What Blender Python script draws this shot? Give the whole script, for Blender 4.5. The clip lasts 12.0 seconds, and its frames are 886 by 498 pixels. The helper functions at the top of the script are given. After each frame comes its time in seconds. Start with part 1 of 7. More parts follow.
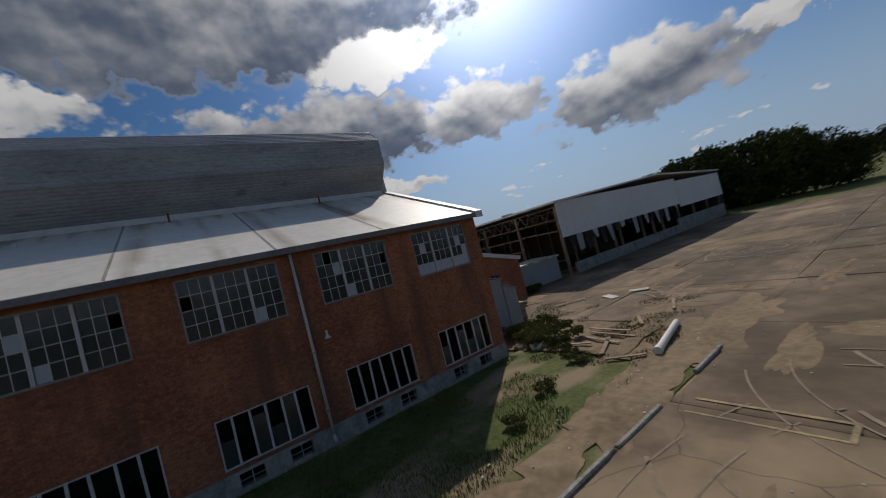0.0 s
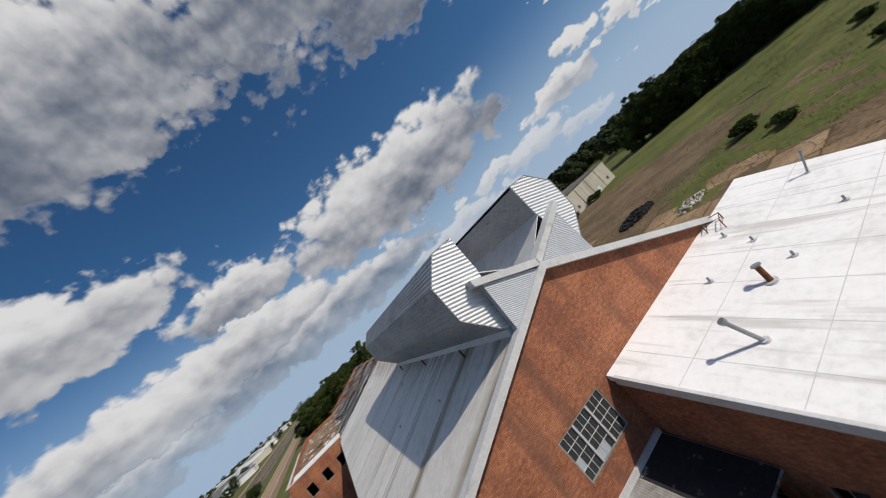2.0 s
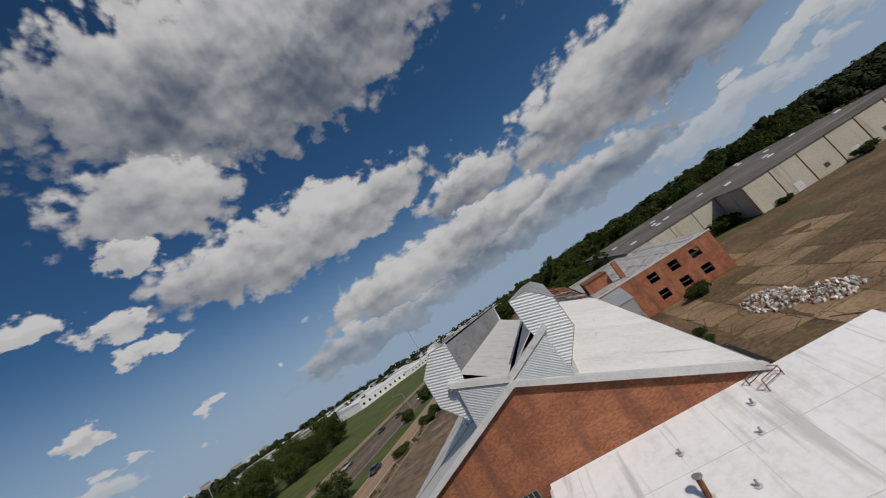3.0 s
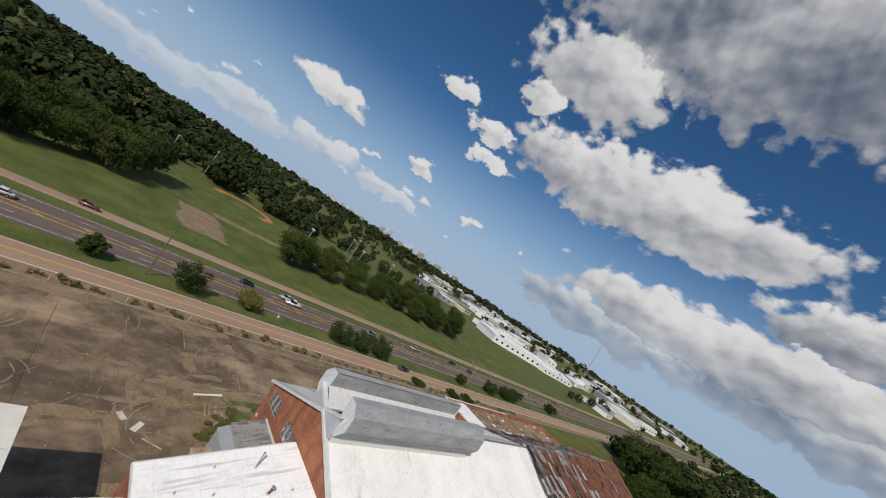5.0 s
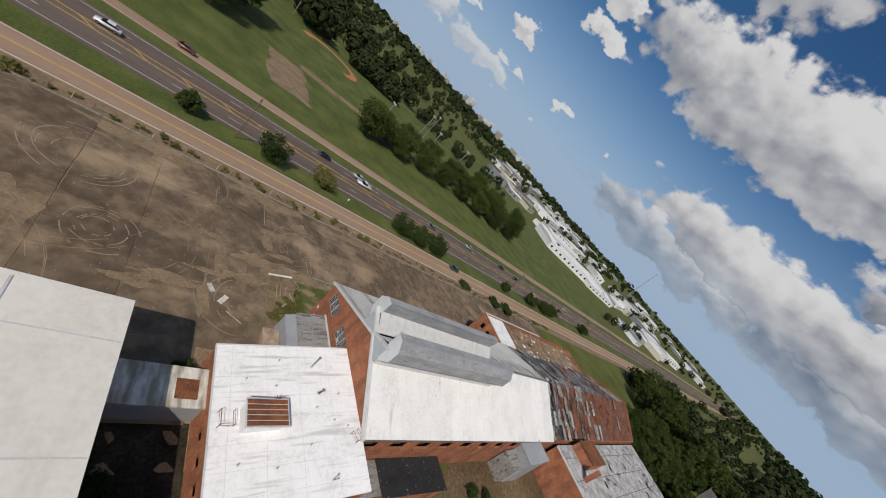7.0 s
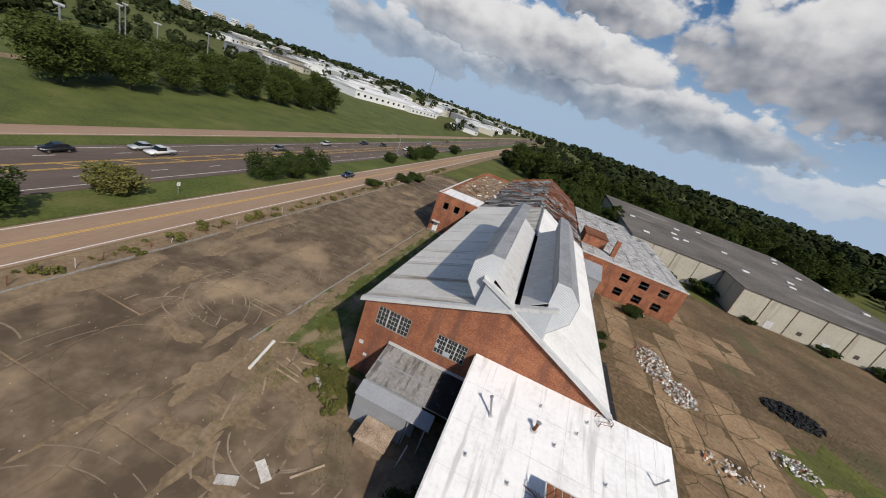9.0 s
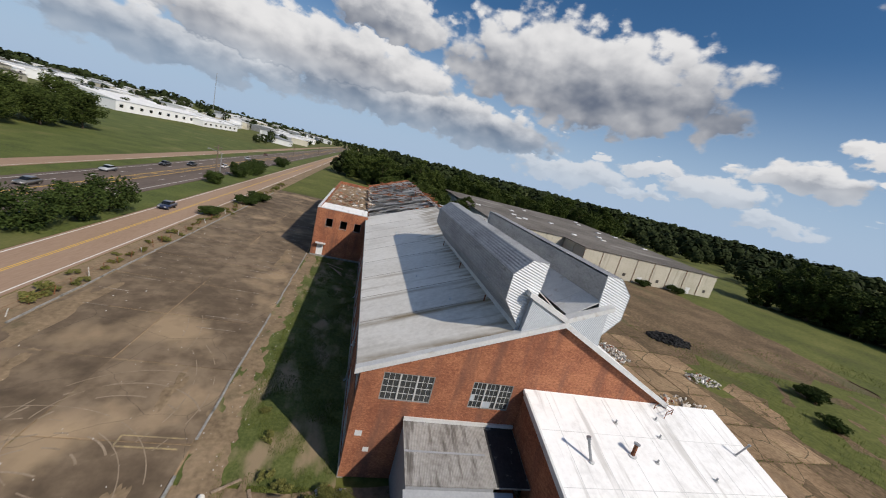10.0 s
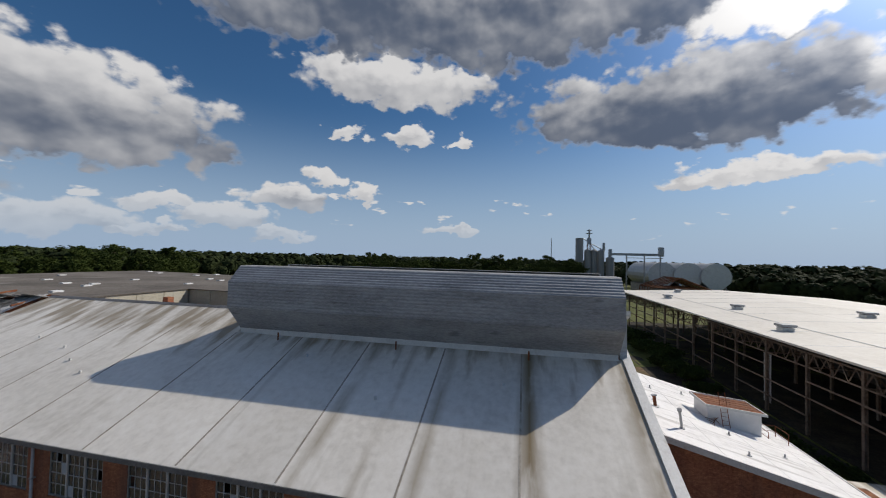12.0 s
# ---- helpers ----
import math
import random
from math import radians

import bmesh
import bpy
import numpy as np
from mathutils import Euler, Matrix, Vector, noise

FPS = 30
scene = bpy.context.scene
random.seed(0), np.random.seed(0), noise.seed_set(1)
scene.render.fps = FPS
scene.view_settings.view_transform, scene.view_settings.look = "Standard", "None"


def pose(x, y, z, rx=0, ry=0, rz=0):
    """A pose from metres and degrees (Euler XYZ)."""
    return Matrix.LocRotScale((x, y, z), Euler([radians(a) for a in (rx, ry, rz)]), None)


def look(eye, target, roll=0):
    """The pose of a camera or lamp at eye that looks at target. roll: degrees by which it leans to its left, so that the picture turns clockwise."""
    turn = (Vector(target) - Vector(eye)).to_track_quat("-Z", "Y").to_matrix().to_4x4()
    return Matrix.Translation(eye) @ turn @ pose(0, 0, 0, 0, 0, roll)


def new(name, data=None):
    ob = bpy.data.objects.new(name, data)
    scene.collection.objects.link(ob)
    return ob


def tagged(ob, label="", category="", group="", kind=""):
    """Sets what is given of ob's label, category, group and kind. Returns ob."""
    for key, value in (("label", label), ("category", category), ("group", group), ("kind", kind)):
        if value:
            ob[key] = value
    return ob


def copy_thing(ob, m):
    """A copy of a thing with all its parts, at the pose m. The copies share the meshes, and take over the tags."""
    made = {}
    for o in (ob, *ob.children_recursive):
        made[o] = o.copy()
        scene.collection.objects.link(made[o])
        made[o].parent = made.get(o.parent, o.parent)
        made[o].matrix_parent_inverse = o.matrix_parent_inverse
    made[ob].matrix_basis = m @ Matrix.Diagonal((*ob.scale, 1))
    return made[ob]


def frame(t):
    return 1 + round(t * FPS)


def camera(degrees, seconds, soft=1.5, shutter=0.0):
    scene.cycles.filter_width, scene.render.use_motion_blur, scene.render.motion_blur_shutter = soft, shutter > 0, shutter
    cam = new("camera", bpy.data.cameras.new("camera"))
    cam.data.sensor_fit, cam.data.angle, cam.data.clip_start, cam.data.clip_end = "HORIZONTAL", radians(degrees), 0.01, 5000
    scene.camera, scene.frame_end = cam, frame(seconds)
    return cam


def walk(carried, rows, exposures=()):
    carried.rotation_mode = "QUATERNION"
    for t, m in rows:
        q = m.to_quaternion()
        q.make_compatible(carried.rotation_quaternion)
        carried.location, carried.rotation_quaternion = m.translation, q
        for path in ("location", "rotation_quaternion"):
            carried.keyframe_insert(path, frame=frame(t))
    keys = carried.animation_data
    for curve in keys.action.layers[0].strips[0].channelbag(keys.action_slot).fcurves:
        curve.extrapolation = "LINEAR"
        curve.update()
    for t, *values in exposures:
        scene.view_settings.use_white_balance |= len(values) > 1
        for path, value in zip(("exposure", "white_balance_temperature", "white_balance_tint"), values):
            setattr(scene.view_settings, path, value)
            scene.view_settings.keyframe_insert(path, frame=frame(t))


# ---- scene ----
cam = camera(100.7, 12.0, soft=1.0, shutter=0.12)
PATH = [
    (0.0, (-17.30, 14.83, 7.04), (-0.89, 3.40, 7.30), -14.3),
    (0.5, (-15.26, 7.72, 10.16), (4.28, 3.74, 8.62), -27.0),
    (1.0, (-11.44, -0.78, 13.55), (7.74, 4.71, 12.06), -34.5),
    (1.5, (-5.28, -7.28, 14.49), (10.85, 4.41, 16.29), -42.6),
    (2.0, (2.84, -15.11, 17.31), (11.68, 2.80, 18.39), -42.4),
    (2.5, (10.60, -20.17, 18.67), (12.54, -0.38, 20.81), -42.5),
    (3.0, (18.09, -22.41, 18.97), (14.88, -3.04, 22.76), -33.3),
    (3.2, (21.25, -23.42, 19.14), (16.94, -4.46, 23.86), -29.5),
    (4.8, (47.84, -31.23, 35.14), (33.36, -17.58, 37.11), 30.0),
    (5.0, (49.30, -30.03, 37.20), (34.31, -16.83, 38.11), 33.5),
    (5.5, (51.24, -28.05, 42.12), (35.45, -15.91, 40.27), 42.0),
    (6.0, (49.82, -29.53, 43.84), (34.23, -17.42, 40.65), 48.6),
    (6.5, (46.50, -31.27, 44.28), (31.86, -18.42, 39.71), 49.9),
    (7.0, (41.43, -32.51, 43.73), (28.25, -18.79, 37.54), 48.0),
    (7.2, (38.79, -34.03, 42.00), (26.32, -19.69, 35.77), 47.9),
    (8.8, (14.31, -31.03, 30.37), (9.51, -13.18, 22.74), 21.6),
    (9.0, (11.53, -30.11, 29.09), (7.97, -11.83, 21.81), 19.7),
    (9.5, (4.40, -26.93, 25.81), (4.92, -7.86, 19.81), 16.7),
    (10.0, (-2.34, -22.08, 23.07), (2.51, -3.17, 18.74), 14.7),
    (10.5, (-7.88, -16.15, 21.07), (1.66, 1.20, 18.25), 11.8),
    (11.0, (-11.91, -9.45, 19.90), (2.03, 4.81, 18.36), 8.5),
    (11.5, (-13.94, -1.79, 19.02), (3.50, 7.99, 19.08), 6.6),
    (12.0, (-15.23, 6.39, 19.36), (4.31, 10.65, 19.89), 1.4),
]
EXPOSURES = [(0.0, -0.82), (0.6, -0.32), (1.3, 0.05), (2.0, -0.3), (2.5, -0.6), (3.0, -0.72), (3.2, -0.72), (5.0, -0.3), (7.0, -0.4), (9.0, -0.2), (11.0, -0.1), (12.0, -0.38)]
walk(cam, [(t, look(eye, target, roll)) for t, eye, target, roll in PATH], EXPOSURES)

# ---- world, sun ----
SUN_AZ, SUN_EL = 140.0, 41.0   # degrees from +y towards +x, and above the horizon
world = bpy.data.worlds.new("sky")
scene.world = world
world.use_nodes = True
wn, wl = world.node_tree.nodes, world.node_tree.links
wn.clear()


def wmath(op, a, b=None, clamp=False):
    n = wn.new("ShaderNodeMath")
    n.operation, n.use_clamp = op, clamp
    for i, v in enumerate((a, b)):
        if v is None:
            continue
        if isinstance(v, (int, float)):
            n.inputs[i].default_value = v
        else:
            wl.new(v, n.inputs[i])
    return n.outputs[0]


def wmix(fac, a, b):
    n = wn.new("ShaderNodeMix")
    n.data_type = "RGBA"
    for i, v in ((0, fac), (6, a), (7, b)):
        if isinstance(v, tuple):
            n.inputs[i].default_value = (*v, 1)
        elif isinstance(v, (int, float)):
            n.inputs[i].default_value = v
        else:
            wl.new(v, n.inputs[i])
    return n.outputs[2]


def wsmooth(v, lo, hi, a=0.0, b=1.0):
    n = wn.new("ShaderNodeMapRange")
    n.interpolation_type = "SMOOTHSTEP"
    wl.new(v, n.inputs[0])
    for i, x in ((1, lo), (2, hi), (3, a), (4, b)):
        n.inputs[i].default_value = x
    return n.outputs[0]


def wnoise(vec, scale, detail, rough=0.55):
    n = wn.new("ShaderNodeTexNoise")
    wl.new(vec, n.inputs["Vector"])
    n.inputs["Scale"].default_value, n.inputs["Detail"].default_value, n.inputs["Roughness"].default_value = scale, detail, rough
    return n.outputs[0]


tc = wn.new("ShaderNodeTexCoord")
sep = wn.new("ShaderNodeSeparateXYZ")
wl.new(tc.outputs["Generated"], sep.inputs[0])
az = wmath("MULTIPLY", wmath("ARCTAN2", sep.outputs[0], sep.outputs[1]), 57.2958)
el = wmath("MULTIPLY", wmath("ARCSINE", sep.outputs[2]), 57.2958)


def wplane(du, dv, ku, kv):
    """Sky angles, shifted by du and dv degrees, as a plane for the cloud textures."""
    c = wn.new("ShaderNodeCombineXYZ")
    wl.new(wmath("MULTIPLY", wmath("ADD", az, du), ku), c.inputs[0])
    wl.new(wmath("MULTIPLY", wmath("ADD", el, dv), kv), c.inputs[1])
    return c.outputs[0]


def wpuffs(vec, scale, detail=1.6):
    n = wn.new("ShaderNodeTexVoronoi")
    n.voronoi_dimensions, n.feature, n.normalize = "2D", "SMOOTH_F1", True
    wl.new(vec, n.inputs["Vector"])
    n.inputs["Scale"].default_value, n.inputs["Detail"].default_value, n.inputs["Roughness"].default_value, n.inputs["Smoothness"].default_value = scale, detail, 0.5, 0.2
    return wmath("SUBTRACT", 0.30, n.outputs["Distance"])


def wsum(*pairs):
    total = None
    for v, k in pairs:
        x = wmath("MULTIPLY", v, k)
        total = x if total is None else wmath("ADD", total, x)
    return total


plane = wplane(0, 0, 0.05, 0.07)
n_big = wmath("SUBTRACT", wnoise(plane, 1.5, 3.0), 0.5)


def relief(du, dv):
    warp = wplane(du, dv, 0.05, 0.07)
    fine = wmath("SUBTRACT", wnoise(warp, 5.0, 8.0, 0.6), 0.5)
    n = wn.new("ShaderNodeVectorMath")
    n.operation = "MULTIPLY_ADD"
    c = wn.new("ShaderNodeCombineXYZ")
    wl.new(fine, c.inputs[0]), wl.new(fine, c.inputs[1])
    wl.new(c.outputs[0], n.inputs[0])
    n.inputs[1].default_value = (0.10, 0.10, 0)
    wl.new(warp, n.inputs[2])
    return fine, wpuffs(n.outputs[0], 5.5)


fine, puffs = relief(0, 0)
fine_up, puffs_up = relief(0.7, 1.1)
billow = wsum((n_big, 0.85), (puffs, 1.0), (fine, 1.0))

# Clouds: azimuth, elevation, half width, half height in degrees, and how dark their body is.
CLOUDS = [
    (84, 34.5, 62, 11.5, 1.05), (111, 19.5, 23, 7.4, 1.2), (70, 25, 17, 4.5, 0.35), (122, 29, 12, 6, -0.3), (135, 19, 12, 5.6, 0.8), (157, 14.5, 13, 6.8, 0.8), (172, 16, 7, 2.6, 0.1),
    (46, 44, 36, 14, 0.9), (-16, 44, 46, 14.5, 0.85), (-26, 22.5, 25, 7.0, 0.5), (-42, 34, 13, 8, 0.5),
    (27, 14.5, 22, 8.6, 0.7), (8, 6.2, 22, 4.3, 0.8), (-9, 9.5, 24, 5.6, 0.5), (0, 16.5, 11, 4.2, 0.55), (-24, 5.2, 16, 4.0, 0.75),
    (62, 18, 3.8, 1.9, 0.1), (73, 17.8, 5.0, 2.2, 0.15), (81, 17.4, 3.2, 1.8, 0.0), (60, 11.5, 4.6, 1.9, 0.1), (55, 8, 8.5, 2.8, 0.25), (65, 9.4, 4.0, 1.8, 0.1),
    (47, 5, 7.5, 2.6, 0.2), (54, 2.8, 6, 1.8, 0.1), (30, 3.4, 9, 2.6, 0.25), (79, 4.3, 6, 1.4, 0.1), (38, 2.6, 5, 1.5, 0.1), (40, 6.2, 6, 2.0, 0.1),
    (-75, 12, 8, 3.4, 0.2), (-52, 21, 5.2, 2.5, 0.1), (-60, 23.5, 4.8, 2.4, 0.0), (-48, 28.5, 5.4, 4.0, 0.2), (-58.7, 11.3, 3.0, 1.6, 0.0), (-50, 17.5, 5, 2.0, 0.0),
    (-72, 5, 8, 2.5, 0.2), (-61, 4.8, 8, 2.5, 0.2), (-84, 3.4, 9, 2.4, 0.2), (-92, 2.6, 8, 2.4, 0.2), (118, 11, 10, 1.7, 0.2), (-150, 24, 18, 5, 0.3),
]
az_w = wmath("ADD", az, wsum((wmath("SUBTRACT", wnoise(wplane(57, 3, 0.05, 0.07), 6.0, 4.0), 0.5), 9.0)))
el_w = wmath("ADD", el, wsum((wmath("SUBTRACT", wnoise(wplane(-83, 17, 0.05, 0.07), 5.0, 4.0), 0.5), 5.5)))
mass, lift, dark = None, None, None
for a, e, w, h, k in CLOUDS:
    w, h = (w * 0.82, h * 0.82) if w < 9 else (w, h)
    u = wmath("DIVIDE", wmath("SUBTRACT", az_w, a), w)
    v = wmath("DIVIDE", wmath("SUBTRACT", el_w, e), h)
    v = wmath("MINIMUM", v, wmath("MULTIPLY", v, 1.5))
    d = wmath("MULTIPLY", 1.5 if w > 20 else 1.2, wmath("SUBTRACT", 1.0, wmath("SQRT", wmath("ADD", wmath("MULTIPLY", u, u), wmath("MULTIPLY", v, v)))))
    if mass is None:
        mass, lift, dark = d, v, wmath("ADD", k, 0.0)
        continue
    over = wsmooth(wmath("SUBTRACT", d, mass), -0.25, 0.25)
    m = wn.new("ShaderNodeMix")
    wl.new(over, m.inputs[0]), wl.new(lift, m.inputs[2]), wl.new(v, m.inputs[3])
    lift = m.outputs[0]
    m = wn.new("ShaderNodeMix")
    wl.new(over, m.inputs[0]), wl.new(dark, m.inputs[2])
    m.inputs[3].default_value = k
    dark = m.outputs[0]
    mass = wmath("MAXIMUM", mass, d)
# Scattered small cumulus low over the land.
low = wmath("MULTIPLY", wsmooth(el, 1.0, 4.0), wsmooth(el, 15.0, 8.0))
scatter = wmath("SUBTRACT", wmath("MULTIPLY", wmath("SUBTRACT", wnoise(wplane(7, 0, 0.05, 0.12), 4.2, 3.0), 0.63), 6.0), wmath("MULTIPLY", wmath("SUBTRACT", 1.0, low), 3.0))
body = wmath("ADD", wmath("MAXIMUM", mass, scatter), billow)
cover = wsmooth(body, 0.0, 0.34)
slope = wsum((puffs, 1.2), (fine, 0.25), (puffs_up, -1.2), (fine_up, -0.25))
soft = wmath("SUBTRACT", wnoise(wplane(31, 9, 0.05, 0.085), 1.8, 3.0, 0.45), 0.5)
small = wsmooth(wmath("SUBTRACT", scatter, mass), -0.1, 0.1)
lift = wmath("MAXIMUM", lift, wmath("MULTIPLY", small, 0.6))
dark = wmath("MULTIPLY", dark, wmath("SUBTRACT", 1.0, small))
shade = wsum((lift, 1.7), (slope, 0.65), (soft, 2.0), (fine, 0.05), (dark, -1.35))
lit = wsmooth(shade, -1.9, 0.55)
rim = wsmooth(body, 0.40, 0.05)
lit = wmath("MAXIMUM", lit, wmath("MULTIPLY", rim, wsmooth(dark, 1.0, 0.2, 0.38, 0.55)))
cloud = wmix(lit, (0.110, 0.142, 0.210), (0.86, 0.85, 0.85))
toward = wn.new("ShaderNodeVectorMath")
toward.operation = "DOT_PRODUCT"
wl.new(tc.outputs["Generated"], toward.inputs[0])
toward.inputs[1].default_value = (math.sin(radians(SUN_AZ)) * math.cos(radians(SUN_EL)), math.cos(radians(SUN_AZ)) * math.cos(radians(SUN_EL)), math.sin(radians(SUN_EL)))
near_sun = wmath("MAXIMUM", toward.outputs["Value"], 0.0)
glow, wide = wmath("POWER", near_sun, 30.0), wmath("POWER", near_sun, 9.0)
bright = wn.new("ShaderNodeVectorMath")
bright.operation = "SCALE"
wl.new(cloud, bright.inputs[0])
wl.new(wmath("ADD", 1.0, wsum((glow, 3.2), (wide, 0.5))), bright.inputs["Scale"])
sky = wn.new("ShaderNodeTexSky")
sky.sky_type, sky.sun_disc = "NISHITA", False
sky.sun_elevation, sky.sun_rotation = radians(SUN_EL), radians(SUN_AZ)
sky.air_density, sky.dust_density, sky.ozone_density = 1.0, 0.5, 4.0
hue = wn.new("ShaderNodeHueSaturation")
hue.inputs["Saturation"].default_value = 1.22
wl.new(sky.outputs[0], hue.inputs["Color"])
blue = wn.new("ShaderNodeVectorMath")
blue.operation = "SCALE"
wl.new(hue.outputs[0], blue.inputs[0])
blue.inputs["Scale"].default_value = 0.086
haze = wmix(wsmooth(el, 22.0, -1.0, 0.0, 0.95), blue.outputs[0], (0.41, 0.545, 0.74))
sunny = wn.new("ShaderNodeVectorMath")
sunny.operation = "SCALE"
wl.new(haze, sunny.inputs[0])
wl.new(wmath("ADD", 1.0, wsum((glow, 2.6), (wide, 1.1))), sunny.inputs["Scale"])
haze = sunny.outputs[0]
full = wmix(wmath("MULTIPLY", cover, wsmooth(el, 0.0, 11.0, 0.35, 1.0)), haze, bright.outputs[0])
bg = wn.new("ShaderNodeBackground")
wl.new(full, bg.inputs[0])
bg.inputs[1].default_value = 1.0
wout = wn.new("ShaderNodeOutputWorld")
wl.new(bg.outputs[0], wout.inputs[0])

sun = new("sun", bpy.data.lights.new("sun", "SUN"))
sun.data.energy, sun.data.angle, sun.data.color = 4.5, radians(0.6), (1.0, 0.91, 0.79)
sun_dir = Vector((math.sin(radians(SUN_AZ)) * math.cos(radians(SUN_EL)), math.cos(radians(SUN_AZ)) * math.cos(radians(SUN_EL)), math.sin(radians(SUN_EL))))
sun.matrix_world = look((0, 0, 0), -sun_dir)

# ---- materials ----


def material(name, colors, rough=0.8, metal=0.0, scales=(0.35, 6.0), contrast=0.5, bump=0.15, stretch=(1, 1, 1), vary=0.0, spec=0.3, streak=None):
    """A surface with two scales of noise between its colours, fine relief and, with vary, a tone of its own for each object."""
    m = bpy.data.materials.new(name)
    m.use_nodes = True
    n, l = m.node_tree.nodes, m.node_tree.links
    p = n["Principled BSDF"]
    geo = n.new("ShaderNodeNewGeometry")
    mp = n.new("ShaderNodeMapping")
    mp.inputs["Scale"].default_value = stretch
    l.new(geo.outputs["Position"], mp.inputs[0])
    facs = []
    for s, det in zip(scales, (4.0, 8.0)):
        t = n.new("ShaderNodeTexNoise")
        l.new(mp.outputs[0], t.inputs["Vector"])
        t.inputs["Scale"].default_value, t.inputs["Detail"].default_value, t.inputs["Roughness"].default_value = s, det, 0.6
        facs.append(t.outputs[0])
    mixf = n.new("ShaderNodeMath")
    mixf.operation = "MULTIPLY_ADD"
    l.new(facs[1], mixf.inputs[0])
    mixf.inputs[1].default_value = 0.5
    half = n.new("ShaderNodeMath")
    half.operation = "MULTIPLY"
    l.new(facs[0], half.inputs[0])
    half.inputs[1].default_value = 0.5
    l.new(half.outputs[0], mixf.inputs[2])
    ramp = n.new("ShaderNodeValToRGB")
    l.new(mixf.outputs[0], ramp.inputs[0])
    lo, hi = 0.5 - 0.16 / max(contrast, 0.05) * 0.5, 0.5 + 0.16 / max(contrast, 0.05) * 0.5
    els = ramp.color_ramp.elements
    while len(els) < len(colors):
        els.new(0.5)
    for i, c in enumerate(colors):
        els[i].position = lo + (hi - lo) * i / max(1, len(colors) - 1)
        els[i].color = (*c, 1)
    col = ramp.outputs[0]
    if streak:
        t = n.new("ShaderNodeTexNoise")
        mp2 = n.new("ShaderNodeMapping")
        mp2.inputs["Scale"].default_value = streak[1]
        l.new(geo.outputs["Position"], mp2.inputs[0])
        l.new(mp2.outputs[0], t.inputs["Vector"])
        t.inputs["Scale"].default_value, t.inputs["Detail"].default_value = 1.0, 6.0
        r2 = n.new("ShaderNodeMapRange")
        l.new(t.outputs[0], r2.inputs[0])
        r2.inputs[1].default_value, r2.inputs[2].default_value, r2.inputs[4].default_value = streak[2], streak[2] + 0.13, streak[3]
        mx = n.new("ShaderNodeMix")
        mx.data_type = "RGBA"
        l.new(r2.outputs[0], mx.inputs[0]), l.new(col, mx.inputs[6])
        mx.inputs[7].default_value = (*streak[0], 1)
        col = mx.outputs[2]
    if vary:
        info = n.new("ShaderNodeObjectInfo")
        hsv = n.new("ShaderNodeHueSaturation")
        r3 = n.new("ShaderNodeMapRange")
        l.new(info.outputs["Random"], r3.inputs[0])
        r3.inputs[3].default_value, r3.inputs[4].default_value = 1 - vary, 1 + vary
        l.new(r3.outputs[0], hsv.inputs["Value"]), l.new(col, hsv.inputs["Color"])
        col = hsv.outputs[0]
    l.new(col, p.inputs["Base Color"])
    p.inputs["Roughness"].default_value, p.inputs["Metallic"].default_value = rough, metal
    p.inputs["Specular IOR Level"].default_value = spec
    if bump:
        b = n.new("ShaderNodeBump")
        b.inputs["Strength"].default_value, b.inputs["Distance"].default_value = bump, 0.05
        l.new(facs[1], b.inputs["Height"])
        l.new(b.outputs[0], p.inputs["Normal"])
    return m


def cracked(m, scale, width, colour, strength):
    """Thin wandering cracks over a surface."""
    n, l = m.node_tree.nodes, m.node_tree.links
    p = n["Principled BSDF"]
    geo = n.new("ShaderNodeNewGeometry")
    w = n.new("ShaderNodeTexNoise")
    l.new(geo.outputs["Position"], w.inputs["Vector"])
    w.inputs["Scale"].default_value, w.inputs["Detail"].default_value = 0.5, 2.0
    add = n.new("ShaderNodeVectorMath")
    add.operation = "MULTIPLY_ADD"
    l.new(w.outputs["Color"], add.inputs[0]), l.new(geo.outputs["Position"], add.inputs[2])
    add.inputs[1].default_value = (1.1, 1.1, 0)
    v = n.new("ShaderNodeTexVoronoi")
    v.voronoi_dimensions, v.feature = "2D", "DISTANCE_TO_EDGE"
    l.new(add.outputs[0], v.inputs["Vector"])
    v.inputs["Scale"].default_value = scale
    r = n.new("ShaderNodeMapRange")
    l.new(v.outputs["Distance"], r.inputs[0])
    r.inputs[1].default_value, r.inputs[2].default_value, r.inputs[3].default_value, r.inputs[4].default_value = width * 0.4, width, strength, 0.0
    mx = n.new("ShaderNodeMix")
    mx.data_type = "RGBA"
    l.new(r.outputs[0], mx.inputs[0]), l.new(p.inputs["Base Color"].links[0].from_socket, mx.inputs[6])
    mx.inputs[7].default_value = (*colour, 1)
    l.new(mx.outputs[2], p.inputs["Base Color"])
    return m


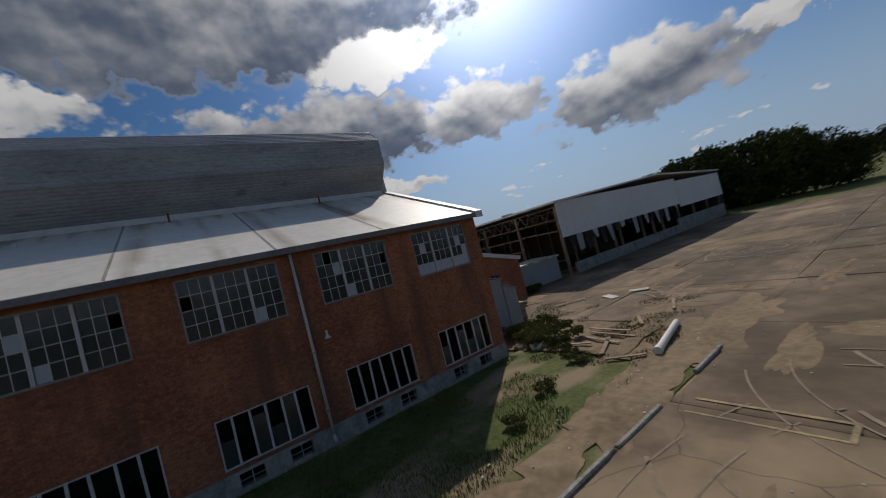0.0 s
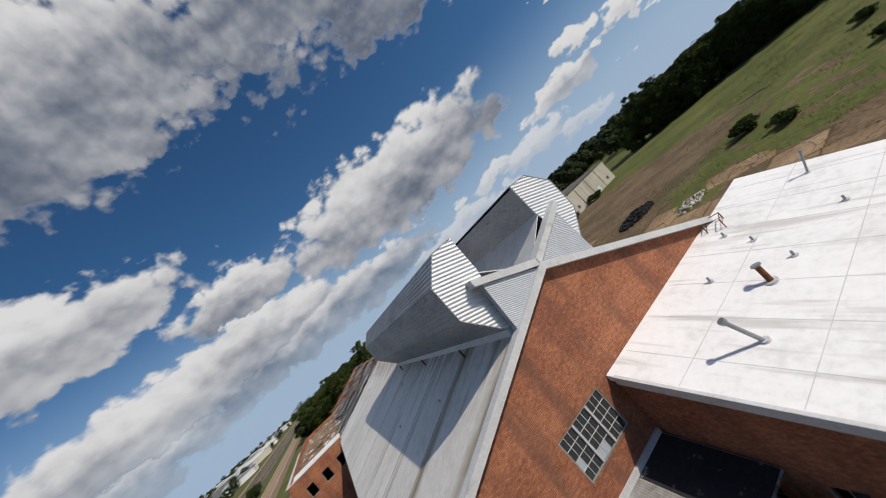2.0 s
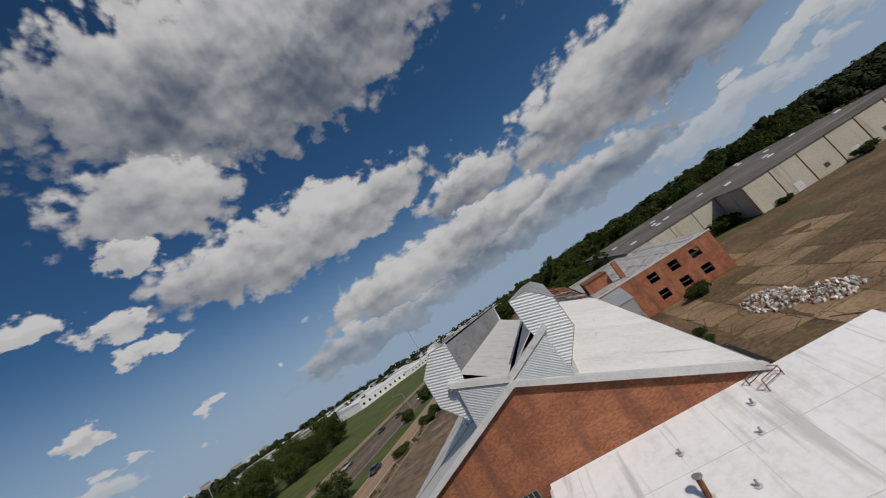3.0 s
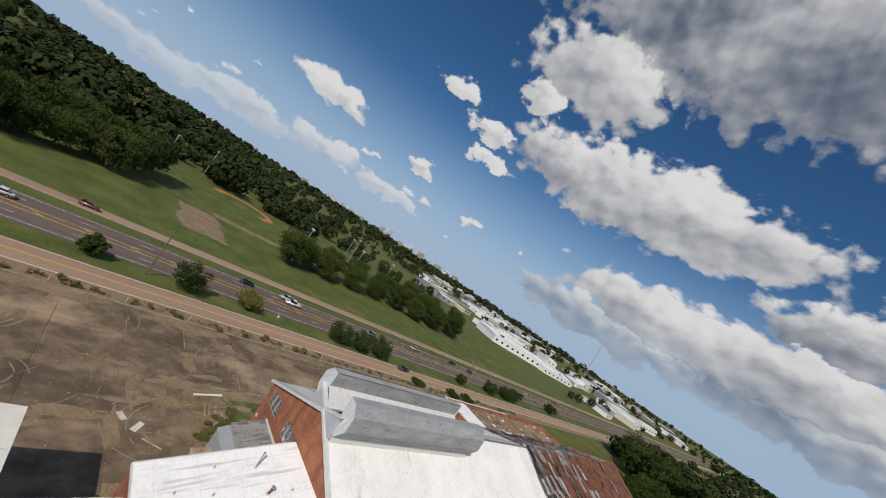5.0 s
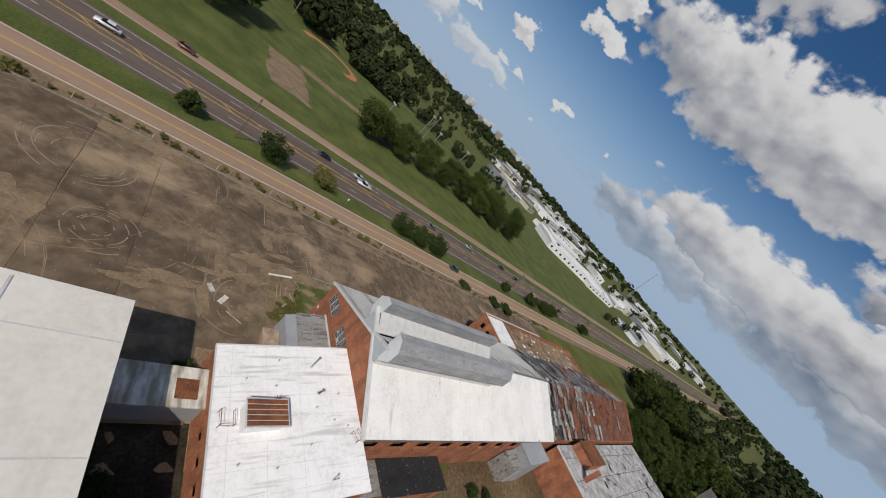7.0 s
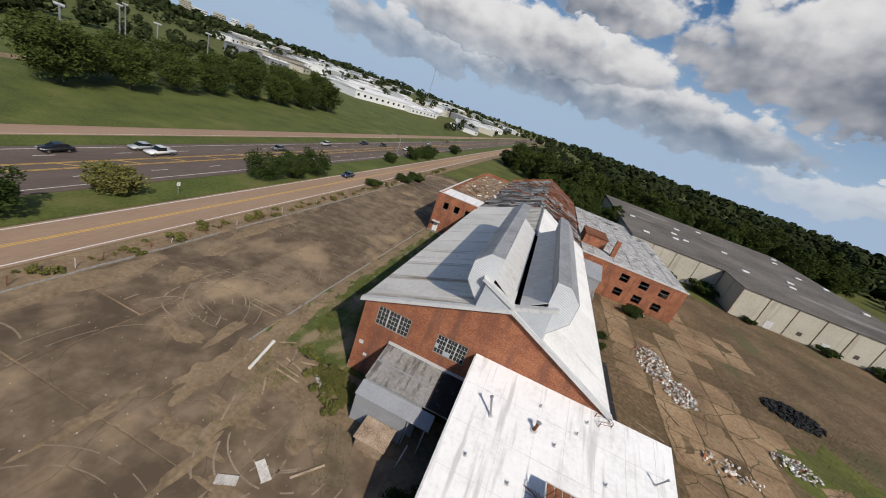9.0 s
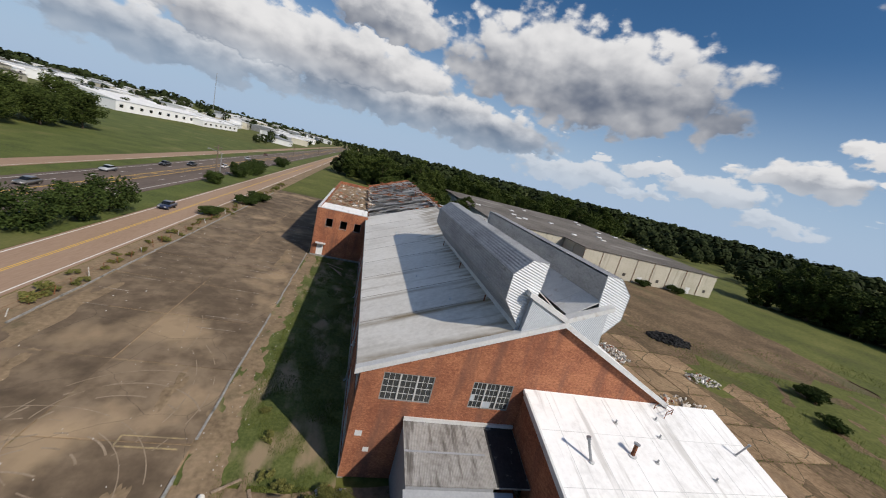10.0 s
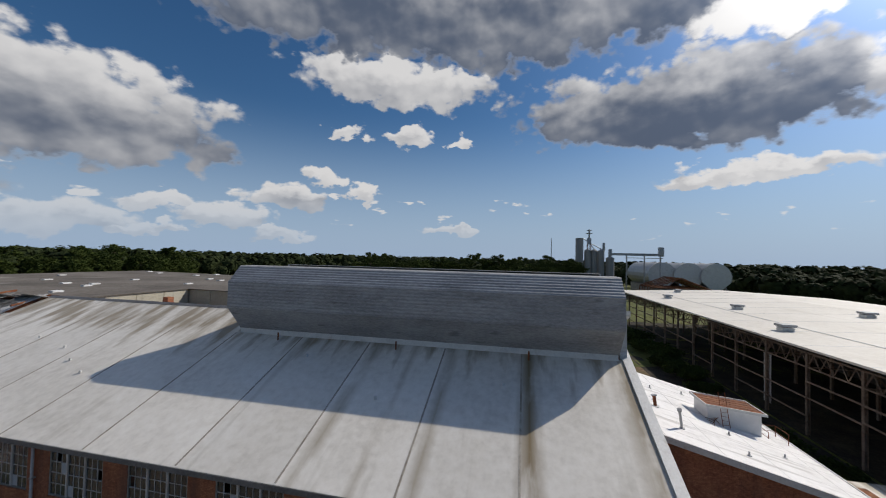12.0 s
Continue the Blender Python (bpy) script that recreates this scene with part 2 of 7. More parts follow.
def brick_material(name, a, b, mortar, dirt):
    m = material(name, [a, b], 0.9, scales=(0.45, 6.0), contrast=0.95, bump=0)
    n, l = m.node_tree.nodes, m.node_tree.links
    p = n["Principled BSDF"]
    geo = n.new("ShaderNodeNewGeometry")
    s = n.new("ShaderNodeSeparateXYZ")
    l.new(geo.outputs["Position"], s.inputs[0])
    add = n.new("ShaderNodeMath")
    l.new(s.outputs[0], add.inputs[0]), l.new(s.outputs[1], add.inputs[1])
    c = n.new("ShaderNodeCombineXYZ")
    l.new(add.outputs[0], c.inputs[0]), l.new(s.outputs[2], c.inputs[1])
    br = n.new("ShaderNodeTexBrick")
    l.new(c.outputs[0], br.inputs["Vector"])
    br.inputs["Scale"].default_value = 1.0
    br.inputs["Brick Width"].default_value, br.inputs["Row Height"].default_value, br.inputs["Mortar Size"].default_value = 0.215, 0.077, 0.009
    br.inputs["Color1"].default_value, br.inputs["Color2"].default_value, br.inputs["Mortar"].default_value = (1, 1, 1, 1), (0.62, 0.6, 0.58, 1), (*mortar, 1)
    br.inputs["Bias"].default_value = -0.2
    base = p.inputs["Base Color"].links[0].from_socket
    mul = n.new("ShaderNodeMix")
    mul.data_type, mul.blend_type = "RGBA", "MULTIPLY"
    mul.inputs[0].default_value = 1.0
    l.new(base, mul.inputs[6]), l.new(br.outputs[0], mul.inputs[7])
    st = n.new("ShaderNodeTexNoise")
    mp = n.new("ShaderNodeMapping")
    mp.inputs["Scale"].default_value = (0.9, 0.9, 0.12)
    l.new(geo.outputs["Position"], mp.inputs[0]), l.new(mp.outputs[0], st.inputs["Vector"])
    st.inputs["Scale"].default_value, st.inputs["Detail"].default_value = 1.0, 5.0
    r = n.new("ShaderNodeMapRange")
    l.new(st.outputs[0], r.inputs[0])
    r.inputs[1].default_value, r.inputs[2].default_value, r.inputs[4].default_value = 0.50, 0.68, 0.7
    mx = n.new("ShaderNodeMix")
    mx.data_type = "RGBA"
    l.new(r.outputs[0], mx.inputs[0]), l.new(mul.outputs[2], mx.inputs[6])
    mx.inputs[7].default_value = (*dirt, 1)
    l.new(mx.outputs[2], p.inputs["Base Color"])
    bp = n.new("ShaderNodeBump")
    bp.inputs["Strength"].default_value, bp.inputs["Distance"].default_value, bp.invert = 0.6, 0.01, True
    l.new(br.outputs["Fac"], bp.inputs["Height"]), l.new(bp.outputs[0], p.inputs["Normal"])
    return m


def leaf_material(name, dark, light):
    m = bpy.data.materials.new(name)
    m.use_nodes = True
    n, l = m.node_tree.nodes, m.node_tree.links
    p = n["Principled BSDF"]
    geo, info = n.new("ShaderNodeNewGeometry"), n.new("ShaderNodeObjectInfo")
    add = n.new("ShaderNodeMath")
    add.operation = "MULTIPLY_ADD"
    l.new(geo.outputs["Random Per Island"], add.inputs[0])
    add.inputs[1].default_value = 0.65
    s = n.new("ShaderNodeMath")
    s.operation = "MULTIPLY"
    l.new(info.outputs["Random"], s.inputs[0])
    s.inputs[1].default_value = 0.35
    l.new(s.outputs[0], add.inputs[2])
    ramp = n.new("ShaderNodeValToRGB")
    ramp.color_ramp.elements[0].color, ramp.color_ramp.elements[1].color = (*dark, 1), (*light, 1)
    l.new(add.outputs[0], ramp.inputs[0]), l.new(ramp.outputs[0], p.inputs["Base Color"])
    p.inputs["Roughness"].default_value = 0.85
    p.inputs["Specular IOR Level"].default_value = 0.08
    return m


def ribbed(m, axis, pitch, depth=0.02, strength=0.8):
    """Adds straight ribs to a sheet metal: axis gives the way across them."""
    n, l = m.node_tree.nodes, m.node_tree.links
    p = n["Principled BSDF"]
    geo = n.new("ShaderNodeNewGeometry")
    dot = n.new("ShaderNodeVectorMath")
    dot.operation = "DOT_PRODUCT"
    l.new(geo.outputs["Position"], dot.inputs[0])
    dot.inputs[1].default_value = axis
    sc = n.new("ShaderNodeMath")
    sc.operation = "MULTIPLY"
    l.new(dot.outputs["Value"], sc.inputs[0])
    sc.inputs[1].default_value = 2 * math.pi / pitch
    sn = n.new("ShaderNodeMath")
    sn.operation = "SINE"
    l.new(sc.outputs[0], sn.inputs[0])
    b = n.new("ShaderNodeBump")
    b.inputs["Strength"].default_value, b.inputs["Distance"].default_value = strength, depth
    l.new(sn.outputs[0], b.inputs["Height"]), l.new(b.outputs[0], p.inputs["Normal"])
    return m


def curb_stain(m):
    """Brown algae and rust washed down from the foot of the roof monitor."""
    n, l = m.node_tree.nodes, m.node_tree.links
    p = n["Principled BSDF"]
    geo, sp = n.new("ShaderNodeNewGeometry"), n.new("ShaderNodeSeparateXYZ")
    l.new(geo.outputs["Position"], sp.inputs[0])
    mp, t = n.new("ShaderNodeMapping"), n.new("ShaderNodeTexNoise")
    mp.inputs["Scale"].default_value = (0.22, 0.9, 0)
    l.new(geo.outputs["Position"], mp.inputs[0]), l.new(mp.outputs[0], t.inputs["Vector"])
    t.inputs["Scale"].default_value, t.inputs["Detail"].default_value = 1.0, 6.0
    reach = n.new("ShaderNodeMapRange")
    l.new(sp.outputs[0], reach.inputs[0])
    reach.inputs[1].default_value, reach.inputs[2].default_value, reach.inputs[3].default_value, reach.inputs[4].default_value = 4.0, 10.6, -0.25, 0.12
    add = n.new("ShaderNodeMath")
    l.new(t.outputs[0], add.inputs[0]), l.new(reach.outputs[0], add.inputs[1])
    r = n.new("ShaderNodeMapRange")
    l.new(add.outputs[0], r.inputs[0])
    r.inputs[1].default_value, r.inputs[2].default_value, r.inputs[4].default_value = 0.52, 0.70, 0.75
    mx = n.new("ShaderNodeMix")
    mx.data_type = "RGBA"
    runs = r.outputs[0]
    for at, width, strength in ((5.9, 0.8, 1.0), (0.35, 1.1, 0.9), (10.9, 0.5, 0.6), (16.4, 0.6, 0.6), (13.6, 0.35, 0.4)):
        off, band, wave = n.new("ShaderNodeMath"), n.new("ShaderNodeMapRange"), n.new("ShaderNodeMath")
        off.operation, off.inputs[1].default_value = "SUBTRACT", at
        l.new(sp.outputs[1], off.inputs[0])
        wave.operation = "ABSOLUTE"
        l.new(off.outputs[0], wave.inputs[0])
        l.new(wave.outputs[0], band.inputs[0])
        band.inputs[1].default_value, band.inputs[2].default_value, band.inputs[3].default_value, band.inputs[4].default_value = 0.0, width, strength, 0.0
        thin, both, most = n.new("ShaderNodeMath"), n.new("ShaderNodeMapRange"), n.new("ShaderNodeMath")
        thin.operation, most.operation = "MULTIPLY", "MAXIMUM"
        l.new(t.outputs[0], both.inputs[0])
        both.inputs[1].default_value, both.inputs[2].default_value = 0.30, 0.52
        l.new(band.outputs[0], thin.inputs[0]), l.new(both.outputs[0], thin.inputs[1])
        l.new(runs, most.inputs[0]), l.new(thin.outputs[0], most.inputs[1])
        runs = most.outputs[0]
    l.new(runs, mx.inputs[0]), l.new(p.inputs["Base Color"].links[0].from_socket, mx.inputs[6])
    mx.inputs[7].default_value = (0.20, 0.150, 0.080, 1)
    l.new(mx.outputs[2], p.inputs["Base Color"])


M_BRICK = brick_material("red_brick", (0.46, 0.190, 0.098), (0.28, 0.105, 0.058), (0.62, 0.60, 0.58), (0.14, 0.07, 0.05))
M_ROOF = material("weathered_white_membrane", [(0.56, 0.53, 0.475), (0.68, 0.65, 0.59), (0.76, 0.735, 0.68)], 0.5, scales=(0.2, 2.2), contrast=0.5, bump=0.05, vary=0.07, streak=((0.36, 0.33, 0.27), (0.08, 0.75, 0.08), 0.60, 0.45))
curb_stain(M_ROOF)
M_ROOF_EAST = material("bleached_white_coating", [(0.62, 0.61, 0.58), (0.74, 0.73, 0.70), (0.80, 0.79, 0.76)], 0.65, scales=(0.3, 3.0), contrast=0.5, bump=0.05, vary=0.04, streak=((0.36, 0.28, 0.17), (0.15, 0.9, 0.15), 0.63, 0.5))
M_WHITE = material("bright_white_roof_coating", [(0.66, 0.65, 0.63), (0.79, 0.78, 0.76), (0.84, 0.83, 0.81)], 0.7, scales=(0.4, 2.5), contrast=0.5, bump=0.08, streak=((0.42, 0.40, 0.37), (1.8, 0.14, 0.2), 0.55, 0.6))
M_BIGROOF = material("cream_white_metal_roof", [(0.62, 0.585, 0.51), (0.70, 0.665, 0.59), (0.76, 0.73, 0.66)], 0.6, scales=(0.12, 1.5), contrast=0.5, bump=0.03, streak=((0.50, 0.46, 0.38), (0.05, 0.5, 0.2), 0.6, 0.4))
M_SIDING = material("grey_weathered_siding", [(0.22, 0.225, 0.23), (0.31, 0.315, 0.32), (0.40, 0.405, 0.41)], 0.6, 0.15, scales=(0.5, 7.0), contrast=0.6, bump=0.1, stretch=(1, 0.5, 1.6), streak=((0.12, 0.12, 0.12), (0.3, 0.7, 3.0), 0.60, 0.6))
M_ENDPANEL = ribbed(material("white_corrugated_panel", [(0.55, 0.57, 0.58), (0.66, 0.68, 0.68)], 0.5, 0.1, scales=(0.6, 5.0), bump=0), (0.3, 0, 0.95), 0.18)
M_GUSSET = ribbed(material("light_grey_corrugated_infill", [(0.40, 0.43, 0.45), (0.50, 0.53, 0.55)], 0.5, 0.2, scales=(0.6, 5.0), bump=0), (0.4, 0, 0.9), 0.09, 0.012)
M_FLASH = material("white_metal_flashing", [(0.50, 0.50, 0.49), (0.66, 0.66, 0.64)], 0.5, 0.1, scales=(0.8, 8.0), bump=0.05, streak=((0.35, 0.30, 0.24), (1.2, 1.2, 1.2), 0.60, 0.6))
M_EAVE = material("dark_gutter_metal", [(0.12, 0.12, 0.12), (0.24, 0.24, 0.24)], 0.6, 0.3, scales=(0.8, 8.0), bump=0.05)
M_STEEL = material("grey_painted_steel_sash", [(0.22, 0.22, 0.21), (0.34, 0.34, 0.32)], 0.6, 0.2, scales=(2.0, 20.0), bump=0.05)
M_LIGHTSTEEL = material("pale_painted_window_bar", [(0.42, 0.41, 0.40), (0.60, 0.58, 0.56)], 0.6, 0.1, scales=(2.0, 20.0), bump=0.05)
M_CONC = material("grey_foundation_concrete", [(0.16, 0.16, 0.15), (0.27, 0.26, 0.24), (0.36, 0.35, 0.32)], 0.9, scales=(0.8, 6.0), contrast=0.6, bump=0.3, streak=((0.06, 0.06, 0.05), (0.8, 0.8, 0.25), 0.55, 0.7))
M_PAINTCONC = material("tan_concrete_panel", [(0.36, 0.33, 0.26), (0.44, 0.41, 0.33), (0.50, 0.47, 0.39)], 0.85, scales=(0.15, 2.0), contrast=0.5, bump=0.1, vary=0.06, streak=((0.20, 0.18, 0.14), (0.5, 0.5, 0.05), 0.58, 0.5))
# Inner surfaces share one dark colour that stands for unlit rooms.
M_ROOMSHADE = material("shade_dark_interior", [(0.05, 0.045, 0.04), (0.09, 0.08, 0.07)], 0.9, scales=(0.4, 4.0), bump=0.1)
M_RUST = material("rusted_iron", [(0.10, 0.045, 0.025), (0.20, 0.075, 0.035), (0.30, 0.13, 0.06)], 0.85, 0.2, scales=(0.6, 6.0), contrast=0.6, bump=0.2, vary=0.12)
M_RUSTROOF = material("rust_red_roof_deck", [(0.060, 0.034, 0.024), (0.150, 0.055, 0.030), (0.235, 0.100, 0.052)], 0.85, 0.1, scales=(0.5, 4.0), contrast=0.8, bump=0.3, vary=0.25, streak=((0.12, 0.11, 0.10), (0.8, 0.2, 0.4), 0.55, 0.6))
M_OLDMETAL = ribbed(material("weathered_corrugated_sheet", [(0.24, 0.23, 0.22), (0.42, 0.415, 0.40), (0.58, 0.575, 0.56)], 0.6, 0.25, scales=(0.3, 3.0), contrast=0.7, bump=0, vary=0.12, streak=((0.16, 0.10, 0.07), (0.9, 0.9, 0.9), 0.58, 0.7)), (0, 1, 0), 0.2, 0.02)
M_OLDMETAL_Y = ribbed(material("grey_corrugated_shed_roof", [(0.19, 0.18, 0.165), (0.29, 0.28, 0.26), (0.37, 0.36, 0.34)], 0.6, 0.25, scales=(0.4, 3.0), contrast=0.6, bump=0, vary=0.06, streak=((0.10, 0.09, 0.08), (2.2, 0.30, 1), 0.52, 0.85)), (1, 0, 0), 0.11, 0.012, 0.6)
M_SHEDWALL = material("grey_painted_metal_wall", [(0.25, 0.26, 0.275), (0.34, 0.35, 0.36)], 0.6, 0.1, scales=(0.5, 5.0), bump=0.06)
M_TAR = material("black_tar_roof", [(0.012, 0.012, 0.013), (0.03, 0.03, 0.03)], 0.8, scales=(0.5, 5.0), bump=0.3, streak=((0.4, 0.38, 0.34), (1.6, 1.6, 1), 0.64, 0.8))
M_WOOD = material("weathered_timber", [(0.14, 0.10, 0.07), (0.30, 0.22, 0.15), (0.42, 0.33, 0.24)], 0.85, scales=(0.8, 8.0), contrast=0.6, bump=0.2, vary=0.3)
M_PLASTER = material("pale_broken_plaster", [(0.40, 0.37, 0.33), (0.62, 0.58, 0.52), (0.75, 0.73, 0.68)], 0.9, scales=(0.8, 8.0), contrast=0.6, bump=0.2, vary=0.35)
M_PVC = material("white_plastic_pipe", [(0.62, 0.60, 0.54), (0.75, 0.73, 0.68)], 0.5, scales=(0.8, 8.0), bump=0.02)
M_SLAB = cracked(material("stained_concrete_slab", [(0.092, 0.066, 0.042), (0.138, 0.100, 0.064), (0.195, 0.144, 0.094)], 0.92, scales=(0.06, 0.45), contrast=0.95, bump=0.15, vary=0.14, streak=((0.36, 0.262, 0.160), (0.13, 0.10, 1.0), 0.525, 0.75)), 0.11, 0.003, (0.055, 0.044, 0.031), 0.6)
M_SOIL = material("tan_washed_soil", [(0.14, 0.100, 0.060), (0.215, 0.155, 0.093), (0.29, 0.21, 0.13)], 0.95, scales=(0.25, 2.4), contrast=0.6, bump=0.25, streak=((0.10, 0.085, 0.045), (0.45, 0.45, 1.0), 0.57, 0.6))
# Soil colour taken nearly black to stand for deep shade under and beside the hall.
M_SHADESOIL = material("shade_dark_soil", [(0.012, 0.010, 0.007), (0.030, 0.025, 0.016), (0.060, 0.048, 0.032)], 0.95, scales=(0.3, 3.0), contrast=0.7, bump=0.4)
M_MILLROOF = material("mottled_grey_mill_roof", [(0.22, 0.215, 0.205), (0.40, 0.395, 0.38), (0.56, 0.55, 0.53)], 0.8, scales=(0.5, 4.0), contrast=0.9, bump=0.1, streak=((0.13, 0.12, 0.11), (0.8, 0.35, 0.3), 0.57, 0.7))
M_GRAVELROOF = material("grey_brown_gravel_roof", [(0.085, 0.075, 0.065), (0.13, 0.116, 0.10), (0.18, 0.162, 0.142)], 0.95, scales=(0.06, 1.5), contrast=0.7, bump=0.2, streak=((0.42, 0.40, 0.37), (0.03, 0.06, 0.3), 0.62, 0.6))
M_TRACK = material("pale_dust_track", [(0.19, 0.145, 0.098), (0.33, 0.26, 0.185)], 0.95, scales=(0.4, 4.0), contrast=0.6, bump=0.1)
M_DIRT = material("bare_earth", [(0.15, 0.10, 0.06), (0.26, 0.18, 0.105), (0.38, 0.27, 0.165)], 0.95, scales=(0.22, 3.0), contrast=0.6, bump=0.5, streak=((0.06, 0.075, 0.025), (0.30, 0.30, 1.0), 0.58, 0.7))
M_YARDSLAB = cracked(material("tan_broken_concrete", [(0.16, 0.102, 0.055), (0.26, 0.174, 0.098), (0.36, 0.256, 0.150)], 0.92, scales=(0.12, 2.2), contrast=0.65, bump=0.3, vary=0.14, streak=((0.10, 0.06, 0.04), (0.12, 0.07, 1.0), 0.55, 0.6)), 0.2, 0.018, (0.045, 0.042, 0.018), 0.8)
M_YARD = material("red_brown_yard_earth", [(0.070, 0.048, 0.024), (0.130, 0.088, 0.047), (0.205, 0.140, 0.080)], 0.95, scales=(0.10, 1.6), contrast=0.65, bump=0.5, streak=((0.07, 0.08, 0.03), (0.12, 0.05, 1.0), 0.56, 0.6))
M_GRASS = material("green_mown_grass", [(0.042, 0.056, 0.012), (0.078, 0.098, 0.020), (0.125, 0.132, 0.034)], 0.95, scales=(0.10, 2.0), contrast=0.55, bump=0.4, streak=((0.17, 0.145, 0.06), (0.05, 0.05, 1.0), 0.60, 0.55))
M_VERGE = material("patchy_grass_on_sandy_soil", [(0.045, 0.058, 0.014), (0.080, 0.098, 0.024), (0.125, 0.135, 0.042)], 0.95, scales=(0.3, 4.0), contrast=0.6, bump=0.5, streak=((0.27, 0.20, 0.125), (0.42, 0.16, 1.0), 0.50, 0.9))
M_FIELD = material("rough_green_field", [(0.044, 0.054, 0.011), (0.086, 0.098, 0.018), (0.140, 0.136, 0.036)], 0.95, scales=(0.06, 1.2), contrast=0.55, bump=0.5, streak=((0.10, 0.085, 0.040), (0.035, 0.06, 1.0), 0.60, 0.4))
M_ROADTAN = material("tan_road_surface", [(0.24, 0.16, 0.105), (0.30, 0.205, 0.14), (0.34, 0.24, 0.17)], 0.9, scales=(0.12, 4.0), contrast=0.5, bump=0.08, stretch=(1, 0.15, 1))
M_ASPHALT = material("worn_brown_asphalt", [(0.080, 0.060, 0.050), (0.120, 0.092, 0.076), (0.15, 0.118, 0.098)], 0.9, scales=(0.2, 4.0), contrast=0.5, bump=0.08, stretch=(1, 0.08, 1))
M_LINEW = material("white_road_paint", [(0.60, 0.58, 0.54), (0.75, 0.73, 0.69)], 0.8, scales=(1.0, 6.0), bump=0.02)
M_WORNLINE = material("worn_white_parking_paint", [(0.13, 0.10, 0.075), (0.20, 0.165, 0.125), (0.42, 0.37, 0.31)], 0.9, scales=(0.8, 5.0), contrast=0.8, bump=0.02)
M_FADED = material("faded_yellow_paint", [(0.20, 0.16, 0.10), (0.42, 0.32, 0.16)], 0.9, scales=(0.9, 6.0), contrast=0.9, bump=0.02)
M_LINEY = material("yellow_road_paint", [(0.55, 0.34, 0.06), (0.66, 0.42, 0.09)], 0.8, scales=(1.0, 6.0), bump=0.02)
M_CLAY = material("orange_infield_clay", [(0.34, 0.14, 0.06), (0.44, 0.20, 0.09)], 0.95, scales=(0.2, 2.0), bump=0.1)
M_TYRE = material("black_rubber", [(0.010, 0.010, 0.011), (0.022, 0.022, 0.022)], 0.8, scales=(2.0, 12.0), bump=0.1, vary=0.3)
M_BARK = material("grey_brown_bark", [(0.055, 0.042, 0.03), (0.12, 0.095, 0.07)], 0.95, scales=(1.0, 9.0), bump=0.6, stretch=(1, 1, 0.3))
M_LEAF = leaf_material("dark_green_leaves", (0.016, 0.027, 0.006), (0.078, 0.102, 0.025))
M_LEAF_BUSH = leaf_material("green_shrub_leaves", (0.014, 0.026, 0.007), (0.062, 0.088, 0.022))
M_LEAF_DRY = leaf_material("yellow_green_weed_leaves", (0.065, 0.072, 0.020), (0.20, 0.19, 0.06))
M_BLADE = leaf_material("grass_blades", (0.050, 0.072, 0.014), (0.150, 0.175, 0.045))
M_WOODS = leaf_material("far_tree_crowns", (0.014, 0.021, 0.008), (0.036, 0.047, 0.016))
M_SEAM = material("brown_stained_seam", [(0.22, 0.19, 0.15), (0.40, 0.37, 0.32)], 0.8, scales=(0.7, 5.0), contrast=0.8, bump=0.05)
M_POST = material("pale_weathered_steel_post", [(0.11, 0.080, 0.058), (0.21, 0.155, 0.115), (0.30, 0.235, 0.18)], 0.8, 0.1, scales=(0.5, 5.0), contrast=0.6, bump=0.1, vary=0.25)
M_GALV = material("galvanised_steel", [(0.26, 0.27, 0.28), (0.40, 0.41, 0.42)], 0.5, 0.5, scales=(0.3, 4.0), bump=0.04)
M_SILO = material("grey_silo_concrete", [(0.22, 0.22, 0.22), (0.32, 0.32, 0.31)], 0.8, scales=(0.1, 1.0), bump=0.1, stretch=(1, 1, 0.2))
M_POLE = material("brown_utility_pole_timber", [(0.10, 0.075, 0.055), (0.17, 0.13, 0.10)], 0.9, scales=(1.0, 9.0), bump=0.2)
M_WHITEWALL = material("white_painted_wall", [(0.62, 0.62, 0.61), (0.76, 0.76, 0.75)], 0.7, scales=(0.1, 2.0), bump=0.05)


def plain(name, color, rough, metal=0.0, trans=0.0, coat=0.0):
    m = material(name, [tuple(c * 0.92 for c in color), color], rough, metal, scales=(0.8, 9.0), bump=0.01)
    p = m.node_tree.nodes["Principled BSDF"]
    p.inputs["Transmission Weight"].default_value, p.inputs["Coat Weight"].default_value = trans, coat
    p.inputs["Specular IOR Level"].default_value = 0.5
    return m


# Dirty glass; its grey base also stands in for reflected sky and trees.
M_GLASS = plain("dirty_glass_with_grey_reflection", (0.10, 0.11, 0.11), 0.14, trans=0.55)
M_PALEPANE = plain("pale_pane_and_sky_reflection", (0.42, 0.46, 0.50), 0.5)
M_CARGLASS = plain("dark_car_glass", (0.015, 0.018, 0.02), 0.05)
CAR_PAINTS = {c: plain(c + "_car_paint", v, 0.3, 0.1, coat=0.6) for c, v in (("white", (0.72, 0.72, 0.71)), ("black", (0.014, 0.014, 0.016)), ("navy", (0.02, 0.03, 0.07)), ("silver", (0.42, 0.43, 0.44)), ("maroon", (0.16, 0.05, 0.03)), ("grey", (0.13, 0.13, 0.13)))}
M_LAMP_RED, M_LAMP_CLEAR, M_CHROME = plain("red_tail_lamp", (0.35, 0.02, 0.02), 0.2), plain("clear_headlamp", (0.6, 0.6, 0.6), 0.15), plain("bright_wheel_metal", (0.5, 0.5, 0.5), 0.3, 0.9)

# ---- building helpers ----


def root(name, label, category, at=(0, 0, 0), group="", kind=""):
    ob = new(name)
    ob.location = at
    return tagged(ob, label, category, group, kind)


